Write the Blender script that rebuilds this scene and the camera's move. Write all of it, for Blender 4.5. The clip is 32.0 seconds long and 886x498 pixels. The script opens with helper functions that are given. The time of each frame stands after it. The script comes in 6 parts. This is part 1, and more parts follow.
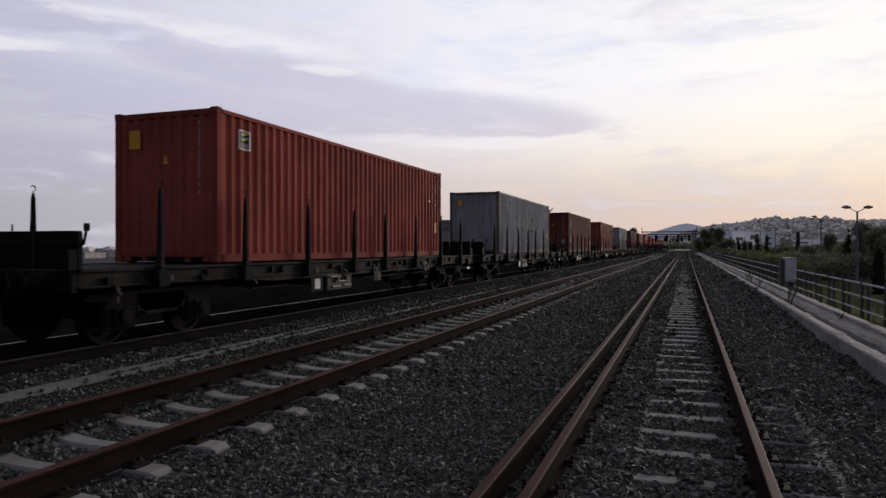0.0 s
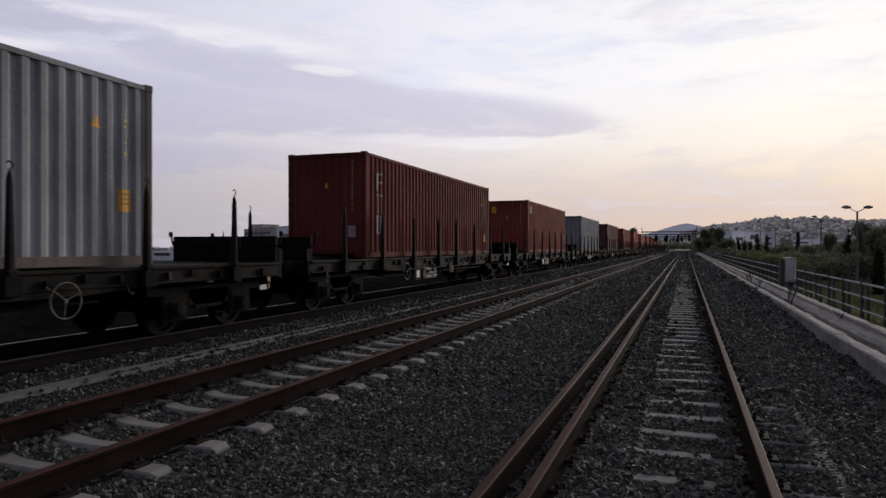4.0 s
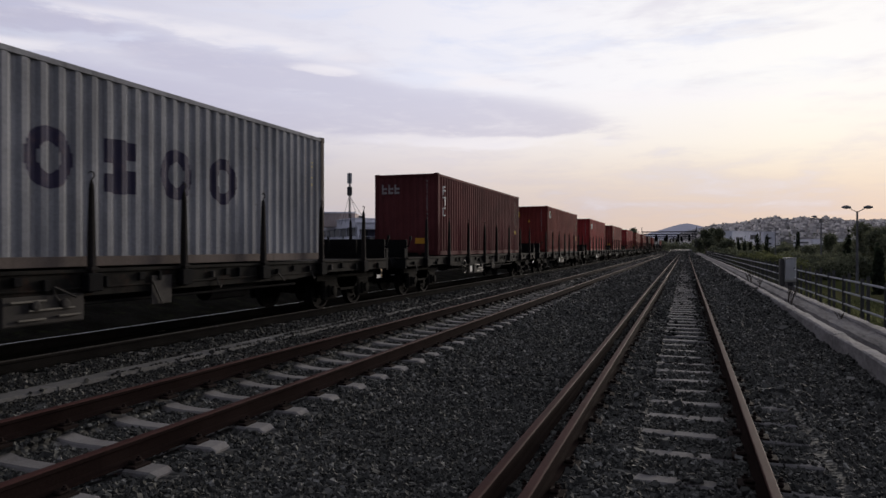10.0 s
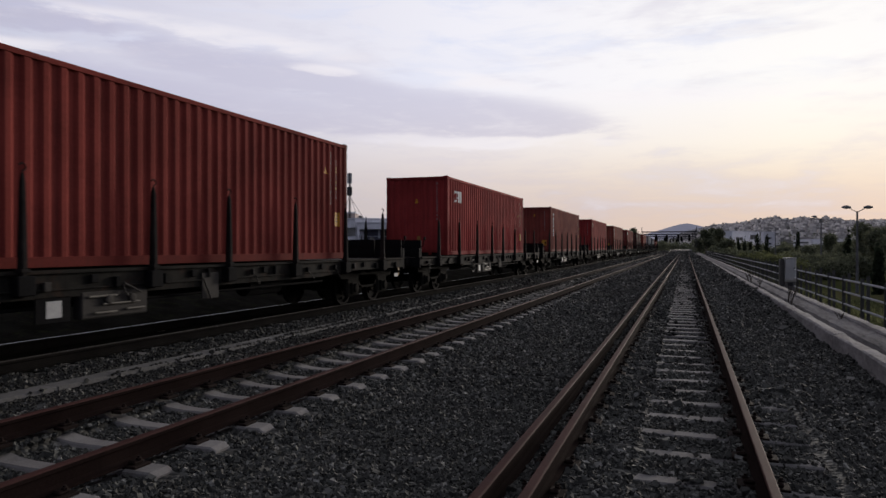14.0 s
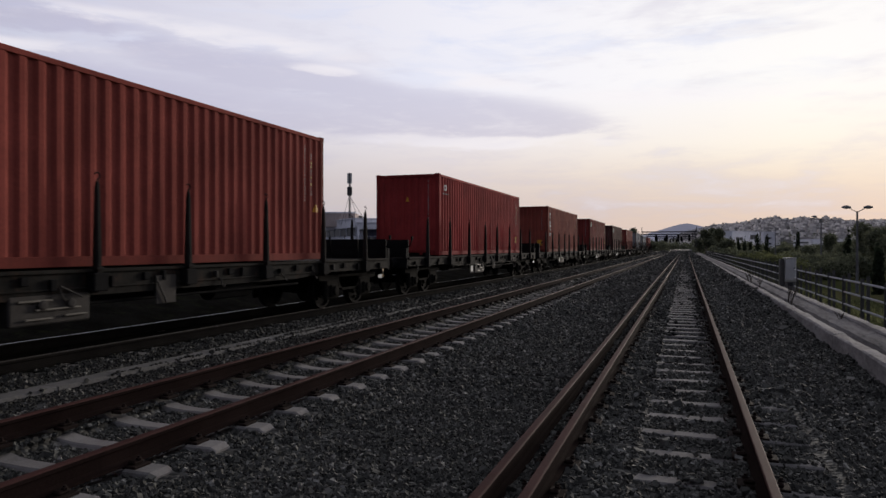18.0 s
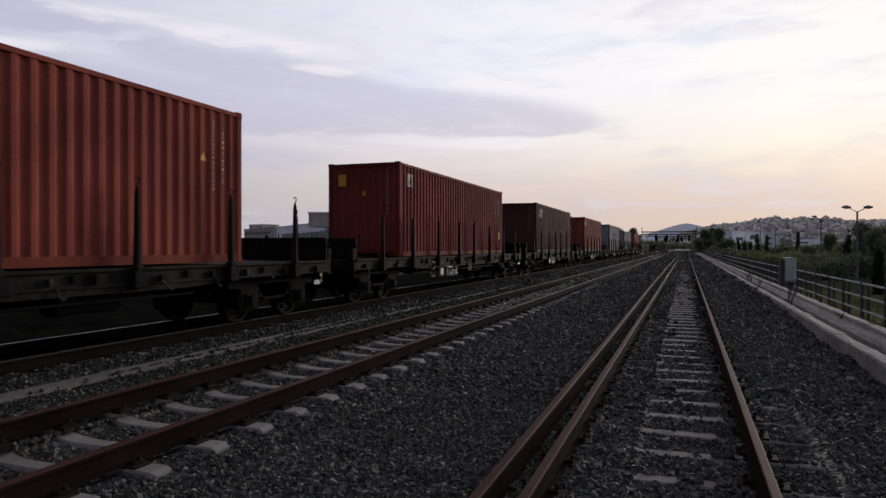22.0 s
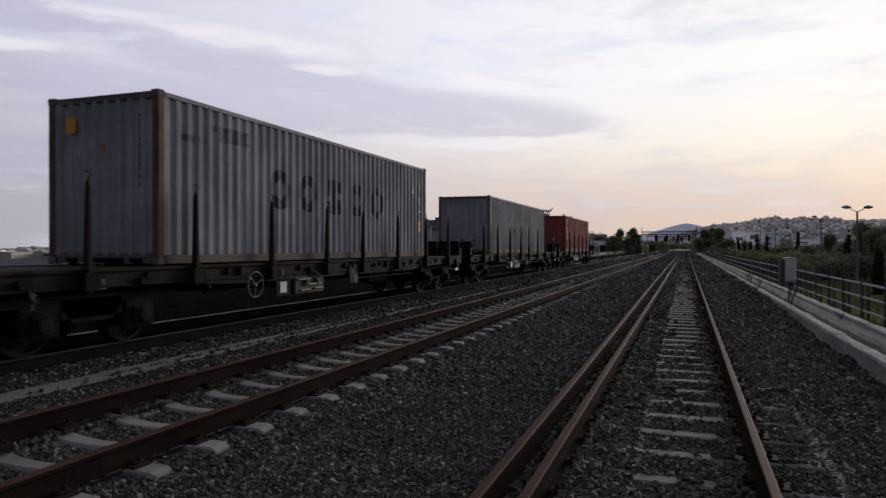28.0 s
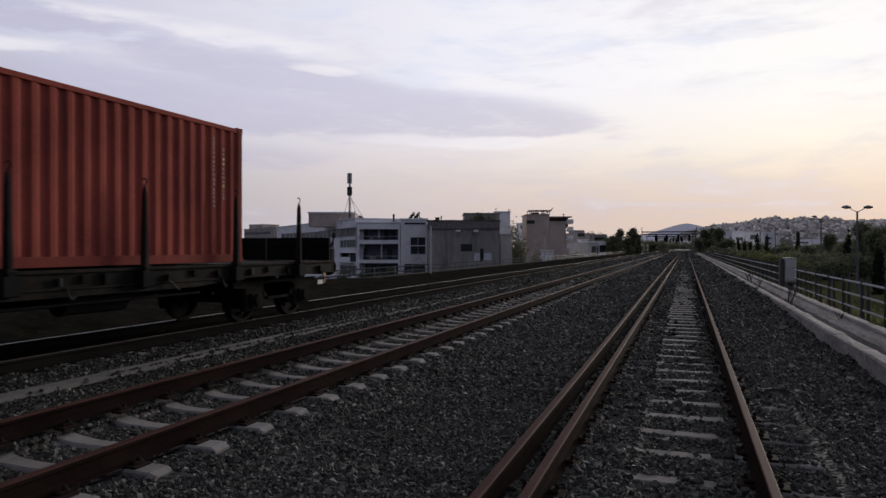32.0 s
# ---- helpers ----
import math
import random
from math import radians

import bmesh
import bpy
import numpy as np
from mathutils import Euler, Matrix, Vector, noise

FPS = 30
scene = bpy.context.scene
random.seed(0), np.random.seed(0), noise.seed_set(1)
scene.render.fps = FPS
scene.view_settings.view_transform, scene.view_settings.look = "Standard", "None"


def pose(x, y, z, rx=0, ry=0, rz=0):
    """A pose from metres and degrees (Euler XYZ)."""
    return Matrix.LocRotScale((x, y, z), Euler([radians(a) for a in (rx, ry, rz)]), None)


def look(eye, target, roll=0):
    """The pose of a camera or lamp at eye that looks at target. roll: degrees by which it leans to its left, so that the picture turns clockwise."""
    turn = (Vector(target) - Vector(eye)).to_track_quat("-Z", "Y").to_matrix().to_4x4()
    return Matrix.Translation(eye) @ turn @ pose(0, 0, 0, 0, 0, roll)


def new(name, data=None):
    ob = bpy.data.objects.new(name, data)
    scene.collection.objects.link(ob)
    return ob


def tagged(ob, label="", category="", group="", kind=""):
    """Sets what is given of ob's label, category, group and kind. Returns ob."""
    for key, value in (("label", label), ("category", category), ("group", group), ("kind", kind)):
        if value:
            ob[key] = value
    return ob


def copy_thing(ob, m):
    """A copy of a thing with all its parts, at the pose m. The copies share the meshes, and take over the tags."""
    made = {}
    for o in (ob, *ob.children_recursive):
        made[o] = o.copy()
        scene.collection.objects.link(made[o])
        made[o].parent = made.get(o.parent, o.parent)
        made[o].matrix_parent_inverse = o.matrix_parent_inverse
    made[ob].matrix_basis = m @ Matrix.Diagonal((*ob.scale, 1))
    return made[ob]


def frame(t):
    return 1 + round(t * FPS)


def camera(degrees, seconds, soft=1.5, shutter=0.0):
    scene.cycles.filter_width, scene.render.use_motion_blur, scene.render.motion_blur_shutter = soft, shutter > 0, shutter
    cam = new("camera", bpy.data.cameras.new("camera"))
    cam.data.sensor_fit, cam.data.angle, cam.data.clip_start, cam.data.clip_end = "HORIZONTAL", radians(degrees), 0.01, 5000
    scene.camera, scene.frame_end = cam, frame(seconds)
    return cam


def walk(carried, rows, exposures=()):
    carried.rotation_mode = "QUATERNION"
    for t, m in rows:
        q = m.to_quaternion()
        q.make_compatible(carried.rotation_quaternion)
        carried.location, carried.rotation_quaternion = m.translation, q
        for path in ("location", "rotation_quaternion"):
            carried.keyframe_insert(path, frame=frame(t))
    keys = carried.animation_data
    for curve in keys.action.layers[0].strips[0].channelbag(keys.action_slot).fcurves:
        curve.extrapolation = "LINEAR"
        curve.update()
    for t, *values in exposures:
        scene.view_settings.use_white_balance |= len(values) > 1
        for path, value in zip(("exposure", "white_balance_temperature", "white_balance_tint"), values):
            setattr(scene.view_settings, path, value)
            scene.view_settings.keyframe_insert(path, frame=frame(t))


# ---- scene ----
# The train's way: metres travelled at t seconds (0 at 16 s), gently speeding up.
TRACK_X = -9.37


def travelled(t):
    x = (t - 16.0) / 16.0
    return 16.0 * x * (10.30882 + x * (1.12709 + x * (0.04961 + x * (0.00115 + x * (0.02555 + x * 0.01276)))))


# ---- camera ----
cam = camera(66.30, 32.0, soft=1.5, shutter=0.12)
EYE = pose(0, 0, 1.5734, 89.86, 0, 19.688)
walk(cam, [(0.0, EYE), (32.0, EYE)])

# ---- sky and sun ----
SUN_AZ, SUN_EL = radians(17.0), radians(8.0)   # to the right of the tracks' direction, low behind thin cloud


def lin(r, g, b):
    return tuple(((c / 255) / 12.92 if c / 255 < 0.04045 else ((c / 255 + 0.055) / 1.055) ** 2.4) for c in (r, g, b)) + (1.0,)


class Nodes:
    """Short hand for building a node tree."""

    def __init__(self, tree):
        self.tree = tree

    def add(self, kind, inputs=None, operation=""):
        n = self.tree.nodes.new(kind)
        if operation:
            n.operation = operation
        for k, v in (inputs or {}).items():
            self.put(n.inputs[k], v)
        return n

    def put(self, socket, v):
        if isinstance(v, bpy.types.NodeSocket):
            self.tree.links.new(v, socket)
        else:
            socket.default_value = v

    def math(self, op, a, b=0.0, clamp=False):
        n = self.tree.nodes.new("ShaderNodeMath")
        n.operation, n.use_clamp = op, clamp
        self.put(n.inputs[0], a)
        self.put(n.inputs[1], b)
        return n.outputs[0]

    def ramp(self, fac, stops, interp="LINEAR"):
        n = self.tree.nodes.new("ShaderNodeValToRGB")
        n.color_ramp.interpolation = interp
        els = n.color_ramp.elements
        while len(els) < len(stops):
            els.new(0.5)
        for e, (p, c) in zip(els, stops):
            e.position, e.color = p, c if len(c) == 4 else (*c, 1.0)
        self.put(n.inputs[0], fac)
        return n.outputs[0]

    def mix(self, fac, a, b, blend="MIX"):
        n = self.tree.nodes.new("ShaderNodeMix")
        n.data_type, n.blend_type = "RGBA", blend
        self.put(n.inputs[0], fac)
        self.put(n.inputs[6], a)
        self.put(n.inputs[7], b)
        return n.outputs[2]

    def smooth(self, v, lo, hi):
        n = self.tree.nodes.new("ShaderNodeMapRange")
        n.interpolation_type = "SMOOTHSTEP"
        for i, x in enumerate((v, lo, hi, 0.0, 1.0)):
            self.put(n.inputs[i], x)
        return n.outputs[0]

    def noise(self, vec, scale, detail=4.0, rough=0.55, distort=0.0):
        n = self.add("ShaderNodeTexNoise", {"Scale": scale, "Detail": detail, "Roughness": rough, "Distortion": distort})
        if vec is not None:
            self.put(n.inputs["Vector"], vec)
        return n.outputs["Fac"]


world = bpy.data.worlds.new("sky")
scene.world = world
world.use_nodes = True
world.node_tree.nodes.clear()
k = Nodes(world.node_tree)
coord = k.add("ShaderNodeTexCoord").outputs["Generated"]
xyz = k.add("ShaderNodeSeparateXYZ", {0: coord})
dx, dy, dz = xyz.outputs
az = k.math("ARCTAN2", dx, dy)                       # 0 along the tracks, positive to their right
el = k.math("ARCSINE", dz)
toward = k.add("ShaderNodeVectorMath", {0: coord, 1: (math.sin(radians(8)) * math.cos(radians(12)), math.cos(radians(8)) * math.cos(radians(12)), math.sin(radians(12)))}, operation="DOT_PRODUCT").outputs["Value"]
gap = k.math("ARCCOSINE", toward)                    # angle from the bright place
base = k.ramp(k.math("DIVIDE", gap, 1.6), [(0.0, lin(255, 253, 251)), (0.13, lin(251, 249, 252)), (0.28, lin(242, 241, 250)), (0.6, lin(210, 209, 226)), (0.68, lin(196, 196, 208)), (0.82, lin(178, 180, 198)), (1.0, lin(104, 110, 134))])
# low haze: peach under the bright place, mauve grey away from it
low = k.ramp(k.math("DIVIDE", gap, 1.6), [(0.0, lin(254, 243, 224)), (0.12, lin(247, 234, 219)), (0.3, lin(228, 216, 213)), (0.6, lin(191, 189, 199)), (0.68, lin(184, 183, 192)), (0.82, lin(170, 172, 189)), (1.0, lin(100, 104, 126))])
lowest = k.ramp(k.math("DIVIDE", gap, 1.6), [(0.0, lin(226, 203, 186)), (0.15, lin(221, 200, 189)), (0.35, lin(209, 196, 195)), (0.6, lin(181, 179, 187)), (0.68, lin(175, 174, 183)), (0.82, lin(162, 163, 178)), (1.0, lin(100, 103, 118))])
sky = k.mix(k.smooth(el, 0.24, 0.07), base, low)
sky = k.mix(k.smooth(el, 0.15, 0.02), sky, lowest)
# cloud sheets, drawn out along the horizon
flat = k.add("ShaderNodeCombineXYZ", {0: k.math("MULTIPLY", az, 2.2), 1: k.math("MULTIPLY", el, 10.0), 2: 0.37}).outputs[0]
billow = k.noise(flat, 1.5, 7.0, 0.55, 0.5)
fine = k.noise(flat, 5.5, 6.0, 0.6, 0.3)
body = k.math("ADD", k.math("MULTIPLY", billow, 0.62), k.math("MULTIPLY", fine, 0.38))


def bank(a, e, ra, re, tilt):
    """A long soft ragged cloud bank about the direction (a, e), in radians."""
    u, v = k.math("SUBTRACT", az, a), k.math("SUBTRACT", el, e)
    v = k.math("SUBTRACT", v, k.math("MULTIPLY", u, tilt))
    v = k.math("ADD", v, k.math("MULTIPLY", k.math("SUBTRACT", billow, 0.5), re * 2.2))
    v = k.math("ADD", v, k.math("MULTIPLY", k.math("SUBTRACT", fine, 0.5), re * 1.3))
    q = k.math("ADD", k.math("POWER", k.math("ABSOLUTE", k.math("DIVIDE", u, ra)), 2.0), k.math("POWER", k.math("ABSOLUTE", k.math("DIVIDE", v, re)), 2.0))
    return k.math("SUBTRACT", 1.0, k.smooth(q, 0.0, 1.0))


def total(parts):
    out = parts[0]
    for p in parts[1:]:
        out = k.math("ADD", out, p)
    return out


banks = total([bank(-0.88, 0.285, 0.2, 0.024, -0.05), bank(-0.6, 0.248, 0.22, 0.032, -0.08), bank(-0.72, 0.195, 0.5, 0.055, -0.04), bank(-0.3, 0.2, 0.27, 0.033, -0.12), bank(-0.8, 0.12, 0.4, 0.035, 0.0)])
shade = k.smooth(k.math("ADD", body, k.math("MULTIPLY", banks, 0.23)), 0.46, 0.76)
streaks = total([bank(-0.68, 0.292, 0.28, 0.017, -0.07), bank(-0.52, 0.254, 0.07, 0.009, -0.05), bank(-0.29, 0.24, 0.12, 0.014, -0.16), bank(-0.3, 0.155, 0.27, 0.015, -0.02), bank(-0.93, 0.25, 0.16, 0.012, 0.04), bank(0.0, 0.205, 0.25, 0.02, -0.04)])
wisps = k.smooth(k.math("ADD", k.math("MULTIPLY", k.math("ADD", fine, billow), 0.5), k.math("MULTIPLY", streaks, 0.22)), 0.52, 0.82)
dark = k.mix(0.8, sky, lin(182, 179, 205))
clear = k.math("MULTIPLY", k.smooth(k.noise(flat, 2.3, 6.0, 0.6, 0.4), 0.46, 0.7), k.smooth(el, 0.17, 0.3))
sky = k.mix(k.math("MULTIPLY", clear, 0.55), sky, lin(215, 222, 246))
sky = k.mix(k.math("MULTIPLY", shade, 0.65), sky, dark)
sky = k.mix(k.math("MULTIPLY", wisps, 0.6), sky, lin(252, 247, 250))
# the sky overhead, out of view, is dimmed to lessen light on the ground
sky = k.mix(k.math("MULTIPLY", k.smooth(el, 0.36, 0.9), 0.75), sky, lin(132, 132, 140))
sky = k.mix(k.smooth(el, 0.0, -0.02), sky, lin(70, 66, 66))
air = k.add("ShaderNodeTexSky")
air.sky_type, air.sun_disc, air.sun_elevation, air.sun_rotation, air.dust_density = "NISHITA", False, SUN_EL, SUN_AZ, 2.0
cloud_light = k.add("ShaderNodeBackground", {"Color": sky, "Strength": 0.98})
air_light = k.add("ShaderNodeBackground", {"Color": air.outputs[0], "Strength": 0.0015})
both = k.add("ShaderNodeAddShader", {0: cloud_light.outputs[0], 1: air_light.outputs[0]})
k.add("ShaderNodeOutputWorld", {"Surface": both.outputs[0]})

sun = new("sun", bpy.data.lights.new("sun", "SUN"))
sun.data.energy, sun.data.angle, sun.data.color = 2.1, radians(14), (1.0, 0.9, 0.8)
sun.matrix_world = look((0, 0, 50), (-50 * math.sin(SUN_AZ), -50 * math.cos(SUN_AZ), 50 - 50 * math.tan(SUN_EL)))
scene.view_settings.exposure = 0.0


# ---- materials ----
def surface(name, base, alt, big=0.6, small=14.0, rough=0.8, metal=0.0, bump=0.2, vary=0.12, dirt=None, dirt_amount=0.35, stretch=(1, 1, 1), depth=0.01, gloss=0.25):
    """A worn surface: two colours at a coarse and a fine scale, grime, relief and a little change from piece to piece."""
    m = bpy.data.materials.new(name)
    m.use_nodes = True
    n = Nodes(m.node_tree)
    bsdf = m.node_tree.nodes["Principled BSDF"]
    co = n.add("ShaderNodeTexCoord").outputs["Object"]
    info = n.add("ShaderNodeObjectInfo")
    shift = n.add("ShaderNodeVectorMath", {0: co, 1: n.add("ShaderNodeCombineXYZ", {0: n.math("MULTIPLY", info.outputs["Random"], 37.0 if vary else 0.0)}).outputs[0]}, operation="ADD").outputs[0]
    vec = n.add("ShaderNodeMapping", {"Vector": shift, "Scale": stretch}).outputs[0]
    a = n.noise(vec, big, 5.0, 0.6)
    b = n.noise(vec, small, 5.0, 0.65)
    col = n.mix(n.smooth(n.math("ADD", n.math("MULTIPLY", a, 0.6), n.math("MULTIPLY", b, 0.4)), 0.36, 0.64), (*base, 1), (*alt, 1))
    if dirt:
        c = n.noise(vec, big * 2.3, 8.0, 0.7, 0.4)
        col = n.mix(n.math("MULTIPLY", n.smooth(c, 0.5, 0.72), dirt_amount), col, (*dirt, 1))
    tone = n.math("ADD", 1.0 - vary / 2, n.math("MULTIPLY", info.outputs["Random"], vary))
    col = n.mix(1.0, col, n.add("ShaderNodeCombineColor", {0: tone, 1: tone, 2: tone}).outputs[0], "MULTIPLY")
    n.put(bsdf.inputs["Base Color"], col)
    n.put(bsdf.inputs["Roughness"], n.math("ADD", rough - 0.08, n.math("MULTIPLY", b, 0.16), True))
    bsdf.inputs["Metallic"].default_value = metal
    bsdf.inputs["Specular IOR Level"].default_value = gloss
    if bump:
        bm_ = n.add("ShaderNodeBump", {"Height": n.math("ADD", b, n.math("MULTIPLY", a, 0.4)), "Strength": bump, "Distance": depth})
        n.put(bsdf.inputs["Normal"], bm_.outputs[0])
    return m


def paint(name, colour, rust=(0.09, 0.035, 0.018), wear=0.3, rough=0.75, runs=0.45):
    """Weathered container paint: chalky patches, vertical dirt streaks, rust spots."""
    m = bpy.data.materials.new(name)
    m.use_nodes = True
    n = Nodes(m.node_tree)
    bsdf = m.node_tree.nodes["Principled BSDF"]
    co = n.add("ShaderNodeTexCoord").outputs["Object"]
    info = n.add("ShaderNodeObjectInfo")
    broad = n.noise(co, 0.55, 4.0)
    grain = n.noise(co, 22.0, 4.0, 0.7)
    run = n.noise(n.add("ShaderNodeMapping", {"Vector": co, "Scale": (5.0, 5.0, 0.35)}).outputs[0], 1.6, 6.0, 0.65)
    light = tuple(min(1.0, c * 1.3) for c in colour)
    deep = tuple(c * 0.78 for c in colour)
    col = n.mix(n.smooth(n.math("ADD", n.math("MULTIPLY", broad, 0.7), n.math("MULTIPLY", grain, 0.3)), 0.35, 0.66), (*deep, 1), (*light, 1))
    col = n.mix(n.math("MULTIPLY", n.smooth(run, 0.5, 0.72), runs), col, (*[c * 0.45 + 0.01 for c in colour], 1))
    spots = n.noise(co, 3.2, 9.0, 0.75, 0.6)
    col = n.mix(n.math("MULTIPLY", n.smooth(spots, 0.62, 0.72), wear * 2.0, True), col, (*rust, 1))
    n.put(bsdf.inputs["Base Color"], col)
    n.put(bsdf.inputs["Roughness"], n.math("ADD", rough - 0.1, n.math("MULTIPLY", grain, 0.25), True))
    bsdf.inputs["Specular IOR Level"].default_value = 0.031
    bump = n.add("ShaderNodeBump", {"Height": n.math("ADD", n.math("MULTIPLY", grain, 0.3), broad), "Strength": 0.25, "Distance": 0.02})
    n.put(bsdf.inputs["Normal"], bump.outputs[0])
    return m


def stone_material(name, dark, pale, dust):
    m = bpy.data.materials.new(name)
    m.use_nodes = True
    n = Nodes(m.node_tree)
    bsdf = m.node_tree.nodes["Principled BSDF"]
    isle = n.add("ShaderNodeNewGeometry").outputs["Random Per Island"]
    co = n.add("ShaderNodeTexCoord").outputs["Object"]
    patch = n.noise(co, 0.7, 4.0)
    grain = n.noise(co, 60.0, 3.0)
    col = n.ramp(isle, [(0.0, dark), (0.55, tuple((a + b) / 2 for a, b in zip(dark, pale))), (0.9, pale), (1.0, dust)])
    col = n.mix(0.5, col, n.ramp(n.math("ADD", n.math("MULTIPLY", grain, 0.6), n.math("MULTIPLY", patch, 0.4)), [(0.35, (0.55, 0.55, 0.55)), (0.65, (1.25, 1.22, 1.2))]), "MULTIPLY")
    n.put(bsdf.inputs["Base Color"], col)
    bsdf.inputs["Roughness"].default_value = 0.88
    bsdf.inputs["Specular IOR Level"].default_value = 0.24
    bump = n.add("ShaderNodeBump", {"Height": grain, "Strength": 0.3, "Distance": 0.005})
    n.put(bsdf.inputs["Normal"], bump.outputs[0])
    return m


def gravel_material(name):
    """Loose crushed stone where the single stones are too small to pick apart."""
    m = bpy.data.materials.new(name)
    m.use_nodes = True
    n = Nodes(m.node_tree)
    bsdf = m.node_tree.nodes["Principled BSDF"]
    co = n.add("ShaderNodeTexCoord").outputs["Object"]
    cells = n.add("ShaderNodeTexVoronoi", {"Vector": co, "Scale": 17.0, "Randomness": 1.0})
    grey = n.add("ShaderNodeSeparateColor", {0: cells.outputs["Color"]}).outputs[0]
    patch = n.noise(co, 0.5, 5.0)
    col = n.ramp(grey, [(0.0, (0.02, 0.02, 0.0184)), (0.6, (0.051, 0.051, 0.047)), (0.95, (0.1, 0.1, 0.092)), (1.0, (0.22, 0.218, 0.2))])
    col = n.mix(1.0, col, n.ramp(patch, [(0.3, (0.75, 0.75, 0.75)), (0.7, (1.2, 1.18, 1.15))]), "MULTIPLY")
    n.put(bsdf.inputs["Base Color"], col)
    bsdf.inputs["Roughness"].default_value = 0.88
    bsdf.inputs["Specular IOR Level"].default_value = 0.2
    bump = n.add("ShaderNodeBump", {"Height": cells.outputs["Distance"], "Strength": 0.9, "Distance": 0.04})
    bump.invert = True
    n.put(bsdf.inputs["Normal"], bump.outputs[0])
    return m


def leaf_material(name, dark, pale):
    m = bpy.data.materials.new(name)
    m.use_nodes = True
    n = Nodes(m.node_tree)
    bsdf = m.node_tree.nodes["Principled BSDF"]
    isle = n.add("ShaderNodeNewGeometry").outputs["Random Per Island"]
    co = n.add("ShaderNodeTexCoord").outputs["Object"]
    f = n.math("ADD", n.math("MULTIPLY", isle, 0.6), n.math("MULTIPLY", n.noise(co, 0.8, 3.0), 0.4))
    n.put(bsdf.inputs["Base Color"], n.ramp(f, [(0.2, dark), (0.8, pale)]))
    bsdf.inputs["Roughness"].default_value = 0.75
    bsdf.inputs["Specular IOR Level"].default_value = 0.1
    thin = n.add("ShaderNodeBsdfTranslucent", {"Color": n.ramp(f, [(0.2, dark), (0.8, pale)])})
    both = n.add("ShaderNodeMixShader", {0: 0.4, 1: bsdf.outputs[0], 2: thin.outputs[0]})
    n.put(m.node_tree.nodes["Material Output"].inputs["Surface"], both.outputs[0])
    return m


# Rusty rail sides, with the web's deep shade also put into the colour.
M_RUST_SHADE = surface("rusty_shaded_rail_steel", (0.0112, 0.0072, 0.0064), (0.019, 0.0122, 0.0108), 1.2, 40, 0.9, 0.0, 0.3, 0.1, (0.012, 0.007, 0.006), 0.6, gloss=0.007)
M_RAILTOP = surface("polished_rail_head", (0.22, 0.216, 0.21), (0.28, 0.273, 0.265), 0.5, 30, 0.4, 1.0, 0.03)
M_RAILWORN = surface("worn_grey_rail_head", (0.022, 0.019, 0.017), (0.036, 0.031, 0.028), 0.5, 30, 0.85, 0.0, 0.05, gloss=0.012)
M_BAND = surface("dull_worn_running_band", (0.085, 0.074, 0.066), (0.12, 0.105, 0.094), 0.5, 30, 0.6, 0.0, 0.03, gloss=0.1)
# Far edge wall: concrete with the shade behind the train in its colour.
M_EDGE = surface("shade_darkened_edge_concrete", (0.028, 0.027, 0.025), (0.06, 0.057, 0.053), 0.6, 8, 0.92, 0.0, 0.5, 0.0, (0.02, 0.02, 0.016), 0.7, gloss=0.02)
# Oily dirt and the train's shade together, as one near-black colour.
M_OILY_SHADE = surface("oily_train_shade_ballast", (0.008, 0.008, 0.0072), (0.016, 0.016, 0.0137), 1.5, 22, 0.9, 0.0, 1.0, 0.0, (0.022, 0.024, 0.012), 0.5, depth=0.05, gloss=0.0)
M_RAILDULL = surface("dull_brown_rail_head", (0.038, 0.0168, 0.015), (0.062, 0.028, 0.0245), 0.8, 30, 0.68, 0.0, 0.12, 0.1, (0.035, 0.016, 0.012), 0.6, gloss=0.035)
M_SLEEPER = surface("weathered_concrete_sleeper", (0.137, 0.13, 0.124), (0.206, 0.195, 0.185), 2.0, 45, 0.9, 0.0, 0.4, 0.25, (0.12, 0.1, 0.09), 0.5)
M_CLIP = surface("rusty_clip_iron", (0.0125, 0.0085, 0.0074), (0.023, 0.015, 0.0125), 6, 60, 0.85, 0.0, 0.3, gloss=0.05)
M_CONCRETE = surface("grey_concrete", (0.15, 0.139, 0.136), (0.29, 0.275, 0.268), 1.4, 14, 0.92, 0.0, 0.8, 0.0, (0.06, 0.055, 0.053), 0.85, (1, 0.35, 1), gloss=0.05)
M_STAINED = surface("stained_concrete", (0.12, 0.112, 0.109), (0.235, 0.221, 0.215), 1.6, 12, 0.92, 0.0, 0.9, 0.0, (0.045, 0.042, 0.04), 0.85, (1.6, 0.25, 1.6), gloss=0.05)
# Main track's rail sides: darker and less red than the other rails.
M_RAILSTEEL = surface("dark_rail_steel", (0.0075, 0.007, 0.0065), (0.015, 0.0135, 0.0118), 1.2, 40, 0.9, 0.0, 0.3, gloss=0.006)
M_TROUGH = surface("cable_trough_concrete", (0.108, 0.105, 0.1), (0.165, 0.16, 0.153), 1.0, 25, 0.9, 0.0, 0.4, 0.2, (0.08, 0.075, 0.07), 0.5)
M_STONES = stone_material("crushed_stone", (0.0165, 0.0167, 0.015), (0.1, 0.1005, 0.09), (0.25, 0.247, 0.224))
# Stones beside the main track: about a fifth darker and slightly browner.
M_STONES_DARK = stone_material("darker_crushed_stone", (0.013, 0.0128, 0.0112), (0.078, 0.0765, 0.067), (0.2, 0.196, 0.174))
M_GRAVEL = gravel_material("crushed_stone_bed")
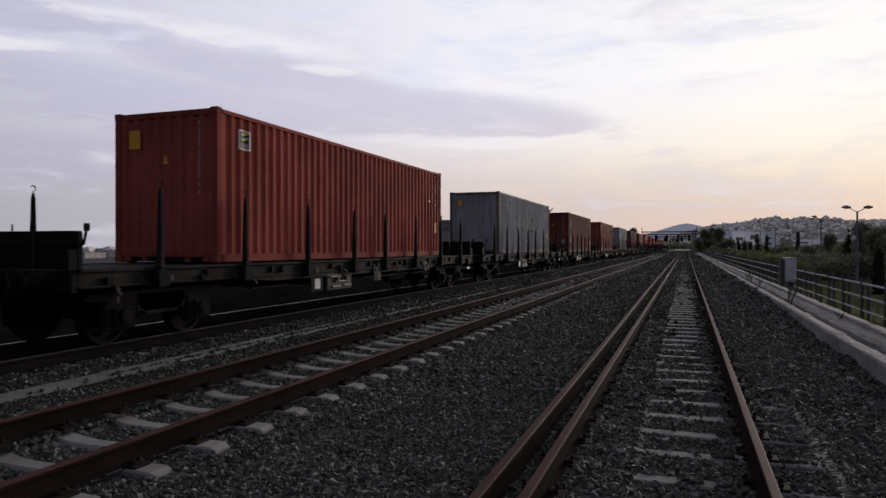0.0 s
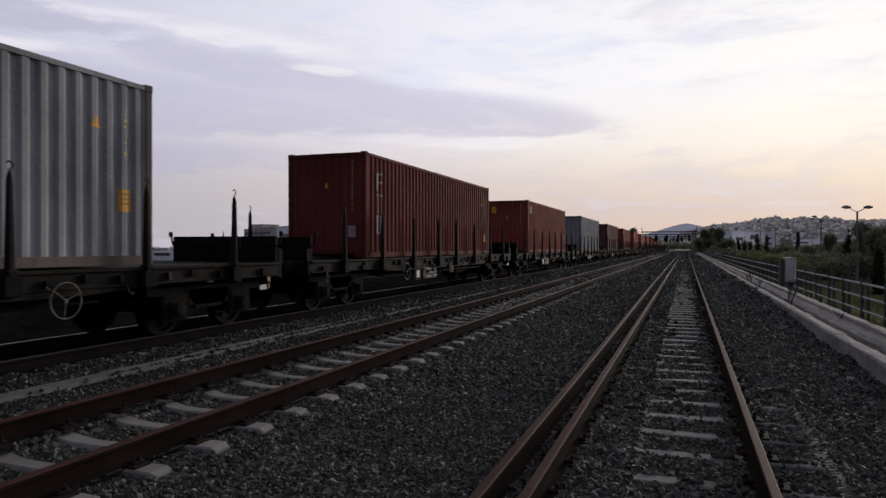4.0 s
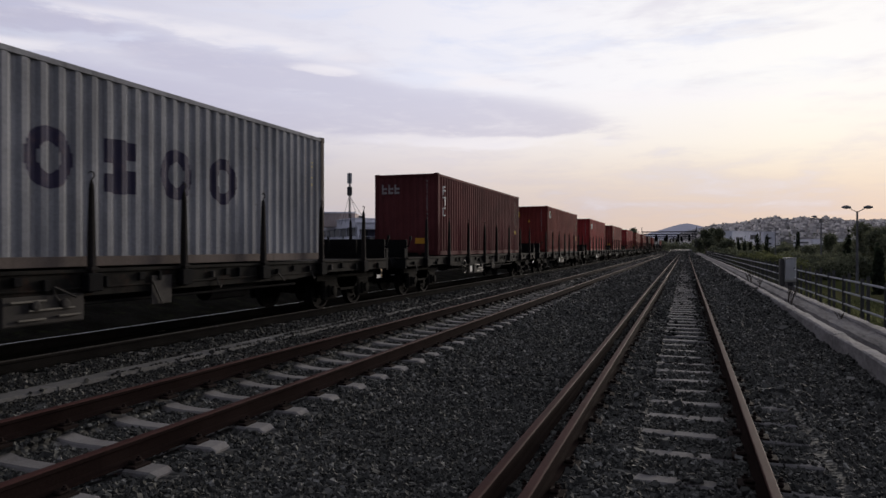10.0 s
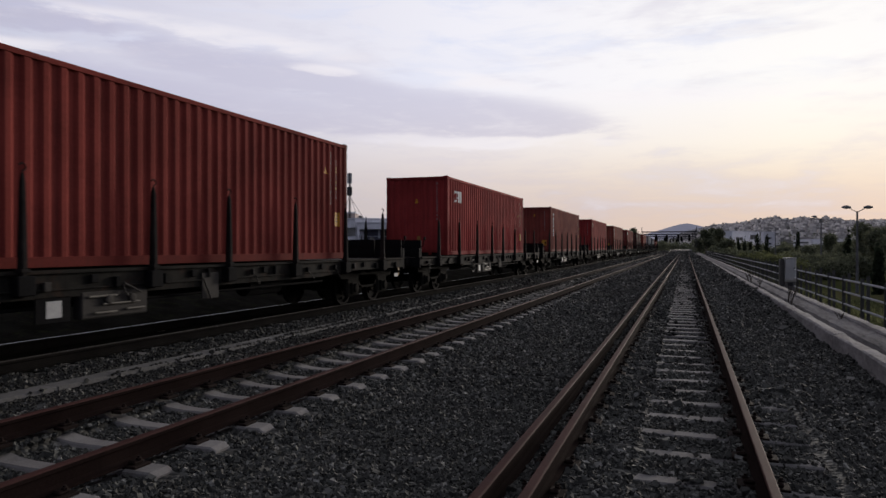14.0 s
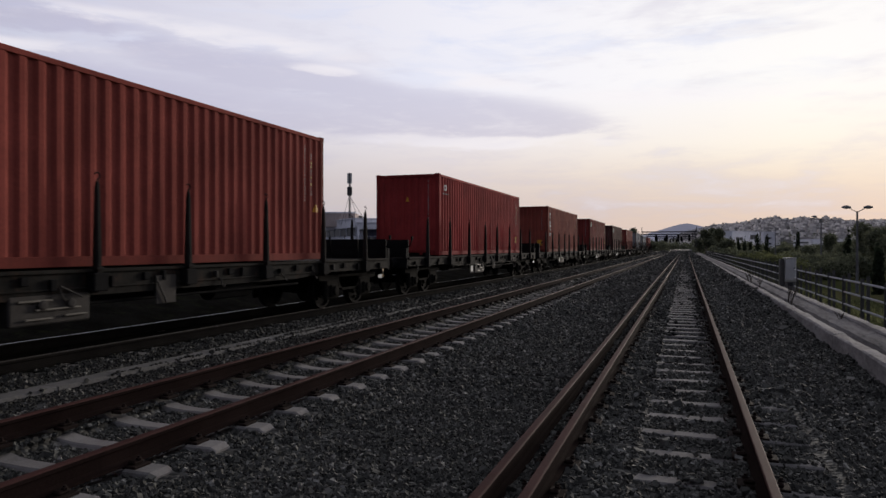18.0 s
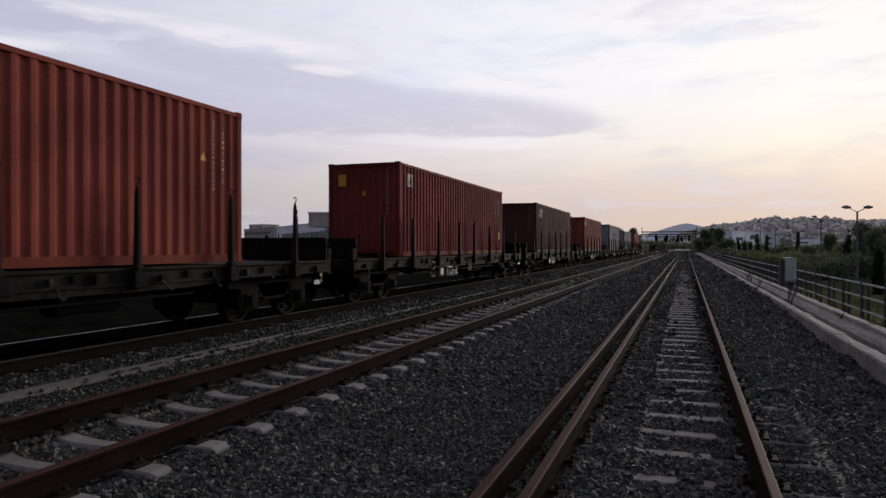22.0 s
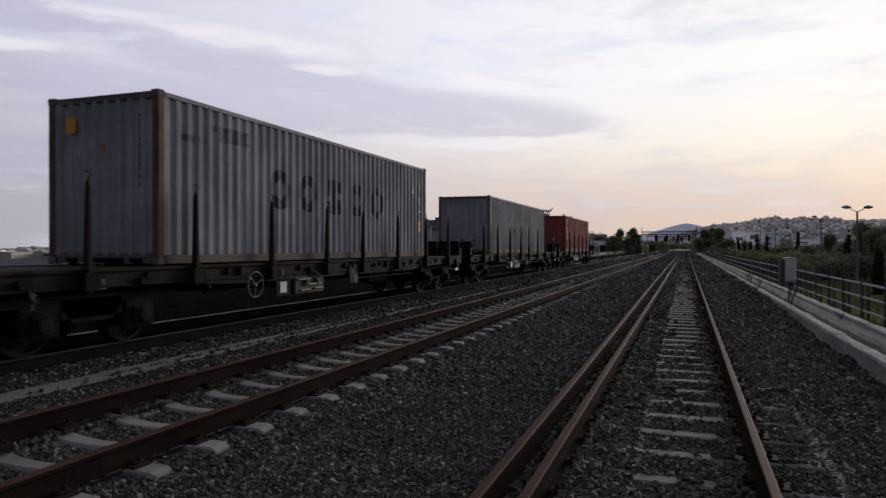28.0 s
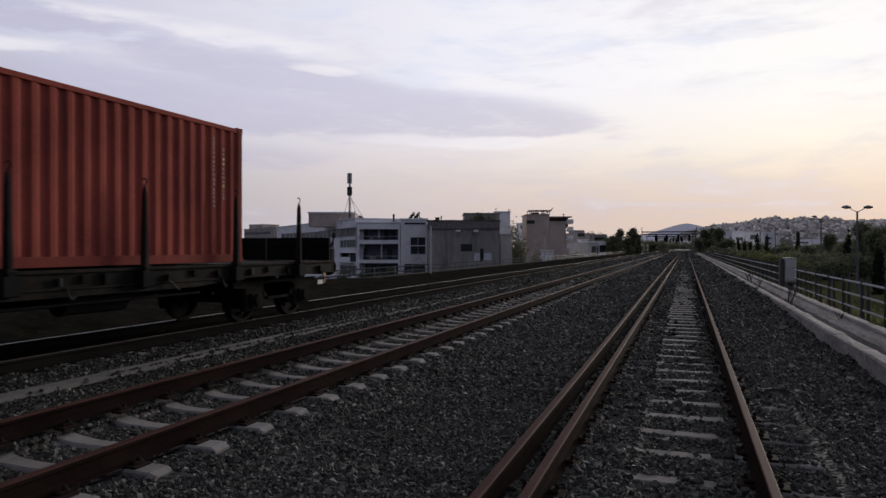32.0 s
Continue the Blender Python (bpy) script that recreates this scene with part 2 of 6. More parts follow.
M_GRASS = surface("dry_grassy_soil", (0.045, 0.054, 0.02), (0.085, 0.08, 0.04), 0.08, 2.5, 0.95, 0.0, 0.5, 0.0, (0.02, 0.026, 0.01), 0.5, depth=0.05, gloss=0.0)
M_WAGON = surface("grimy_wagon_steel", (0.007, 0.0067, 0.0059), (0.021, 0.0197, 0.0168), 1.7, 9, 0.85, 0.0, 0.4, 0.3, (0.045, 0.024, 0.016), 0.6, gloss=0.06)
M_GEARBOX = surface("dusty_brown_casing", (0.024, 0.0215, 0.019), (0.044, 0.039, 0.0335), 1.5, 15, 0.85, 0.0, 0.3, 0.2, (0.02, 0.015, 0.012), 0.5)
M_WORNRIM = surface("worn_pale_handwheel", (0.065, 0.058, 0.046), (0.115, 0.103, 0.082), 4, 30, 0.6, 0.0, 0.2)
M_CAST = surface("black_corner_steel", (0.01, 0.009, 0.009), (0.022, 0.019, 0.018), 4, 30, 0.8, 0.0, 0.3, 0.2)
M_WAGON_DARK = surface("black_greasy_steel", (0.0055, 0.0055, 0.0058), (0.0115, 0.0112, 0.0113), 1.5, 20, 0.85, 0.0, 0.25, 0.1, gloss=0.05)
M_STAKE = surface("dark_stake_steel", (0.012, 0.0108, 0.0102), (0.026, 0.0225, 0.0205), 2.0, 25, 0.85, 0.0, 0.2, 0.15, gloss=0.06)
M_WHEEL = surface("worn_wheel_steel", (0.006, 0.0054, 0.005), (0.014, 0.0124, 0.0112), 3, 30, 0.8, 0.0, 0.2, gloss=0.03)
M_DECK = surface("wagon_deck_planks", (0.03, 0.026, 0.022), (0.05, 0.043, 0.036), 2.0, 20, 0.9, 0.0, 0.4, 0.2, gloss=0.06)
M_PLATE = surface("white_label_plate", (0.32, 0.32, 0.31), (0.42, 0.42, 0.4), 4, 40, 0.6, 0.0, 0.05, 0.1, (0.2, 0.19, 0.17), 0.3)
M_YELLOWTAG = surface("ochre_tag", (0.22, 0.12, 0.025), (0.28, 0.16, 0.04), 4, 40, 0.6, 0.0, 0.05, 0.1, (0.12, 0.08, 0.03), 0.3)
M_GALV = surface("galvanised_tube", (0.45, 0.45, 0.445), (0.58, 0.58, 0.57), 1.5, 30, 0.7, 0.0, 0.1, 0.1, (0.16, 0.15, 0.14), 0.4)
M_DULLTUBE = surface("dull_grey_tube", (0.09, 0.09, 0.092), (0.13, 0.13, 0.132), 1.5, 30, 0.7, 0.0, 0.1)
M_POST = surface("dark_steel_post", (0.045, 0.044, 0.042), (0.08, 0.078, 0.074), 1.5, 30, 0.8, 0.0, 0.1)
M_CABINET = surface("pale_grey_enclosure", (0.4, 0.4, 0.395), (0.5, 0.5, 0.49), 1.2, 20, 0.6, 0.0, 0.1, 0.05, (0.2, 0.19, 0.17), 0.4)
M_PLASTER = surface("off_white_plaster", (0.7, 0.69, 0.71), (0.84, 0.83, 0.85), 0.25, 5, 0.9, 0.0, 0.2, 0.25, (0.3, 0.29, 0.29), 0.5)
M_BEIGE = surface("beige_plaster", (0.4, 0.325, 0.29), (0.53, 0.445, 0.405), 0.2, 3, 0.9, 0.0, 0.2, 0.1, (0.25, 0.19, 0.14), 0.7, (1, 1, 0.6))
M_BARE = surface("bare_stained_concrete", (0.19, 0.182, 0.17), (0.34, 0.325, 0.305), 0.3, 2.2, 0.9, 0.0, 0.3, 0.1, (0.1, 0.095, 0.087), 0.8, (1, 1, 0.18))
M_TAN = surface("tan_rendered_wall", (0.3, 0.26, 0.235), (0.45, 0.4, 0.365), 0.3, 3, 0.9, 0.0, 0.3, 0.2, (0.12, 0.1, 0.09), 0.7, (1, 1, 0.4))
# Brown weedy stone, its colour lowered for the shade seen below the wagons.
M_WEEDY_SHADE = surface("weedy_train_shade_ballast", (0.009, 0.0086, 0.0074), (0.021, 0.02, 0.017), 1.1, 17, 0.95, 0.0, 1.0, 0.0, (0.03, 0.034, 0.016), 0.6, depth=0.05, gloss=0.0)
M_BOGIE = surface("dusty_bogie_casting", (0.0062, 0.0058, 0.005), (0.0175, 0.016, 0.013), 2.0, 16, 0.9, 0.0, 0.5, 0.2, (0.005, 0.005, 0.005), 0.6, gloss=0.03)
M_GLASS = surface("dark_window_glass", (0.014, 0.015, 0.018), (0.035, 0.037, 0.043), 0.3, 2, 0.4, 0.0, 0.0, 0.4)
# Balcony back walls: the bay's shade is put into this dark blue-grey.
M_RECESS = surface("shade_tinted_recess_wall", (0.07, 0.07, 0.092), (0.11, 0.11, 0.14), 0.5, 4, 0.9, 0.0, 0.1, 0.3)
M_FRAME = surface("white_window_frame", (0.45, 0.46, 0.5), (0.58, 0.59, 0.63), 1, 9, 0.7, 0.0, 0.0)
M_SHUTTER = surface("brown_shutter", (0.11, 0.08, 0.065), (0.15, 0.11, 0.09), 1, 9, 0.8, 0.0, 0.2, 0.3)
M_ROOFGEAR = surface("dark_roof_metal", (0.04, 0.04, 0.043), (0.07, 0.07, 0.075), 1, 12, 0.6, 0.4, 0.1)
# Far ground: distance haze mixed into a flat grey colour.
M_PLAIN = surface("haze_tinted_plain", (0.07, 0.072, 0.078), (0.12, 0.12, 0.128), 0.02, 0.3, 0.95, 0.0, 0.0, 0.0, gloss=0.0)
M_BARK = surface("grey_brown_bark", (0.05, 0.04, 0.032), (0.085, 0.068, 0.054), 3, 20, 0.95, 0.0, 0.6)
M_LEAF = leaf_material("pine_green_leaves", (0.06, 0.069, 0.044), (0.19, 0.2, 0.13))
M_CYPRESS = leaf_material("cypress_leaves", (0.014, 0.02, 0.012), (0.036, 0.046, 0.026))
M_SHRUB = leaf_material("shrub_leaves", (0.05, 0.058, 0.027), (0.15, 0.16, 0.075))
M_HILL = surface("hazy_hillside_scrub", (0.05, 0.052, 0.05), (0.085, 0.085, 0.082), 0.01, 0.1, 0.95, 0.0, 0.0, 0.0)
M_FARTOWN = stone_material("pale_town_walls", (0.24, 0.225, 0.215), (0.95, 0.9, 0.85), (0.99, 0.96, 0.92))
# Pale blue-grey: the haze of distance is put into the mountain's colour.
M_MOUNT = surface("haze_tinted_mountain", (0.57, 0.565, 0.63), (0.64, 0.63, 0.69), 0.002, 0.02, 0.95, 0.0, 0.0, 0.0)
M_LAMPGLASS = surface("grey_lamp_head", (0.16, 0.16, 0.165), (0.2, 0.2, 0.2), 2, 20, 0.5, 0.3, 0.05)


# ---- mesh helpers ----
class Shape:
    """Collects faces of one mesh."""

    def __init__(self):
        self.v, self.f = [], []

    def add(self, verts, faces):
        n = len(self.v)
        self.v += [tuple(p) for p in verts]
        self.f += [tuple(i + n for i in q) for q in faces]
        return self

    def box(self, x0, x1, y0, y1, z0, z1, b=0.0):
        if b <= 0:
            vs = [(x, y, z) for z in (z0, z1) for y in (y0, y1) for x in (x0, x1)]
            return self.add(vs, [(0, 2, 3, 1), (4, 5, 7, 6), (0, 1, 5, 4), (2, 6, 7, 3), (0, 4, 6, 2), (1, 3, 7, 5)])
        ring = lambda z, i: [(x0 + i, y0, z), (x1 - i, y0, z), (x1, y0 + i, z), (x1, y1 - i, z), (x1 - i, y1, z), (x0 + i, y1, z), (x0, y1 - i, z), (x0, y0 + i, z)]
        vs = ring(z0 + b, b) + ring(z1 - b, b)
        vs += [(x0 + b, y0 + b, z0), (x1 - b, y0 + b, z0), (x1 - b, y1 - b, z0), (x0 + b, y1 - b, z0)]
        vs += [(x0 + b, y0 + b, z1), (x1 - b, y0 + b, z1), (x1 - b, y1 - b, z1), (x0 + b, y1 - b, z1)]
        fs = [(i, (i + 1) % 8, 8 + (i + 1) % 8, 8 + i) for i in range(8)]
        fs += [(16, 19, 18, 17), (20, 21, 22, 23)]
        for e, (p, q) in enumerate(((0, 1), (2, 3), (4, 5), (6, 7))):
            a, c = 16 + e, 16 + (e + 1) % 4
            fs += [(a, c, q, p), (8 + p, 8 + q, c + 4, a + 4)]
            pr = (p - 1) % 8
            fs += [(a, p, pr), (a + 4, 8 + pr, 8 + p)]
        return self.add(vs, fs)

    def tube(self, p, q, r0, r1=None, n=10, cap=True):
        p, q = Vector(p), Vector(q)
        r1 = r0 if r1 is None else r1
        d = (q - p).normalized()
        a = d.orthogonal().normalized()
        b = d.cross(a)
        vs = []
        for c, r in ((p, r0), (q, r1)):
            vs += [c + (a * math.cos(t) + b * math.sin(t)) * r for t in (2 * math.pi * i / n for i in range(n))]
        fs = [(i, (i + 1) % n, n + (i + 1) % n, n + i) for i in range(n)]
        if cap:
            fs += [tuple(range(n))[::-1], tuple(range(n, 2 * n))]
        return self.add(vs, fs)

    def turned(self, profile, axis="x", centre=(0, 0, 0), n=20):
        """A body of revolution: profile rows of (along, radius)."""
        vs, fs = [], []
        for s, r in profile:
            for i in range(n):
                t = 2 * math.pi * i / n
                u, w = r * math.cos(t), r * math.sin(t)
                p = {"x": (s, u, w), "y": (u, s, w), "z": (u, w, s)}[axis]
                vs.append((p[0] + centre[0], p[1] + centre[1], p[2] + centre[2]))
        for j in range(len(profile) - 1):
            fs += [(j * n + i, j * n + (i + 1) % n, (j + 1) * n + (i + 1) % n, (j + 1) * n + i) for i in range(n)]
        fs += [tuple(range(n))[::-1], tuple(range((len(profile) - 1) * n, len(profile) * n))]
        return self.add(vs, fs)

    def pipe(self, pts, r, n=6):
        """One bent tube through the points."""
        pts = [Vector(p) for p in pts]
        vs = []
        for i, p in enumerate(pts):
            d = (pts[min(i + 1, len(pts) - 1)] - pts[max(i - 1, 0)]).normalized()
            a = d.cross(Vector((0.31, 0.17, 0.93))).normalized()
            b = d.cross(a)
            vs += [p + (a * math.cos(t) + b * math.sin(t)) * r for t in (2 * math.pi * j / n for j in range(n))]
        m = len(pts)
        fs = [(i * n + j, i * n + (j + 1) % n, (i + 1) * n + (j + 1) % n, (i + 1) * n + j) for i in range(m - 1) for j in range(n)]
        return self.add(vs, fs + [tuple(range(n))[::-1], tuple(range((m - 1) * n, m * n))])

    def sweep(self, section, y0, y1):
        """A closed (x, z) outline drawn along y."""
        n = len(section)
        vs = [(x, y, z) for y in (y0, y1) for x, z in section]
        return self.add(vs, [(i, (i + 1) % n, n + (i + 1) % n, n + i) for i in range(n)] + [tuple(range(n))[::-1], tuple(range(n, 2 * n))])

    def rough_sweep(self, section, y0, y1, step, amp, seed):
        """A sweep whose exposed edges wander and crumble a little along y."""
        n, k = len(section), max(1, int((y1 - y0) / step))
        vs = []
        for j in range(k + 1):
            y = y0 + (y1 - y0) * j / k
            for i, (x, z) in enumerate(section):
                low = 0.0 if i in (0, n - 1) else 1.0
                d = noise.noise((i * 3.1 + seed, y * 1.1, 0.5)) + 0.7 * noise.noise((i * 5.3 + seed, y * 4.3, 2.5))
                vs.append((x + low * amp * 0.6 * d, y, z + low * amp * d))
        fs = [(j * n + i, j * n + (i + 1) % n, (j + 1) * n + (i + 1) % n, (j + 1) * n + i) for j in range(k) for i in range(n)]
        return self.add(vs, fs + [tuple(range(n))[::-1], tuple(range(k * n, k * n + n))])

    def mesh(self, name, material=None, smooth=False):
        me = bpy.data.meshes.new(name)
        me.from_pydata(self.v, [], self.f)
        bm = bmesh.new()
        bm.from_mesh(me)
        bmesh.ops.recalc_face_normals(bm, faces=bm.faces[:])
        bm.to_mesh(me)
        bm.free()
        if smooth:
            me.shade_smooth()
        if material:
            me.materials.append(material)
        return me


def part(name, shape, material, parent=None, label="", at=None, smooth=False):
    me = shape if isinstance(shape, bpy.types.Mesh) else shape.mesh(name, material, smooth)
    ob = new(name, me)
    if parent is not None:
        ob.parent = parent
    if at is not None:
        ob.matrix_basis = at
    if label:
        ob["label"] = label
    return ob


def thing(name, label, category, group="", kind="", at=None):
    ob = new(name)
    ob.empty_display_size = 0.2
    if at is not None:
        ob.matrix_basis = at
    return tagged(ob, label, category, group, kind)


# ---- ground, embankment, tracks ----
def sheet(name, xs, ys, height, material, label, category="ground"):
    vs = [(x, y, height(x, y)) for y in ys for x in xs]
    n = len(xs)
    fs = [(j * n + i, j * n + i + 1, (j + 1) * n + i + 1, (j + 1) * n + i) for j in range(len(ys) - 1) for i in range(n - 1)]
    me = bpy.data.meshes.new(name)
    me.from_pydata(vs, [], fs)
    me.materials.append(material)
    me.shade_smooth()
    return tagged(new(name, me), label, category, kind="structure")


def ramp(v, a, b, za, zb):
    t = min(1.0, max(0.0, (v - a) / (b - a)))
    return za + (zb - za) * t


def land(x, y):
    if x < -8:
        z = ramp(x, -22.0, -15.6, -4.6, -0.45)
    else:
        z = ramp(x, 5.6, 11.0, -0.75, -2.6) if x > 5.6 else ramp(x, 4.0, 5.6, -0.45, -0.75)
        z += ramp(x, 20, 60, 0.0, -1.2)
    wild = 1.0 if abs(x + 5) > 11.5 else 0.0
    return z + wild * 0.22 * noise.noise((x * 0.3, y * 0.3, 1.7))


GX = [-3500, -1500, -700, -300, -150, -90, -60, -40, -30, -25, -22, -20, -18, -17, -16, -15.6, -12, -8, -4, 0, 4, 5, 5.6, 6.2, 7, 8, 9, 10, 11, 12, 13.5, 15, 17, 20, 24, 30, 38, 48, 60, 90, 150, 300, 700, 1500, 3500]
GY = [-400, -120, -60, -30, -15, -8, -4] + [i * 2.0 for i in range(0, 40)] + [80, 90, 100, 115, 130, 150, 180, 220, 280, 360, 500, 700, 1000, 1500, 2200, 3200, 4500]
sheet("ground", GX, GY, land, M_GRASS, "low land with dry grass and bare soil beside the railway")
lowland = bpy.data.objects["ground"]
# Far faces take the grey with haze in it, nearer ones stay grass.
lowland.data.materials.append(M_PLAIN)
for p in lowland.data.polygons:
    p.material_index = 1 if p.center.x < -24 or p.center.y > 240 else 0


def bed_height(x, y):
    """Top of the crushed stone: shoulders at each track, shallow troughs between them."""
    z = -0.27
    for c, top in ((-0.21, -0.17), (-4.87, -0.17), (TRACK_X, -0.13)):
        d = abs(x - c)
        between = 0.0 if c == TRACK_X or d > 0.6 else 0.125 if c < -1 else (0.05 if y < 13 else 0.085) if x > c - 0.2 else 0.012
        if c > -1 and 0.85 < x - c < 1.35 and 5.2 < y < 8.4:
            between = 0.035
        z = max(z, top - between if d < 1.35 else top - (d - 1.35) * 0.42)
    heap = ramp(y, 15.0, 24.0, 0.0, 1.0)
    z = max(z, ramp(x, 1.3, 2.4, -0.24, -0.25 + 0.17 * heap) + (0.1 * noise.noise((2.0, y * 0.7, 4.0)) + 0.09 * noise.noise((5.0, y * 2.6, 1.0)) if x > 2.0 else 0.0) if x > 1.2 else -0.27)
    if x < -11.6:
        z = max(z, ramp(x, -14.6, -11.6, ramp(y, 20.0, 32.0, 0.36, 0.0), -0.27))
    return z + 0.022 * noise.noise((x * 1.3, y * 1.3, 0.0)) + 0.012 * noise.noise((x * 5, y * 5, 3.0))


BX = [-15.5 + 0.16 * i for i in range(int(18.0 / 0.16) + 1)]
BY = [-30, -15, -6, -2] + [0.2 * i for i in range(0, 100)] + [20 + 0.6 * i for i in range(0, 50)] + [50, 55, 60, 70, 80, 100, 130, 170, 220, 300, 420, 600, 900]
bed = sheet("ballast_bed", BX, BY, bed_height, M_GRAVEL, "dark grey crushed stone ballast bed under three tracks", "ballast")
# From the train's near rail outwards the bed's colours include the train's shade.
bed.data.materials.append(M_OILY_SHADE)
bed.data.materials.append(M_WEEDY_SHADE)
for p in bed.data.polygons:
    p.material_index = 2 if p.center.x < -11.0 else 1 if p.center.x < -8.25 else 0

RAIL_FAR = 700.0
HEAD = [(-0.036, -0.012), (-0.032, -0.002), (-0.026, 0.0), (0.026, 0.0), (0.032, -0.002), (0.036, -0.012)]
BODY = [(0.036, -0.0125), (0.036, -0.04), (0.011, -0.052), (0.009, -0.135), (0.03, -0.15), (0.072, -0.158), (0.072, -0.172), (-0.072, -0.172), (-0.072, -0.158), (-0.03, -0.15), (-0.009, -0.135), (-0.011, -0.052), (-0.036, -0.04), (-0.036, -0.0125)]
GAUGE = 1.507
TRACKS = (("track_right", -0.21, 0.0, 5.47, 0.69, M_RAILDULL), ("track_middle", -4.87, 0.062, 4.17, 0.675, M_RAILDULL), ("track_train", TRACK_X, 0.045, 4.30, 0.62, M_RAILTOP))


def rail(parent, x, z, head, label, steel=None):
    body = part("rail", Shape().sweep([(x + a, z + b) for a, b in BODY], -25, RAIL_FAR), steel or M_RUST_SHADE, parent, label)
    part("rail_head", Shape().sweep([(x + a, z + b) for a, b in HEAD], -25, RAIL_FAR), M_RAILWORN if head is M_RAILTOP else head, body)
    if head is not M_RAILDULL:
        part("running_band", Shape().sweep([(x - 0.02, z), (x - 0.019, z + 0.0015), (x + 0.019, z + 0.0015), (x + 0.02, z)], -25, RAIL_FAR), M_RAILTOP if head is M_RAILTOP else M_BAND, body, "polished running band")
    return body


def sleeper_mesh(half, waist=0.028):
    """A concrete sleeper: high seats under the rails, waisted and lower in the middle."""
    s = Shape()
    rows = []
    for x, w, z in ((-half, 0.1, -0.035), (-half + 0.05, 0.11, 0.0), (-0.83, 0.115, 0.0), (-0.66, 0.11, -waist * 0.65), (-0.5, 0.1, -waist * 0.9), (-0.3, 0.09, -waist), (0.3, 0.09, -waist), (0.5, 0.1, -waist * 0.9), (0.66, 0.11, -waist * 0.65), (0.83, 0.115, 0.0), (half - 0.05, 0.11, 0.0), (half, 0.1, -0.035)):
        rows += [(x, -w - 0.03, -0.16), (x, -w, z - 0.014), (x, -w + 0.016, z), (x, w - 0.016, z), (x, w, z - 0.014), (x, w + 0.03, -0.16)]
    n = len(rows) // 6
    s.add(rows, [(6 * j + i, 6 * j + i + 1, 6 * j + 7 + i, 6 * j + 6 + i) for j in range(n - 1) for i in range(5)] + [tuple(range(6)), tuple(range(6 * n - 6, 6 * n))[::-1]])
    return s.mesh("sleeper", M_SLEEPER)


def clip_mesh():
    """Base plates with a sprung clip and a bolt on each side of both rails."""
    s = Shape()
    for x in (-GAUGE / 2, GAUGE / 2):
        for d in (-1, 1):
            a, b = sorted((x + d * 0.045, x + d * 0.175))
            s.box(a, b, -0.085, 0.085, -0.012, 0.02, 0.006)
            a, b = sorted((x + d * 0.06, x + d * 0.135))
            s.box(a, b, -0.05, 0.05, 0.018, 0.05, 0.012)
            s.turned([(0.045, 0.022), (0.062, 0.022), (0.066, 0.012), (0.078, 0.012)], "z", (x + d * 0.12, 0.01, 0.0), 6)
    return s.mesh("fastening", M_CLIP)


SLEEPER = {"track_right": sleeper_mesh(1.29), "track_middle": sleeper_mesh(1.13, 0.105), "track_train": sleeper_mesh(1.25)}
CLIPS = clip_mesh()
rng = random.Random(7)
for name, cx, top, first, step, head in TRACKS:
    words = {"track_right": "rusty unused track with an extra rail lying beside it", "track_middle": "rusty track on pale concrete sleepers", "track_train": "main track with shiny rails under the goods train"}[name]
    track = thing(name, words, "railway track", kind="structure")
    for side in (-1, 1):
        rail(track, cx + side * GAUGE / 2, top, M_RAILWORN if name == "track_train" and side > 0 else head, "", M_RAILSTEEL if name == "track_train" else None)
    if name == "track_right":
        # the spare rail draws slowly away from the running rail
        runs = [(-25.0, 0.297), (9.0, 0.297), (13.0, 0.31), (18.0, 0.335), (26.0, 0.375), (36.0, 0.41), (60.0, 0.44), (RAIL_FAR, 0.44)]
        ways = []
        for outline in (BODY, HEAD):
            n, sh = len(outline), Shape()
            sh.add([(cx - GAUGE / 2 - o + a, y, top - 0.004 + b) for y, o in runs for a, b in outline],
                   [(j * n + i, j * n + (i + 1) % n, j * n + n + (i + 1) % n, j * n + n + i) for j in range(len(runs) - 1) for i in range(n)] + [tuple(range(n))[::-1], tuple(range(len(runs) * n - n, len(runs) * n))])
            ways.append(sh)
        spare = part("rail", ways[0], M_RUST_SHADE, track, "spare brown rail laid outside the track")
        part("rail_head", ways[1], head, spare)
    count = 92
    start = first - 16 * step
    for i in range(count):
        at = pose(cx + rng.uniform(-0.012, 0.012), start + i * step + rng.uniform(-0.012, 0.012), top - (0.19 if name == "track_middle" else 0.174), rng.uniform(-0.5, 0.5), rng.uniform(-0.25, 0.25), rng.uniform(-0.7, 0.7))
        sl = part("sleeper", SLEEPER[name], None, track, at=at)
        if name != "track_train" and 8 < i < 58:
            part("fastening", CLIPS, None, sl)
    far = Shape()
    for i in range(count, int((420 - start) / step)):
        y = start + i * step
        far.box(cx - (0.3 if name == "track_right" else 1.1), cx + (0.62 if name == "track_right" else 1.1), y - 0.05, y + 0.05, top - 0.3, top - (0.215 if name == "track_right" else 0.206))
    tagged(part("far_sleepers", far, M_SLEEPER, track), kind="stuff")


TROUGH_X, TROUGH_HALF = -7.69, 0.15


def lie(x, y):
    """Where a loose stone comes to rest: on the bed or on top of a sleeper."""
    z = bed_height(x, y)
    if abs(x - TROUGH_X) < TROUGH_HALF:
        z = max(z, -0.21)
    for name, cx, top, first, step, head in TRACKS:
        if abs(x - cx) < 1.25 and abs((y - first + step / 2) % step - step / 2) < (0.075 if name == "track_right" and y < 13 else 0.1):
            z = max(z, top - 0.176)
    return z


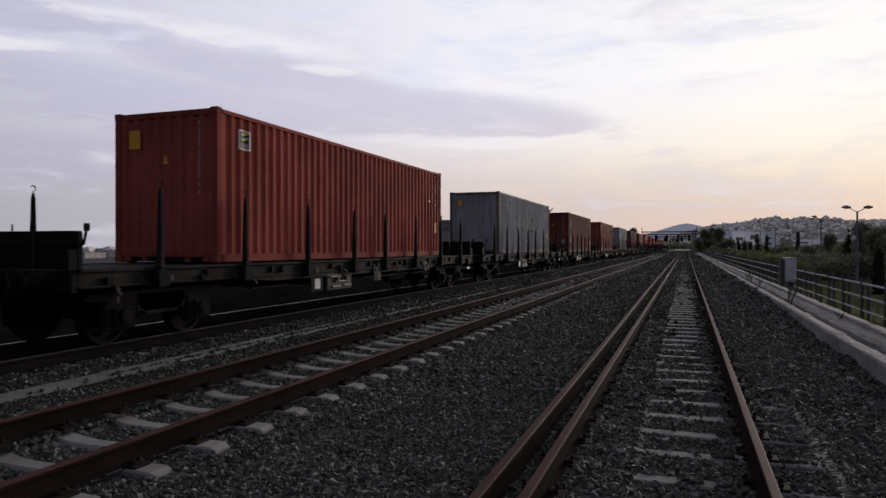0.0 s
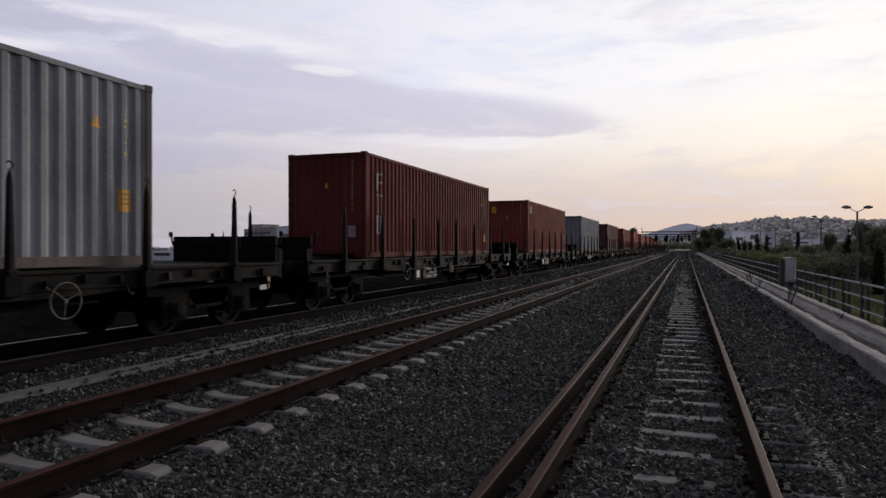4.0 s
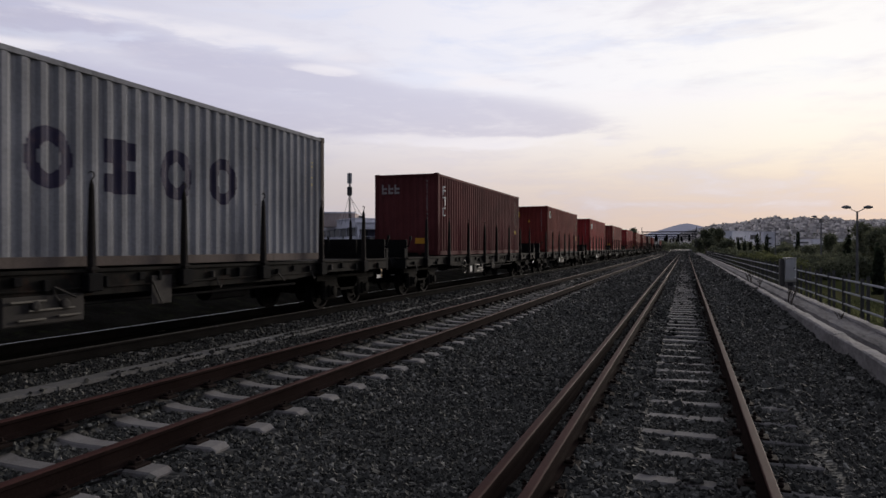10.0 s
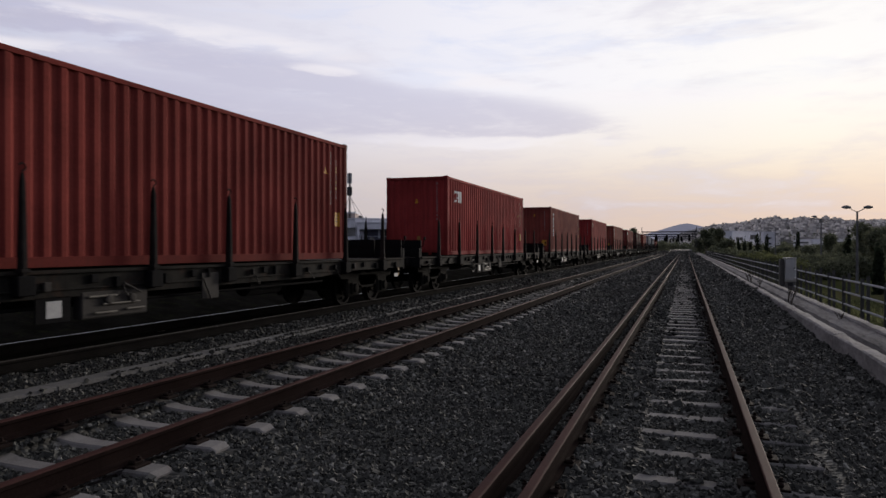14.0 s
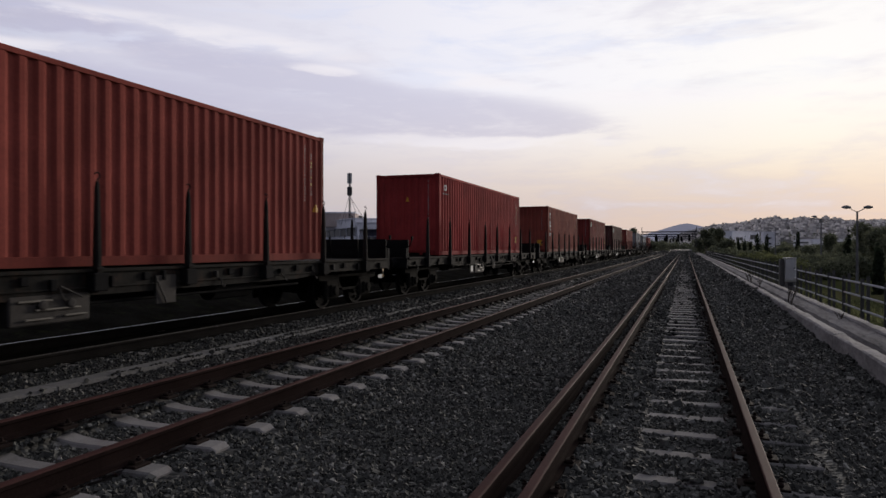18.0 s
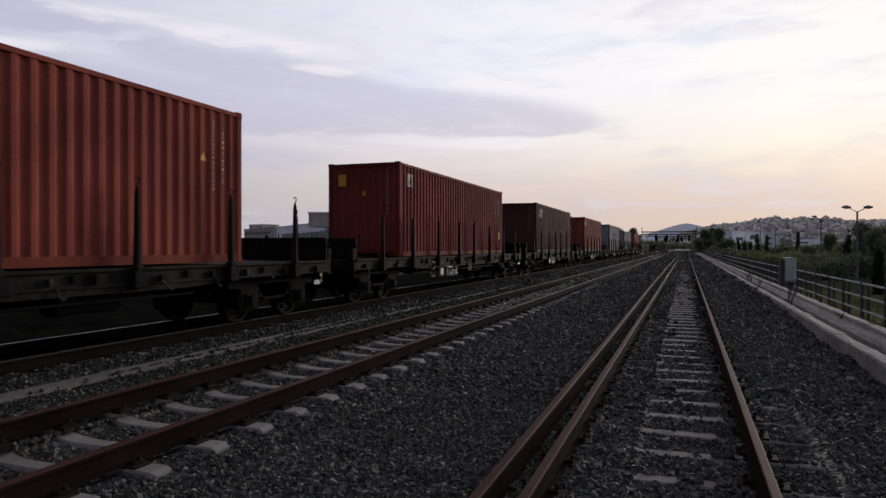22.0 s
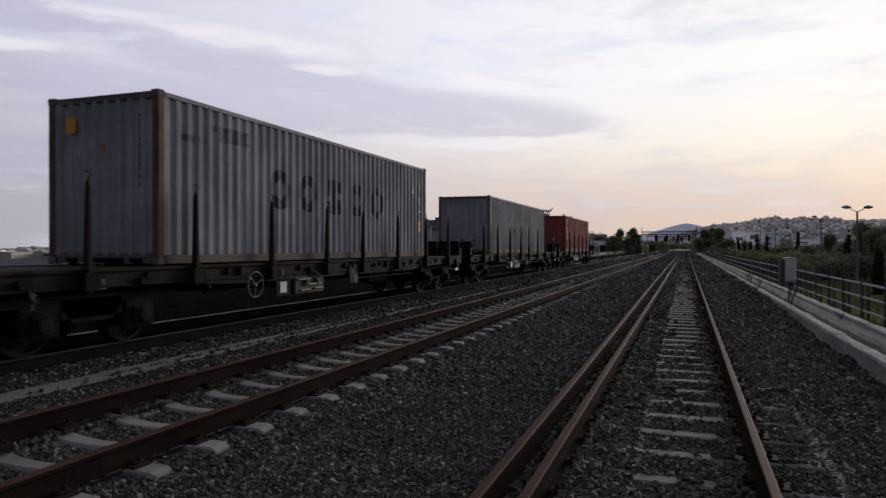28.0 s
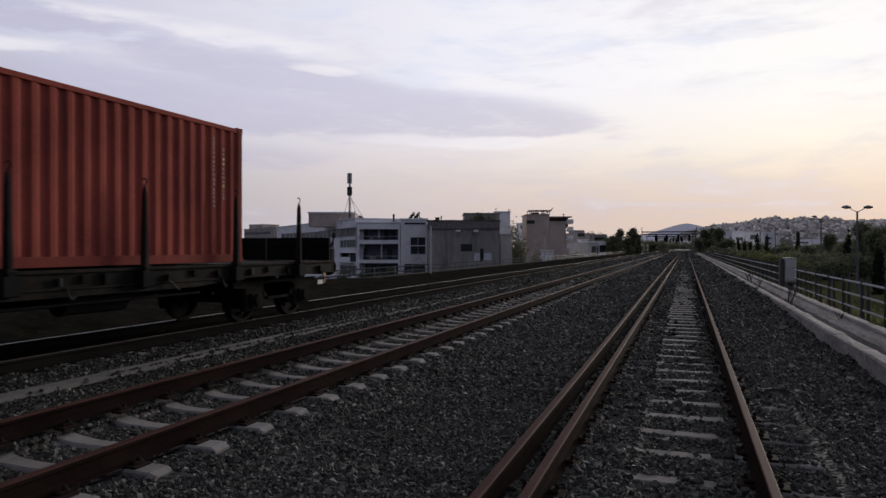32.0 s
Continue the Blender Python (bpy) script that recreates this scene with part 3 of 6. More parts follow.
def stones(name, x0, x1, y0, y1, pitch, size, seed, keep, material=None):
    """Angular stones strewn on the bed, all in one mesh."""
    r = np.random.RandomState(seed)
    gx, gy = np.meshgrid(np.arange(x0, x1, pitch), np.arange(y0, y1, pitch))
    p = np.stack([gx.ravel(), gy.ravel()], 1) + r.uniform(-0.5, 0.5, (gx.size, 2)) * pitch
    p = np.array([q for q in p if keep(q[0], q[1], r)])
    z = np.array([lie(a, b) for a, b in p])
    cube = np.array([(a, b, c) for c in (-1, 1) for b in (-1, 1) for a in (-1, 1)], float)
    tri = np.array([(0, 2, 3), (0, 3, 1), (4, 5, 7), (4, 7, 6), (0, 1, 5), (0, 5, 4), (2, 6, 7), (2, 7, 3), (0, 4, 6), (0, 6, 2), (1, 3, 7), (1, 7, 5)])
    n = len(p)
    v = np.repeat(cube[None], n, 0) * r.uniform(0.4, 1.0, (n, 8, 3))
    v *= r.uniform(0.5, 1.35, (n, 1, 3))
    q = r.normal(size=(n, 4))
    q /= np.linalg.norm(q, axis=1)[:, None]
    w, x, y, u = q.T
    rot = np.stack([1 - 2 * (y * y + u * u), 2 * (x * y - u * w), 2 * (x * u + y * w), 2 * (x * y + u * w), 1 - 2 * (x * x + u * u), 2 * (y * u - x * w), 2 * (x * u - y * w), 2 * (y * u + x * w), 1 - 2 * (x * x + y * y)], 1).reshape(n, 3, 3)
    v = np.einsum("nij,nkj->nki", rot, v)
    s = size * r.lognormal(0.0, 0.25, (n, 1, 1))
    v = v * s + np.concatenate([p, (z + r.uniform(-0.25, 0.55, n) * s[:, 0, 0])[:, None]], 1)[:, None]
    f = (tri[None] + 8 * np.arange(n)[:, None, None]).reshape(-1, 3)
    me = bpy.data.meshes.new(name)
    me.vertices.add(n * 8)
    me.vertices.foreach_set("co", v.reshape(-1).astype(np.float32))
    me.loops.add(len(f) * 3)
    me.loops.foreach_set("vertex_index", f.reshape(-1).astype(np.int32))
    me.polygons.add(len(f))
    me.polygons.foreach_set("loop_start", np.arange(0, len(f) * 3, 3, dtype=np.int32))
    me.update(calc_edges=True)
    me.shade_flat()
    me.materials.append(material or M_STONES)
    return tagged(new(name, me), "dark brown-grey crushed stones beside the main track" if material else "angular dark grey crushed stones strewn over the ballast bed", "ballast", kind="stuff")


def bare(x, y, r):
    """Where stones may lie: clear of the rails, mostly clear of the sleepers."""
    # the near edge of the trough is buried deeper and deeper
    bite = 0.1 * noise.noise((x * 2, y * 2.2, 7.0)) + 0.06 * noise.noise((x * 5, y * 7.0, 3.0))
    near = TROUGH_X + TROUGH_HALF - ramp(y, 6.8, 7.8, 0.0, 0.03) - ramp(y, 9.5, 18.0, 0.0, 0.2)
    if TROUGH_X - TROUGH_HALF + 0.3 * bite < x < near + bite:
        return False
    for name, cx, top, first, step, head in TRACKS:
        d = abs(x - cx)
        if abs(d - GAUGE / 2) < 0.085:
            return False
        if name == "track_right" and abs(x - (cx - GAUGE / 2 - ramp(y, 9, 30, 0.297, 0.39))) < 0.085:
            return False
        if d < 1.27:
            off = abs((y - first + step / 2) % step - step / 2)
            if name != "track_train" and off < 0.1 and abs(d - GAUGE / 2) < 0.185:
                return False
            if name == "track_right":
                u = x - cx
                hid = noise.noise((x * 1.9, y * 1.4, 5.0)) + 0.5 * noise.noise((x * 7, y * 7, 2.0))
                hid += ramp(u, -0.15, -0.55, 0.0, 0.55) if u < 0 else ramp(u, 0.4, 0.52, 0.0, 0.8)
                if d > 0.76:
                    hid += 0.1 if u > 0 and 5.4 < y < 8.4 and d > 0.95 else 0.9
                if off < (0.074 if y < 9 else 0.1 if y < 13 else 0.14 if y < 32 else 0.17) and hid < (0.42 if y < 9 else 0.55):
                    return False
            elif off < (0.115 if name == "track_middle" else 0.1) + (0.0 if y < 12 else 0.025) and noise.noise((x * 5, y * 5, 9.0)) < 0.62:
                return False
    return True


stones("ballast_stones", -6.9, 2.54, -6.0, 3.0, 0.052, 0.027, 5, bare)
stones("ballast_stones", -6.9, 2.54, 3.0, 8.0, 0.029, 0.0175, 1, bare)
stones("ballast_stones", -8.4, -6.9, 4.0, 8.0, 0.034, 0.0195, 8, bare, M_STONES_DARK)
stones("ballast_stones", -6.9, 2.56, 8.0, 16.0, 0.041, 0.0225, 2, bare)
stones("ballast_stones", -8.4, -6.9, 8.0, 16.0, 0.041, 0.0225, 22, bare, M_STONES_DARK)
stones("ballast_stones", -6.9, 2.56, 16.0, 32.0, 0.072, 0.033, 3, bare)
stones("ballast_stones", -8.4, -6.9, 16.0, 32.0, 0.072, 0.033, 23, bare, M_STONES_DARK)
stones("ballast_stones", -6.9, 2.56, 32.0, 70.0, 0.13, 0.055, 4, bare)
stones("ballast_stones", -8.4, -6.9, 32.0, 70.0, 0.13, 0.055, 24, bare, M_STONES_DARK)
stones("ballast_stones", -8.4, 2.56, 70.0, 150.0, 0.25, 0.09, 6, bare)
stones("ballast_stones", -8.4, 2.56, 150.0, 300.0, 0.55, 0.17, 7, bare)

# pale cable trough lids between the middle track and the train's track, half buried
trough = thing("cable_trough", "pale concrete cable trough lids half buried in ballast", "cable trough", kind="structure")
lid = Shape().box(-TROUGH_HALF, TROUGH_HALF, -0.4985, 0.4985, -0.06, 0.0, 0.004).mesh("lid", M_TROUGH)
for i in range(60):
    part("lid", lid, None, trough, at=pose(TROUGH_X + rng.uniform(-0.01, 0.01), 2.0 + i * 1.0, -0.205 + rng.uniform(-0.003, 0.003), rng.uniform(-0.15, 0.15), 0, rng.uniform(-0.3, 0.3)))

# low concrete wall with a trough behind it, along the right edge of the embankment
wall = thing("parapet_right", "low weathered concrete retaining wall along the embankment edge", "retaining wall", kind="structure")
rng = random.Random(11)
y = -6.0
while y < 190:
    n = rng.choice((5.0, 6.2, 7.4)) if y < 80 else 16.0
    step = 0.14 if y < 45 else 0.6
    part("coping_block", Shape().rough_sweep([(2.46, -0.6), (2.48, 0.0), (2.51, 0.025), (2.59, 0.032), (2.67, 0.03), (2.7, 0.0), (2.705, -0.6)], y, y + n - 0.004, step, 0.018, y), M_CONCRETE, wall)
    part("trough_floor", Shape().rough_sweep([(2.709, -0.6), (2.709, -0.13), (2.88, -0.13), (2.91, -0.02), (3.02, 0.03), (3.16, 0.07), (3.16, -0.6)], y, y + n, step, 0.01, y + 50), M_STAINED, wall)
    part("edge_kerb", Shape().rough_sweep([(3.164, -0.6), (3.166, 0.09), (3.19, 0.12), (3.29, 0.13), (3.37, 0.12), (3.4, 0.09), (3.4, -0.6)], y + 1.7, y + 1.7 + n - 0.003, step, 0.016, y + 90), M_CONCRETE, wall)
    y += n
part("cable", Shape().tube((2.8, -6, -0.08), (2.805, 70, -0.08), 0.025, n=6), M_CONCRETE, wall, "pale pipe lying in the trough")


def railing(name, x, y0, y1, step, base, rails, label, steel, tube, plates):
    """Round tubes on upright posts; each post of the near one is a pair of round-topped flat bars."""
    rl = thing(name, label, "railing")
    top = rails[0]
    post = Shape()
    for x0, x1, up in plates:
        mid, half = (x0 + x1) / 2, (x1 - x0) / 2
        arc = [(mid + half * math.cos(math.pi * i / 6), top + up + half * math.sin(math.pi * i / 6)) for i in range(7)]
        post.sweep([(x1, base)] + arc + [(x0, base)], -0.016, 0.016)
    post.box(plates[0][0] - 0.05, plates[-1][1] + 0.05, -0.1, 0.1, base - 0.3, base + 0.02)
    if len(plates) > 1:
        for z in rails:
            post.box(plates[0][1] - 0.002, plates[1][0] + 0.002, -0.012, 0.012, z - 0.025, z + 0.025)
    post = post.mesh("post", steel)
    y, lean = y0, random.Random(12)
    while y <= y1:
        part("post", post, None, rl, at=pose(x + lean.uniform(-0.012, 0.012), y + lean.uniform(-0.05, 0.05), lean.uniform(-0.02, 0.02), lean.uniform(-0.7, 0.7), lean.uniform(-0.9, 0.9), 0))
        y += step
    for z in rails:
        part("rail_tube", Shape().tube((x, y0 - 0.4, z), (x, y1 + 0.4, z), 0.034, n=8), tube, rl, "round tube rail", smooth=True)
    return rl


railing("railing", 5.0, 8.32, 190.0, 2.507, -0.72, (0.485, 0.085, -0.32), "galvanised tube railing on dark paired posts along the embankment", M_POST, M_GALV, ((-0.06, 0.04, 0.11), (0.1, 0.19, 0.2)))
railing("railing", -15.05, 3.0, 190.0, 2.6, -0.05, (0.5, 0.24, 0.02), "grey tube railing along the far edge of the embankment", M_DULLTUBE, M_DULLTUBE, ((-0.03, 0.03, 0.05),))
wall = thing("parapet_left", "low concrete edge wall on the far side of the railway", "retaining wall", kind="structure")
for i in range(40):
    part("coping_block", Shape().sweep([(-15.4, -0.8), (-15.4, 0.02), (-15.36, 0.05), (-15.0, 0.05), (-14.96, 0.02), (-14.96, -0.8)], -4 + i * 5.0, -4 + i * 5.0 + 4.98), M_EDGE, wall)

# ---- the train ----
# where each wagon's own zero stands along the train
STANDS = {-1: -157.60, 0: -137.52, 1: -117.18, 2: -97.30, 3: -77.15, 4: -57.16, 5: -37.05, 6: -16.94, 7: 3.15, 8: 23.20, 9: 43.32, 10: 63.31, 11: 83.34, 12: 103.35, 13: 123.28, 14: 143.28, 15: 163.33, 16: 183.43}


def build_bogie(parent, yc):
    bogie = part("bogie", Shape().box(-0.95, 0.95, -0.16, 0.16, 0.62, 0.9, 0.03).box(-0.18, 0.18, -1.35, 1.35, 0.66, 0.8, 0.02), M_BOGIE, parent, "dark greasy two-axle bogie", at=pose(0, yc, 0))
    for s in (-1, 1):
        x = s * 1.02
        fr = Shape()
        fr.sweep([(x - 0.06, 0.5), (x - 0.06, 0.78), (x + 0.06, 0.78), (x + 0.06, 0.5)], -0.55, 0.55)
        fr.add([(x + a, y, z) for a in (-0.06, 0.06) for y, z in ((-1.55, 0.72), (-1.55, 0.84), (-0.5, 0.84), (0.5, 0.84), (1.55, 0.84), (1.55, 0.72), (0.55, 0.66), (0.35, 0.44), (-0.35, 0.44), (-0.55, 0.66))],
               [tuple(range(10)), tuple(range(19, 9, -1))] + [(i, (i + 1) % 10, 10 + (i + 1) % 10, 10 + i) for i in range(10)])
        part("side_frame", fr, M_BOGIE, bogie)
        for a in (-0.9, 0.9):
            part("axle_box", Shape().box(x - 0.05, x + 0.08, a - 0.33, a + 0.33, 0.24, 0.74, 0.04).box(x - 0.12, x + 0.14, a - 0.17, a + 0.17, 0.3, 0.6, 0.03).turned([(x + 0.14, 0.12), (x + 0.19, 0.11), (x + 0.2, 0.07)], "x", (0, a, 0.46), 12), M_BOGIE, bogie)
            for d in (-0.26, 0.26):
                coil = Shape()
                for j in range(5):
                    coil.turned([(0.33 + j * 0.075, 0.06), (0.35 + j * 0.075, 0.085), (0.375 + j * 0.075, 0.085), (0.395 + j * 0.075, 0.06)], "z", (x, a + d, 0), 10)
                part("spring", coil, M_BOGIE, bogie)
    prof = [(-1.02, 0.06), (-0.81, 0.075), (-0.8, 0.16), (-0.78, 0.17), (-0.755, 0.2), (-0.74, 0.38), (-0.80, 0.40), (-0.80, 0.455), (-0.70, 0.46), (-0.67, 0.485), (-0.665, 0.40), (-0.70, 0.38), (-0.715, 0.2), (-0.70, 0.15), (-0.66, 0.08)]
    prof = prof + [(-a, r) for a, r in prof[::-1]]
    ws = Shape().turned(prof, "x", (0, 0, 0), 28)
    for s in (-1, 1):
        for i in range(4):
            a = i * math.pi / 2 + 0.3
            ws.box(s * 0.765 - 0.03, s * 0.765 + 0.03, 0.28 * math.cos(a) - 0.03, 0.28 * math.cos(a) + 0.03, 0.28 * math.sin(a) - 0.03, 0.28 * math.sin(a) + 0.03)
    ws = ws.mesh("wheelset", M_WHEEL)
    for a in (-0.9, 0.9):
        part("wheelset", ws, None, bogie, "steel axle with two worn wheels", at=pose(0, a, 0.46))
    return bogie


STAKES = (-1.6, 0.65, 2.95, 5.22, 7.12, 9.4, 11.7, 13.9)
Y0, Y1 = -3.12, 15.47


def build_wagon():
    w = thing("flat_wagon", "long grimy bogie flat wagon with steel stakes in a goods train", "railway wagon", "wagons of the goods train")
    for s in (-1, 1):
        x = s * 1.28
        # outer sole bar: deeper in the middle
        out = [(Y0, 1.22), (Y1, 1.22), (Y1, 0.93), (12.2, 0.93), (10.6, 0.84), (1.8, 0.84), (0.2, 0.93), (Y0, 0.93)]
        n = len(out)
        s1 = Shape().add([(x + a, y, z) for a in (-0.05, 0.05) for y, z in out], [tuple(range(n)), tuple(range(2 * n - 1, n - 1, -1))] + [(i, (i + 1) % n, n + (i + 1) % n, n + i) for i in range(n)])
        s1.box(x + s * 0.05 - 0.004, x + s * 0.1, Y0, Y1, 1.17, 1.215, 0.006).box(x + s * 0.05 - 0.004, x + s * 0.08, Y0, Y1, 0.94, 0.965, 0.004)
        part("sole_bar", s1, M_WAGON, w, "grey-brown side beam")
        for i, y in enumerate(STAKES):
            xo = s * 1.39
            pocket = part("stake_pocket", Shape().box(xo - 0.07, xo + 0.09, y - 0.13, y + 0.13, 0.9, 1.16, 0.015), M_WAGON_DARK, w)
            rows = ((0.88, 0.06, 0.052), (1.5, 0.055, 0.047), (2.36, 0.036, 0.03), (2.44, 0.026, 0.022), (2.48, 0.016, 0.012))
            st = Shape().add([(xo + p * u, y + q * v, z) for z, u, v in rows for p, q in ((-1, -0.6), (-0.6, -1), (0.6, -1), (1, -0.6), (1, 0.6), (0.6, 1), (-0.6, 1), (-1, 0.6))],
                             [tuple(range(8))[::-1], tuple(range(32, 40))] + [(8 * j + i2, 8 * j + (i2 + 1) % 8, 8 * j + 8 + (i2 + 1) % 8, 8 * j + 8 + i2) for j in range(4) for i2 in range(8)])
            st.box(xo - 0.075, xo + 0.075, y - 0.068, y + 0.068, 1.2, 1.25, 0.008)
            stake = part("stake", st, M_STAKE, w, "dark tapered steel stake")
            hook = Shape()
            pts = [Vector((xo, y + 0.05 * math.sin(a) * 1.0, 2.54 + 0.05 * (1 - math.cos(a)) - 0.03)) for a in (0.0, 0.7, 1.4, 2.1, 2.8, 3.5, 4.2)]
            hook.pipe([(xo, y, 2.45)] + pts, 0.011, 5)
            part("stake_ring", hook, M_STAKE, stake)
        for y in (1.6, 4.1, 6.2, 8.3, 10.6, 12.8, -0.4):
            part("tie_ring", Shape().box(s * 1.33, s * 1.38, y - 0.06, y + 0.06, 1.02, 1.14, 0.01), M_WAGON_DARK, w)
        part("brake_rod", Shape().tube((s * 1.12, 1.2, 0.7), (s * 1.12, 11.0, 0.72), 0.025, n=6), M_WAGON_DARK, w)
        r = random.Random(17)
        for i in range(16):
            y = Y0 + 0.5 + i * 1.15 + r.uniform(-0.25, 0.25)
            z, d = r.uniform(0.92, 1.0), r.uniform(0.05, 0.13)
            part("lashing_bracket", Shape().box(min(s * 1.335, s * 1.4), max(s * 1.335, s * 1.4), y - d / 2, y + d / 2, z, z + r.uniform(0.08, 0.17), 0.01), M_GEARBOX if i % 4 == 1 else M_WAGON_DARK, w)
            if i % 3 == 0:
                part("hanging_hook", Shape().pipe([(s * 1.37, y + 0.1, 0.98), (s * 1.39, y + 0.13, 0.86), (s * 1.38, y + 0.2, 0.8), (s * 1.37, y + 0.24, 0.85)], 0.014, 5), M_GEARBOX, w)
    part("deck", Shape().box(-1.23, 1.23, Y0 + 0.02, Y1 - 0.02, 1.12, 1.205), M_DECK, w, "worn plank deck")
    mid = Shape()
    for s in (-1, 1):
        mid.add([(s * 0.45 + a, y, z) for a in (-0.04, 0.04) for y, z in ((Y0, 1.12), (Y1, 1.12), (Y1, 0.88), (12.0, 0.88), (10.0, 0.62), (2.4, 0.62), (0.4, 0.88), (Y0, 0.88))], [tuple(range(8)), tuple(range(15, 7, -1))] + [(i, (i + 1) % 8, 8 + (i + 1) % 8, 8 + i) for i in range(8)])
    for i in range(9):
        y = Y0 + 0.4 + i * (Y1 - Y0 - 0.8) / 8
        mid.box(-1.23, 1.23, y - 0.05, y + 0.05, 0.95, 1.118)
    part("underframe", mid, M_WAGON_DARK, w, "dark fish-bellied centre girders")
    for y, s in ((Y0, -1), (Y1, 1)):
        part("headstock", Shape().box(-1.33, 1.33, min(y, y + s * 0.12), max(y, y + s * 0.12), 0.88, 1.2, 0.015), M_WAGON_DARK, w)
        for x in (-0.875, 0.875):
            b = part("buffer", Shape().turned([(y + s * 0.12, 0.16), (y + s * 0.2, 0.14), (y + s * 0.42, 0.12), (y + s * 0.43, 0.09), (y + s * 0.6, 0.09)], "y", (x, 0, 1.04), 14), M_WAGON_DARK, w)
            part("buffer_head", Shape().turned([(y + s * 0.6, 0.1), (y + s * 0.62, 0.22), (y + s * 0.655, 0.225), (y + s * 0.67, 0.17)], "y", (x, 0, 1.04), 16), M_WHEEL, b)
        hk = Shape().box(-0.05, 0.05, min(y, y + s * 0.5), max(y, y + s * 0.5), 0.96, 1.06, 0.02)
        for z in (0.85, 0.7):
            hk.tube((-0.12, y + s * 0.45, z + 0.18), (-0.12, y + s * 0.55, z), 0.025, n=6).tube((0.12, y + s * 0.45, z + 0.18), (0.12, y + s * 0.55, z), 0.025, n=6)
        part("coupling", hk, M_WAGON_DARK, w)
        pts = [(0.35, y + s * 0.1, 0.95), (0.36, y + s * 0.3, 0.8), (0.34, y + s * 0.5, 0.62), (0.3, y + s * 0.62, 0.6)]
        part("brake_hose", Shape().pipe(pts, 0.03), M_WAGON_DARK, w)
        part("lamp_bracket", Shape().box(1.2, 1.32, min(y, y + s * 0.16), max(y, y + s * 0.16), 1.2, 1.5, 0.01), M_WAGON_DARK, w)
    build_bogie(w, -1.22)
    build_bogie(w, 13.58)
    # brake gear on the near side
    part("equipment_box", Shape().box(1.16, 1.34, 3.9, 5.15, 0.5, 0.9, 0.02), M_GEARBOX, w, "dusty brown brake gear box")
    board = part("label_board", Shape().box(1.3, 1.33, 3.18, 3.73, 0.5, 0.86, 0.008), M_WAGON_DARK, w)
    part("label_card", Shape().box(1.331, 1.336, 3.34, 3.58, 0.57, 0.8), M_PLATE, board, "white paper card")
    part("relay_plate", Shape().box(1.34, 1.37, 6.4, 6.85, 0.62, 1.08, 0.008), M_GEARBOX, w, "plain grey plate")
    ring = Shape()
    for i in range(18):
        a, b = 2 * math.pi * i / 18, 2 * math.pi * (i + 1) / 18
        ring.tube((1.42, 2.35 + 0.25 * math.cos(a), 0.8 + 0.25 * math.sin(a)), (1.42, 2.35 + 0.25 * math.cos(b), 0.8 + 0.25 * math.sin(b)), 0.01, n=6)
    for i in range(3):
        a = 2 * math.pi * i / 3 + 0.4
        ring.tube((1.42, 2.35, 0.8), (1.42, 2.35 + 0.25 * math.cos(a), 0.8 + 0.25 * math.sin(a)), 0.007, n=6)
    ring.tube((1.2, 2.35, 0.8), (1.43, 2.35, 0.8), 0.03, n=8)
    part("handbrake_wheel", ring, M_WORNRIM, w, "pale worn spoked handbrake wheel")
    for y, z, n in ((4.0, 0.82, 0.5), (4.25, 0.7, 0.7), (4.1, 0.58, 0.4), (4.7, 0.6, 0.35)):
        part("brake_pipe", Shape().tube((1.37, y, z), (1.37, y + n, z), 0.018, n=6), M_WORNRIM, w, "pale worn pipe")
    for y in (4.35, 4.8):
        part("valve", Shape().turned([(1.34, 0.07), (1.39, 0.07), (1.4, 0.04)], "x", (0, y, 0.76), 10), M_GEARBOX, w)
    part("air_reservoir", Shape().turned([(8.3, 0.1), (8.34, 0.2), (9.5, 0.2), (9.54, 0.1)], "y", (0.8, 0, 0.72), 14), M_WAGON_DARK, w)
    for y in (-2.45, 15.05):
        if y > 0:
            part("data_plate", Shape().box(1.385, 1.39, y - 0.34, y - 0.1, 0.68, 0.78, 0.002), M_PLATE, w, "worn white plate")
        part("cock_handle", Shape().box(1.36, 1.375, y - 0.05, y + 0.05, 0.82, 0.93, 0.006).box(1.36, 1.375, y - 0.02, y + 0.02, 0.7, 0.82), M_YELLOWTAG if y > 0 else M_GEARBOX, w, "small ochre brake handle" if y > 0 else "")
    for a, b in (((1.4, 6.4, 0.98), (1.4, 6.6, 0.62)), ((1.4, 9.9, 1.0), (1.4, 10.15, 0.82)), ((1.4, 4.6, 1.0), (1.4, 4.95, 0.84))):
        part("changeover_lever", Shape().tube(a, b, 0.016, n=6), M_GEARBOX, w, "dusty lever")
    return w


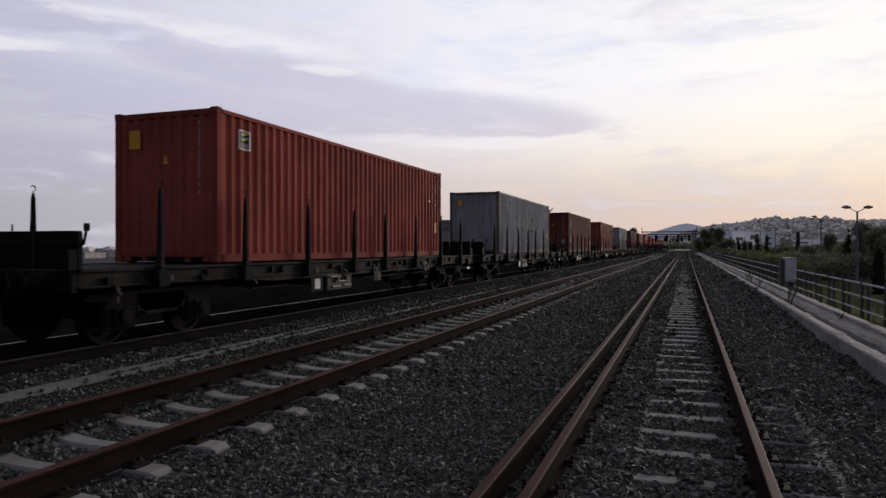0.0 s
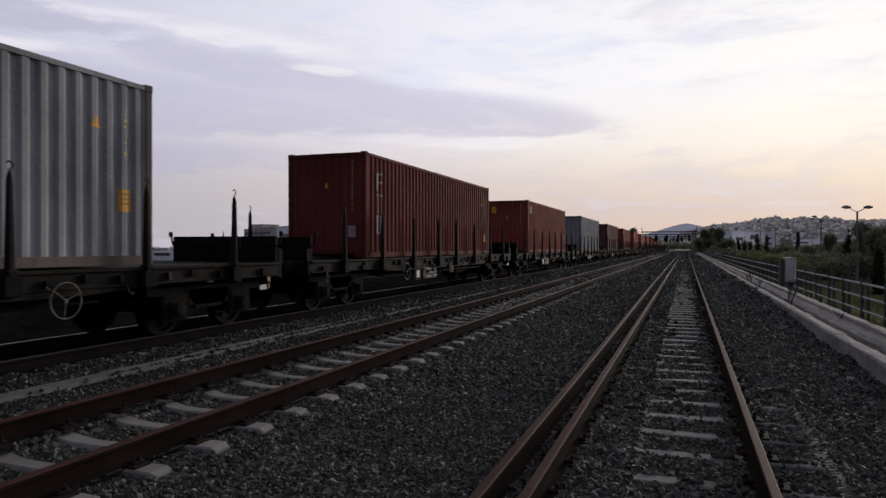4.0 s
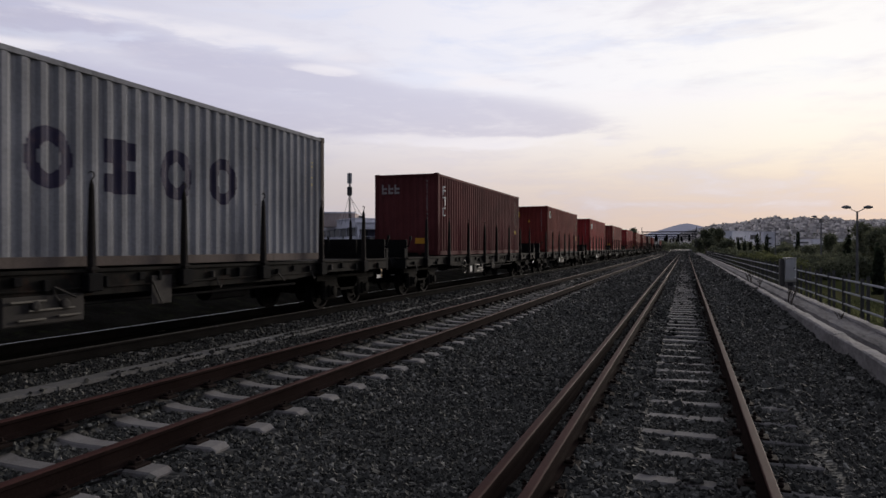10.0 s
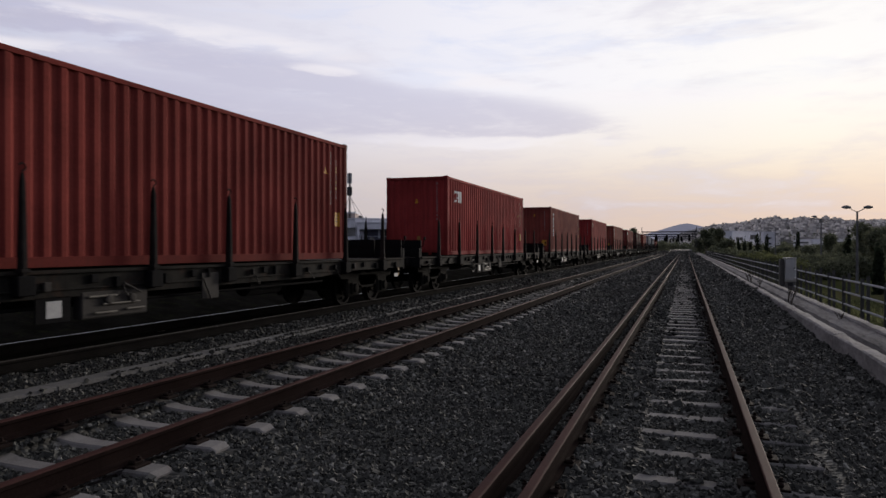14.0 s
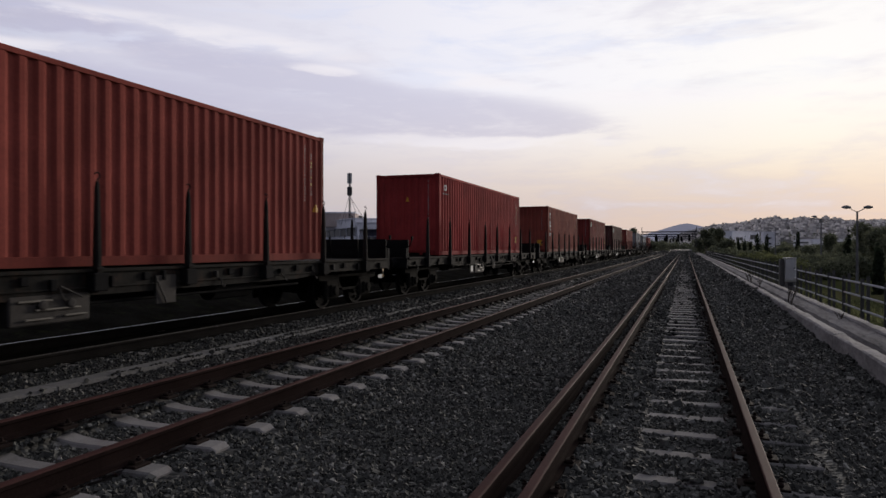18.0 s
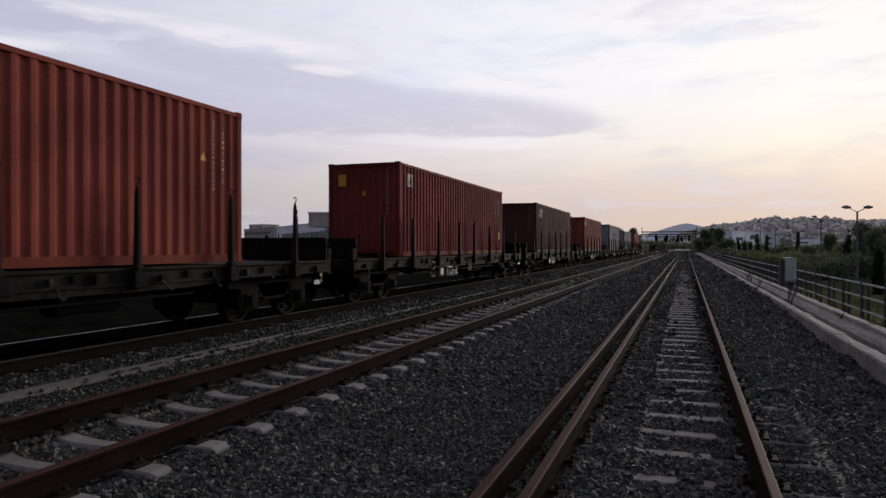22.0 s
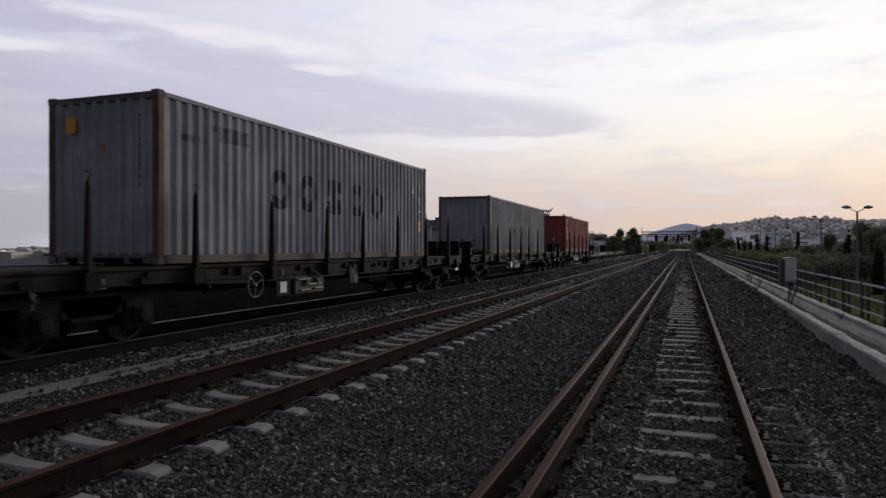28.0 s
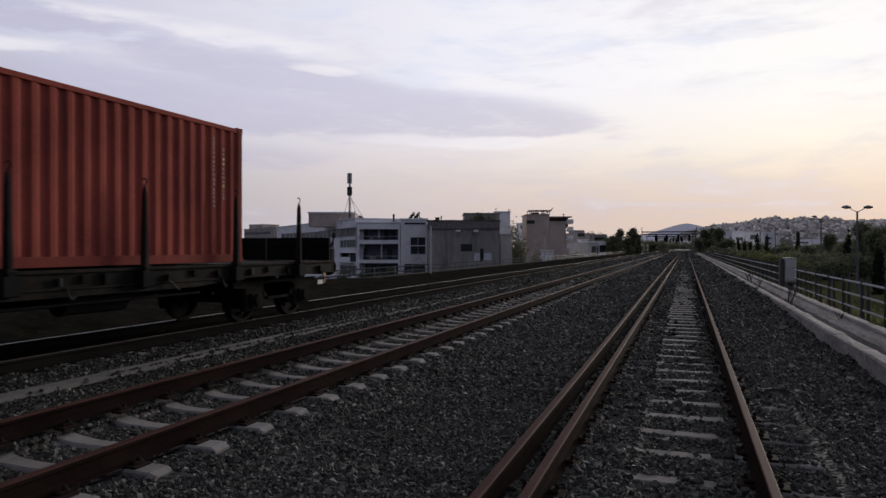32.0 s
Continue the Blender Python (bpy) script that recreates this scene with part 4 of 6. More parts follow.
def end_wall(w, y):
    """A low steel end wall in three upright leaves."""
    for i in range(3):
        x0 = -1.33 + i * 0.89
        s = Shape().add([(x0 + a, y + b, z) for b in (-0.035, 0.035) for a, z in ((0.0, 1.21), (0.86, 1.21), (0.86, 1.735), (0.84, 1.765), (0.02, 1.765), (0.0, 1.735))],
                        [tuple(range(6)), tuple(range(11, 5, -1))] + [(j, (j + 1) % 6, 6 + (j + 1) % 6, 6 + j) for j in range(6)])
        s.box(x0 + 0.05, x0 + 0.81, y - 0.06, y + 0.06, 1.3, 1.36).box(x0 + 0.05, x0 + 0.81, y - 0.06, y + 0.06, 1.55, 1.6)
        part("end_wall_leaf", s, M_WAGON_DARK, w, "")
    for s in (-1, 1):
        part("corner_latch", Shape().pipe([(s * 1.3, y, 1.55), (s * 1.37, y, 1.58), (s * 1.4, y, 1.7), (s * 1.42, y, 1.78)], 0.02, 6).box(s * 1.425 - 0.03, s * 1.425 + 0.03, y - 0.035, y + 0.035, 1.76, 1.87, 0.008), M_WAGON_DARK, w)
    part("lock_pin", Shape().tube((-0.02, y, 1.76), (-0.02, y, 1.87), 0.012, n=6), M_WAGON_DARK, w)


WAGONS = {}
proto = build_wagon()
end_wall(proto, Y1 - 0.06)
end_wall(proto, Y0 + 0.06)
for i in range(-1, 17):
    at = pose(TRACK_X, STANDS[i] - travelled(0.0), 0.045)
    ob = proto if i == -1 else copy_thing(proto, at)
    ob.matrix_basis = at
    WAGONS[i] = ob
    if i in (0, 1, 3, 9, 12):
        # these run the other way round: the handwheel is at the far end
        for piece in ob.children:
            if piece.name.startswith("handbrake_wheel"):
                piece.matrix_basis = pose(0, 7.85, 0)

# ---- containers ----
LENGTH, HALF, RIB = 12.192, 1.219, 0.278


def rib_depth(y):
    """How far the corrugated side stands back from its outer plane at y."""
    if y < 0.16 or y > LENGTH - 0.16:
        return 0.0
    u = ((y - 0.16) % RIB) / RIB
    for a, b, c, d in ((0.0, 0.3, 0.0, 0.0), (0.3, 0.5, 0.0, 0.041), (0.5, 0.8, 0.041, 0.041), (0.8, 1.0, 0.041, 0.0)):
        if u <= b:
            return c + (d - c) * (u - a) / (b - a)
    return 0.0


def side_wall(height, s):
    ys = [0.13]
    y = 0.16
    while y < LENGTH - 0.16:
        ys += [y + RIB * u for u in (0.0, 0.3, 0.5, 0.8)]
        y += RIB
    ys = [v for v in ys if v < LENGTH - 0.14] + [LENGTH - 0.13]
    x = HALF - 0.012
    vs = [(s * (x - rib_depth(v)), v, z) for v in ys for z in (0.15, height - 0.09)]
    return Shape().add(vs, [(2 * i, 2 * i + 2, 2 * i + 3, 2 * i + 1) for i in range(len(ys) - 1)])


def end_panel(height, y, s):
    xs = [-HALF + 0.13]
    x = -HALF + 0.2
    while x < HALF - 0.24:
        xs += [x, x + 0.08, x + 0.13, x + 0.2]
        x += 0.26
    xs.append(HALF - 0.13)
    dep = [0.0] + [(0.0, 0.0, 0.04, 0.04)[i % 4] for i in range(len(xs) - 2)] + [0.0]
    vs = [(a, y + s * d, z) for a, d in zip(xs, dep) for z in (0.15, height - 0.09)]
    return Shape().add(vs, [(2 * i, 2 * i + 2, 2 * i + 3, 2 * i + 1) for i in range(len(xs) - 1)])


def mark(shapes, spans, lift=0.0):
    """Paint on the corrugated near side: spans(y) gives the heights painted at y; it follows the ribs, 3 mm proud."""
    s = Shape()
    for y0, y1 in shapes:
        n = max(1, int((y1 - y0) / 0.035))
        cuts = {y0 + (y1 - y0) * i / n for i in range(n + 1)}
        rib = 0.16 + RIB * math.floor((y0 - 0.16) / RIB)
        while rib < y1:
            cuts |= {rib + RIB * u for u in (0.0, 0.3, 0.5, 0.8) if y0 < rib + RIB * u < y1}
            rib += RIB
        cuts = sorted(cuts)
        for a, b in zip(cuts, cuts[1:]):
            if b - a < 1e-4:
                continue
            xa, xb = HALF - 0.009 + lift - rib_depth(a), HALF - 0.009 + lift - rib_depth(b)
            for z0, z1 in spans((a + b) / 2):
                s.add([(xa, a, z0), (xb, b, z0), (xb, b, z1), (xa, a, z1)], [(0, 1, 2, 3)])
    return s


def oval(yc, zc, ry, rz, hole):
    """A thick upright ring as spans."""
    def spans(y):
        u = (y - yc) / ry
        if abs(u) >= 1:
            return []
        o = rz * math.sqrt(1 - u * u)
        v = (y - yc) / (ry * hole)
        if abs(v) >= 1:
            return [(zc - o, zc + o)]
        i = rz * hole * 1.15 * math.sqrt(1 - v * v)
        return [(zc - o, zc - i), (zc + i, zc + o)]
    return [(yc - ry, yc + ry)], spans


def build_container(height, material, trim, label, front_post=None):
    c = thing("shipping_container", label, "container", "containers on the goods train")
    for s in (-1, 1):
        part("side_wall", side_wall(height, s), material, c)
        part("top_rail", Shape().box(min(s * HALF, s * (HALF - 0.06)), max(s * HALF, s * (HALF - 0.06)), 0.17, LENGTH - 0.17, height - 0.1, height - 0.02, 0.006), material, c)
        part("bottom_rail", Shape().box(min(s * HALF, s * (HALF - 0.05)), max(s * HALF, s * (HALF - 0.05)), 0.17, LENGTH - 0.17, 0.012, 0.16, 0.006), trim, c)
        for y in (0.0, LENGTH - 0.15):
            part("corner_post", Shape().box(min(s * (HALF - 0.004), s * (HALF - 0.14)), max(s * (HALF - 0.004), s * (HALF - 0.14)), y + 0.004, y + 0.146, 0.1, height - 0.1, 0.012), front_post if front_post and y < 1 else trim, c)
            for z in (0.0, height - 0.112):
                part("corner_casting", Shape().box(min(s * HALF, s * (HALF - 0.162)), max(s * HALF, s * (HALF - 0.162)), y - 0.006, y + 0.172 - 0.015, z, z + 0.118, 0.012), trim, c)
    part("roof", Shape().box(-HALF + 0.05, HALF - 0.05, 0.1, LENGTH - 0.1, height - 0.06, height - 0.03), material, c)
    part("floor", Shape().box(-HALF + 0.06, HALF - 0.06, 0.06, LENGTH - 0.06, 0.1, 0.16), trim, c)
    for y, s in ((0.03, 1), (LENGTH - 0.03, -1)):
        part("end_wall", end_panel(height, y, s), material, c)
        part("end_header", Shape().box(-HALF + 0.15, HALF - 0.15, min(y, y + s * 0.1), max(y, y + s * 0.1), height - 0.13, height - 0.01, 0.01), trim, c)
        part("end_sill", Shape().box(-HALF + 0.15, HALF - 0.15, min(y, y + s * 0.1), max(y, y + s * 0.1), 0.1, 0.2, 0.01), trim, c)
        for a, b in ((-1.02, -0.86), (-0.56, -0.46), (0.46, 0.56), (0.86, 1.02)):
            part("sill_foot", Shape().box(a, b, min(y, y + s * 0.08), max(y, y + s * 0.08), 0.02, 0.105), trim, c)
        part("cross_member", Shape().box(-HALF + 0.16, HALF - 0.16, min(y + s * 0.16, y + s * 0.24), max(y + s * 0.16, y + s * 0.24), 0.015, 0.1), M_CAST, c)
    return c


M_WHITE = surface("faded_white_marking", (0.68, 0.66, 0.62), (0.8, 0.78, 0.74), 2, 25, 0.7, 0.0, 0.05, 0.0, (0.25, 0.2, 0.18), 0.4)
M_FAINT = surface("faint_grey_lettering", (0.22, 0.19, 0.18), (0.32, 0.28, 0.26), 3, 30, 0.8, 0.0, 0.05, 0.0, (0.12, 0.06, 0.05), 0.5)
M_NAVY = surface("faded_navy_marking", (0.02, 0.018, 0.04), (0.034, 0.029, 0.058), 2, 25, 0.7, 0.0, 0.05, 0.0, (0.12, 0.07, 0.075), 0.35)
M_NAVYPALE = surface("worn_off_navy_marking", (0.055, 0.055, 0.08), (0.1, 0.1, 0.125), 2, 25, 0.7, 0.0, 0.05, 0.0, (0.17, 0.17, 0.19), 0.6)
M_AMBER = surface("amber_sticker", (0.5, 0.235, 0.018), (0.58, 0.285, 0.024), 3, 30, 0.6, 0.0, 0.05, 0.0, (0.2, 0.12, 0.05), 0.3)
M_AMBERPALE = surface("pale_yellow_flash", (0.4, 0.34, 0.08), (0.5, 0.43, 0.12), 3, 30, 0.6, 0.0, 0.05)
M_GREYSTICK = surface("grey_blue_sticker", (0.1, 0.105, 0.12), (0.26, 0.26, 0.27), 3, 9, 0.7, 0.0, 0.05, 0.0, (0.06, 0.06, 0.07), 0.6)
M_CODE = surface("worn_white_code", (0.23, 0.195, 0.185), (0.33, 0.295, 0.28), 3, 30, 0.8, 0.0, 0.05, 0.0, (0.15, 0.08, 0.07), 0.5)
M_BLACKSTICK = surface("black_sticker", (0.02, 0.02, 0.02), (0.04, 0.04, 0.04), 3, 30, 0.6, 0.0, 0.05)


def rect(c, y0, y1, z0, z1, mat, name="marking", label=""):
    return part(name, mark([(y0, y1)], lambda y: [(z0, z1)]), mat, c, label)


def end_mark(c, x0, x1, z0, z1, mat, name="marking"):
    """A flat sticker on the corrugated end that leads the wagon."""
    return part(name, Shape().box(x0, x1, 0.018, 0.024, z0, z1), mat, c)


def end_triangle(c, x, z):
    """A small amber triangle on the leading end."""
    part("sticker", Shape().add([(x + a, y, z + b) for y in (0.018, 0.024) for a, b in ((-0.065, -0.075), (0.065, -0.075), (0.02, 0.08), (-0.02, 0.08))], [(0, 1, 2, 3), (7, 6, 5, 4), (0, 4, 5, 1), (1, 5, 6, 2), (2, 6, 7, 3), (3, 7, 4, 0)]), M_AMBER, c, "amber triangle sticker")


def code_column(c, x, z0, z1, mat=None):
    """An unreadable upright line of small characters on the leading end."""
    z, r, s = z0, random.Random(5), Shape()
    while z < z1:
        d = r.uniform(0.045, 0.075)
        w = r.uniform(0.01, 0.02)
        s.box(x - w, x + w, 0.018, 0.023, z, z + d)
        z += d + r.choice((0.02, 0.02, 0.07))
    tagged(part("code_bars", s, mat or M_FAINT, c), kind="stuff")


def rear_codes(c, height, flash=None, placard=None):
    """Small bars of unreadable writing near the rear end of the side, an amber triangle and an amber placard."""
    r, s, gold = random.Random(3), Shape(), Shape()
    for y, hi, lo in ((11.33, 0.28, 1.55), (11.6, 0.45, 1.35)):
        z = height - hi
        while z > height - lo:
            d = r.uniform(0.03, 0.06)
            q = mark([(y, y + r.uniform(0.03, 0.075))], lambda yy, z=z, d=d: [(z - d, z)])
            (gold if y > 11.5 and r.random() < 0.3 else s).add(q.v, q.f)
            z -= d + r.uniform(0.015, 0.05)
    tagged(part("code_bars", s, M_CODE, c), kind="stuff")
    tagged(part("code_bars", gold, M_AMBERPALE, c), kind="stuff")
    if placard:
        y, z, w, h = placard
        p = rect(c, y - w / 2, y + w / 2, z - h / 2, z + h / 2, M_AMBER, "placard", "amber warning placard")
        for k in (0.24, 0.02, -0.2):
            part("text_bar", mark([(y - w * 0.36, y + w * 0.36)], lambda yy, k=k: [(z + h * k, z + h * (k + 0.1))], 0.003), M_YELLOWTAG, p)
    if flash:
        y, z = flash
        part("sticker", mark([(y - 0.11, y + 0.11)], lambda yy: [(z - 0.1, z - 0.1 + 0.21 * (1 - abs(yy - y) / 0.11))]), M_AMBER, c, "amber triangle sticker")


def name_across(c, y0, y1, z0, z1, n, mat):
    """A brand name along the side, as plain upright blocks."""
    w = (y1 - y0) / n
    for i in range(n):
        a, b = y0 + i * w, y0 + (i + 1) * w - 0.07
        part("name_block", mark([(a, b)], lambda y: [(z0, z1)] if i == 2 else [(z0, z1)] if y < a + 0.1 or i == 1 and y > b - 0.1 else [(z1 - 0.09, z1), (z0, z0 + 0.08)] if i == 0 else [(z1 - 0.09, z1), (z0 + 0.14, z0 + 0.21)]), mat, c, "plain white block")


def framed_sticker(c, height):
    """A white-edged sticker with a black field and yellow flashes above a pale field."""
    z0, z1, y0, y1 = height - 0.7, height - 0.31, 0.68, 1.03
    edge = mark([(y0, y0 + 0.03), (y1 - 0.03, y1)], lambda y: [(z0, z1)])
    rim = mark([(y0 + 0.03, y1 - 0.03)], lambda y: [(z0, z0 + 0.03), (z1 - 0.03, z1)])
    edge.add(rim.v, rim.f)
    st = part("sticker", edge, M_WHITE, c, "white-edged black sticker with yellow flash")
    part("sticker_field", mark([(y0 + 0.03, y1 - 0.03)], lambda y: [(z0 + 0.14, z1 - 0.03)]), M_BLACKSTICK, st)
    part("pale_field", mark([(y0 + 0.03, y1 - 0.03)], lambda y: [(z0 + 0.03, z0 + 0.137)]), M_CODE, st)
    for k in (0.0, 0.1):
        part("sticker_flash", mark([(y0 + 0.05, y1 - 0.05)], lambda y: [(z0 + 0.15 + k + 0.22 * (y - y0), z0 + 0.2 + k + 0.22 * (y - y0))], 0.003), M_AMBERPALE, st)


def block_name_down(c, y, z0, z1, n, w=0.34, mat=None):
    """A brand name that runs down the side, as plain blocks."""
    h = (z1 - z0) / n
    for i in range(n):
        a, b = z0 + i * h + 0.035, z0 + (i + 1) * h - 0.035
        m = (a + b) / 2
        open_middle = lambda yy: [(a, b)] if abs(yy - y - w / 2) > w * 0.24 else [(a, a + 0.05), (b - 0.05, b)]
        stem = lambda yy: [(a, b)] if abs(yy - y - w / 2) < w * 0.16 else [(b - 0.055, b)]
        cross = lambda yy: [(a, b)] if yy < y + w * 0.3 else [(m - 0.03, m + 0.03), (b - 0.05, b)]
        q = mark([(y, y + w)], (open_middle, stem, cross)[i % 3])
        part("name_block", q, mat or M_WHITE, c, "plain white block")


def ring_name(c, zc):
    """The big faded navy name as plain rings and a block."""
    for i, yc in enumerate((3.6, 4.74, 5.98, 7.21, 8.44)):
        if i == 2:
            sh = [(yc - 0.3, yc + 0.3)]
            part("name_block", mark(sh, lambda y: [(zc - 0.42, zc - 0.24), (zc - 0.24, zc + 0.24), (zc + 0.24, zc + 0.42)] if abs(y - yc) < 0.13 else [(zc - 0.4, zc - 0.04), (zc + 0.12, zc + 0.4)] if y > yc else [(zc - 0.4, zc - 0.12), (zc + 0.04, zc + 0.4)]), M_NAVY, c, "faded navy bars")
        else:
            part("name_ring", mark(*oval(yc, zc, 0.39, 0.43, 0.45)), M_NAVY, c, "faded navy ring")
    for a, b in ((0.55, 0.72), (0.76, 0.94), (0.98, 1.22)):
        rect(c, a, b, zc + 0.62, zc + 0.74, M_NAVYPALE, "line_bar")
    for a, b, lo in ((1.35, 1.52, 0.16), (1.57, 1.66, 0.0), (1.72, 1.92, 0.0), (1.98, 2.16, 0.0), (2.22, 2.3, 0.0), (2.34, 2.5, 0.0)):
        rect(c, a, b, zc + 0.74 + lo, zc + 1.02, M_NAVYPALE, "line_bar")


M_RUSTPOST = surface("rusted_corner_post", (0.075, 0.037, 0.024), (0.12, 0.066, 0.044), 2, 18, 0.85, 0.0, 0.3, 0.1, (0.12, 0.09, 0.08), 0.5)
M_DULLPOST = surface("dull_ochre_corner_post", (0.1, 0.085, 0.06), (0.15, 0.13, 0.095), 2, 18, 0.85, 0.0, 0.3, 0.1, (0.1, 0.06, 0.04), 0.5)
RED = {"brick": (0.262, 0.061, 0.046), "russet": (0.21, 0.049, 0.037), "dark": (0.132, 0.034, 0.029), "bright": (0.28, 0.04, 0.037), "rust": (0.215, 0.054, 0.042), "orange": (0.225, 0.058, 0.042), "brown": (0.08, 0.033, 0.0285), "maroon": (0.178, 0.037, 0.03), "wine": (0.112, 0.034, 0.033)}
PAINT = {n: paint(n + "_red_container_paint" if n not in ("brown",) else "dark_brown_container_paint", c) for n, c in RED.items()}
TRIM = {n: paint(n + "_frame_paint", tuple(v * 0.72 for v in c), wear=0.4) for n, c in RED.items()}
PAINT["grey"] = paint("grey_container_paint", (0.228, 0.23, 0.238), (0.12, 0.085, 0.06), 0.35, runs=0.6)
TRIM["grey"] = paint("grey_frame_paint", (0.115, 0.095, 0.083), (0.085, 0.042, 0.026), 0.8)
WORDS = {"brick": "brick-red", "dark": "dark red", "bright": "bright red", "russet": "russet-red", "orange": "faded orange-red", "rust": "faded rust-red", "brown": "dark brown", "maroon": "maroon", "wine": "dark wine-red", "grey": "weathered grey"}
# number on the train: place of the leading end, colour, height
LOADS = ((0, -137.49, "brick", 2.896), (1, -117.35, "grey", 2.896), (2, -97.37, "dark", 2.896), (3, -77.27, "russet", 2.896), (4, -57.20, "grey", 2.896), (5, -37.09, "wine", 2.896), (6, -17.02, "maroon", 2.896), (7, 2.94, "bright", 2.896), (8, 23.03, "rust", 2.896), (9, 43.29, "bright", 2.896), (10, 63.39, "orange", 2.896), (11, 83.32, "maroon", 2.896), (12, 103.40, "brown", 2.896), (13, 123.25, "russet", 2.896), (14, 143.24, "grey", 2.896), (15, 163.31, "grey", 2.591), (16, 183.37, "rust", 2.591))
# amber triangles and placards near the rear end: along the side, height (and width, height)
FLASH = {0: (11.11, 1.92), 1: (11.09, 2.16), 2: (11.15, 2.19), 3: (11.11, 1.92), 5: (11.68, 1.35), 6: (11.14, 2.17), 7: (11.11, 1.95), 8: (11.85, 1.21), 10: (11.1, 1.95), 11: (11.11, 1.91), 13: (11.11, 1.92), 14: (11.1, 2.11)}
PLACARD = {0: (11.69, 0.96, 0.27, 0.34), 1: (11.64, 1.01, 0.26, 0.34), 2: (11.48, 0.68, 0.28, 0.32), 3: (11.69, 0.96, 0.27, 0.34), 5: (11.43, 1.04, 0.32, 0.18), 6: (11.69, 0.98, 0.27, 0.34), 7: (11.55, 0.8, 0.27, 0.32), 9: (11.42, 0.67, 0.28, 0.32), 11: (11.68, 0.8, 0.27, 0.34), 12: (11.58, 1.86, 0.12, 0.12), 13: (11.69, 0.95, 0.27, 0.34), 14: (11.65, 0.97, 0.27, 0.34)}
CONTAINERS, PLACES = {}, {}
for i, place, colour, height in LOADS:
    c = build_container(height, PAINT[colour], TRIM[colour], "%s corrugated steel shipping container riding on a flat wagon" % WORDS[colour], {14: M_RUSTPOST, 15: M_DULLPOST}.get(i))
    c.matrix_basis = pose(TRACK_X, place - travelled(0.0), 1.285)
    PLACES[i] = place
    CONTAINERS[i] = c
    rear_codes(c, height, FLASH.get(i), PLACARD.get(i))
    if i in (0, 3, 6, 11, 13):
        # dark reds with a framed sticker and an amber notice on the end
        framed_sticker(c, height)
        end_mark(c, -0.87, -0.6, height - 0.7, height - 0.34, M_AMBER, "placard")
        end_triangle(c, 0.01, height - 0.94)
        code_column(c, 0.8, height - 1.6, height - 0.3)
    elif colour == "grey":
        ring_name(c, 1.52 if height > 2.7 else 1.4)
        code_column(c, 0.8, height - 1.6, height - 0.4, M_NAVYPALE)
        if i == 15:
            end_triangle(c, 0.0, height - 0.97)
        else:
            end_mark(c, -0.82, -0.6, height - 0.62, height - 0.36, M_AMBER, "placard")
            end_mark(c, -0.02, 0.08, height - 0.98, height - 0.84, M_YELLOWTAG)
        if i == 1:
            for y, w in ((5.86, 0.14), (6.04, 0.2), (6.3, 0.12)):
                rect(c, y, y + w, 0.56, 0.68, M_WHITE)
        if i == 14:
            rect(c, 11.58, 11.74, height - 1.14, height - 1.0, M_AMBER, "sticker")
            rect(c, 11.6, 11.72, height - 1.5, height - 1.2, M_WHITE, "sticker")
    elif i in (8, 10, 16):
        # a white name that runs down beside the leading corner
        y0, hi = {8: (0.83, 0.36), 10: (0.67, 0.36), 16: (0.63, 0.27)}[i]
        block_name_down(c, y0, height - hi - 1.53, height - hi, 6, 0.29)
        code_column(c, 0.8, height - 1.5, height - 0.3)
        if i == 16:
            end_mark(c, 0.27, 0.36, 0.84, 0.97, M_WHITE)
        else:
            x = 0.63 if i == 8 else 0.5
            end_mark(c, x, x + 0.3, 0.4, 0.76, M_AMBER, "placard")
            end_triangle(c, 0.14 if i == 8 else -0.77, height - 0.53)
    else:
        code_column(c, 0.8, height - 1.6, height - 0.28)
        if i in (2, 7, 9):
            end_triangle(c, 0.0, height - 0.9)
        if i == 9:
            part("logo_ring", mark(*oval(0.71, height - 0.46, 0.11, 0.11, 0.3)), M_WHITE, c, "plain pale disc")
            rect(c, 0.41, 1.01, height - 0.7, height - 0.66, M_FAINT, "logo_block", "faint pale bar")
        if i == 2:
            block_name_down(c, 0.71, 0.63, 2.42, 3, 0.36, M_FAINT)
            end_mark(c, 1.14, 1.21, 0.51, 0.66, M_CODE)
            end_mark(c, 0.67, 0.9, 0.57, 0.88, M_FAINT)
        if i == 7:
            name_across(c, 0.8, 1.75, height - 0.9, height - 0.48, 3, M_WHITE)
            end_mark(c, 0.02, 0.14, 0.55, 0.7, M_YELLOWTAG)
        if i == 5:
            for x in (-0.94, -0.69, -0.45):
                end_mark(c, x, x + 0.06, height - 0.7, height - 0.36, M_CODE)
                end_mark(c, x + 0.06, x + 0.19, height - 0.7, height - 0.62, M_CODE)
                end_mark(c, x + 0.06, x + 0.19, height - 0.55, height - 0.48, M_CODE)
            end_mark(c, 0.35, 0.7, 0.42, 0.62, M_AMBER, "placard")
            block_name_down(c, 0.6, height - 1.52, height - 0.38, 3, 0.3)
        if i == 12:
            st = rect(c, 0.95, 1.74, height - 0.83, height - 0.31, M_GREYSTICK, "sticker", "worn grey sticker with yellow stripes")
            for z in (0.36, 0.44):
                part("stripe", mark([(1.0, 1.7)], lambda y: [(height - z - 0.04, height - z)], 0.003), M_AMBERPALE, st)
            part("pale_patch", mark([(1.0, 1.25), (1.4, 1.55), (1.62, 1.7)], lambda y: [(height - 0.79, height - 0.58)], 0.003), M_CODE, st)
            rect(c, 0.52, 0.93, height - 0.76, height - 0.68, M_CODE, "logo_block", "pale worn bar")


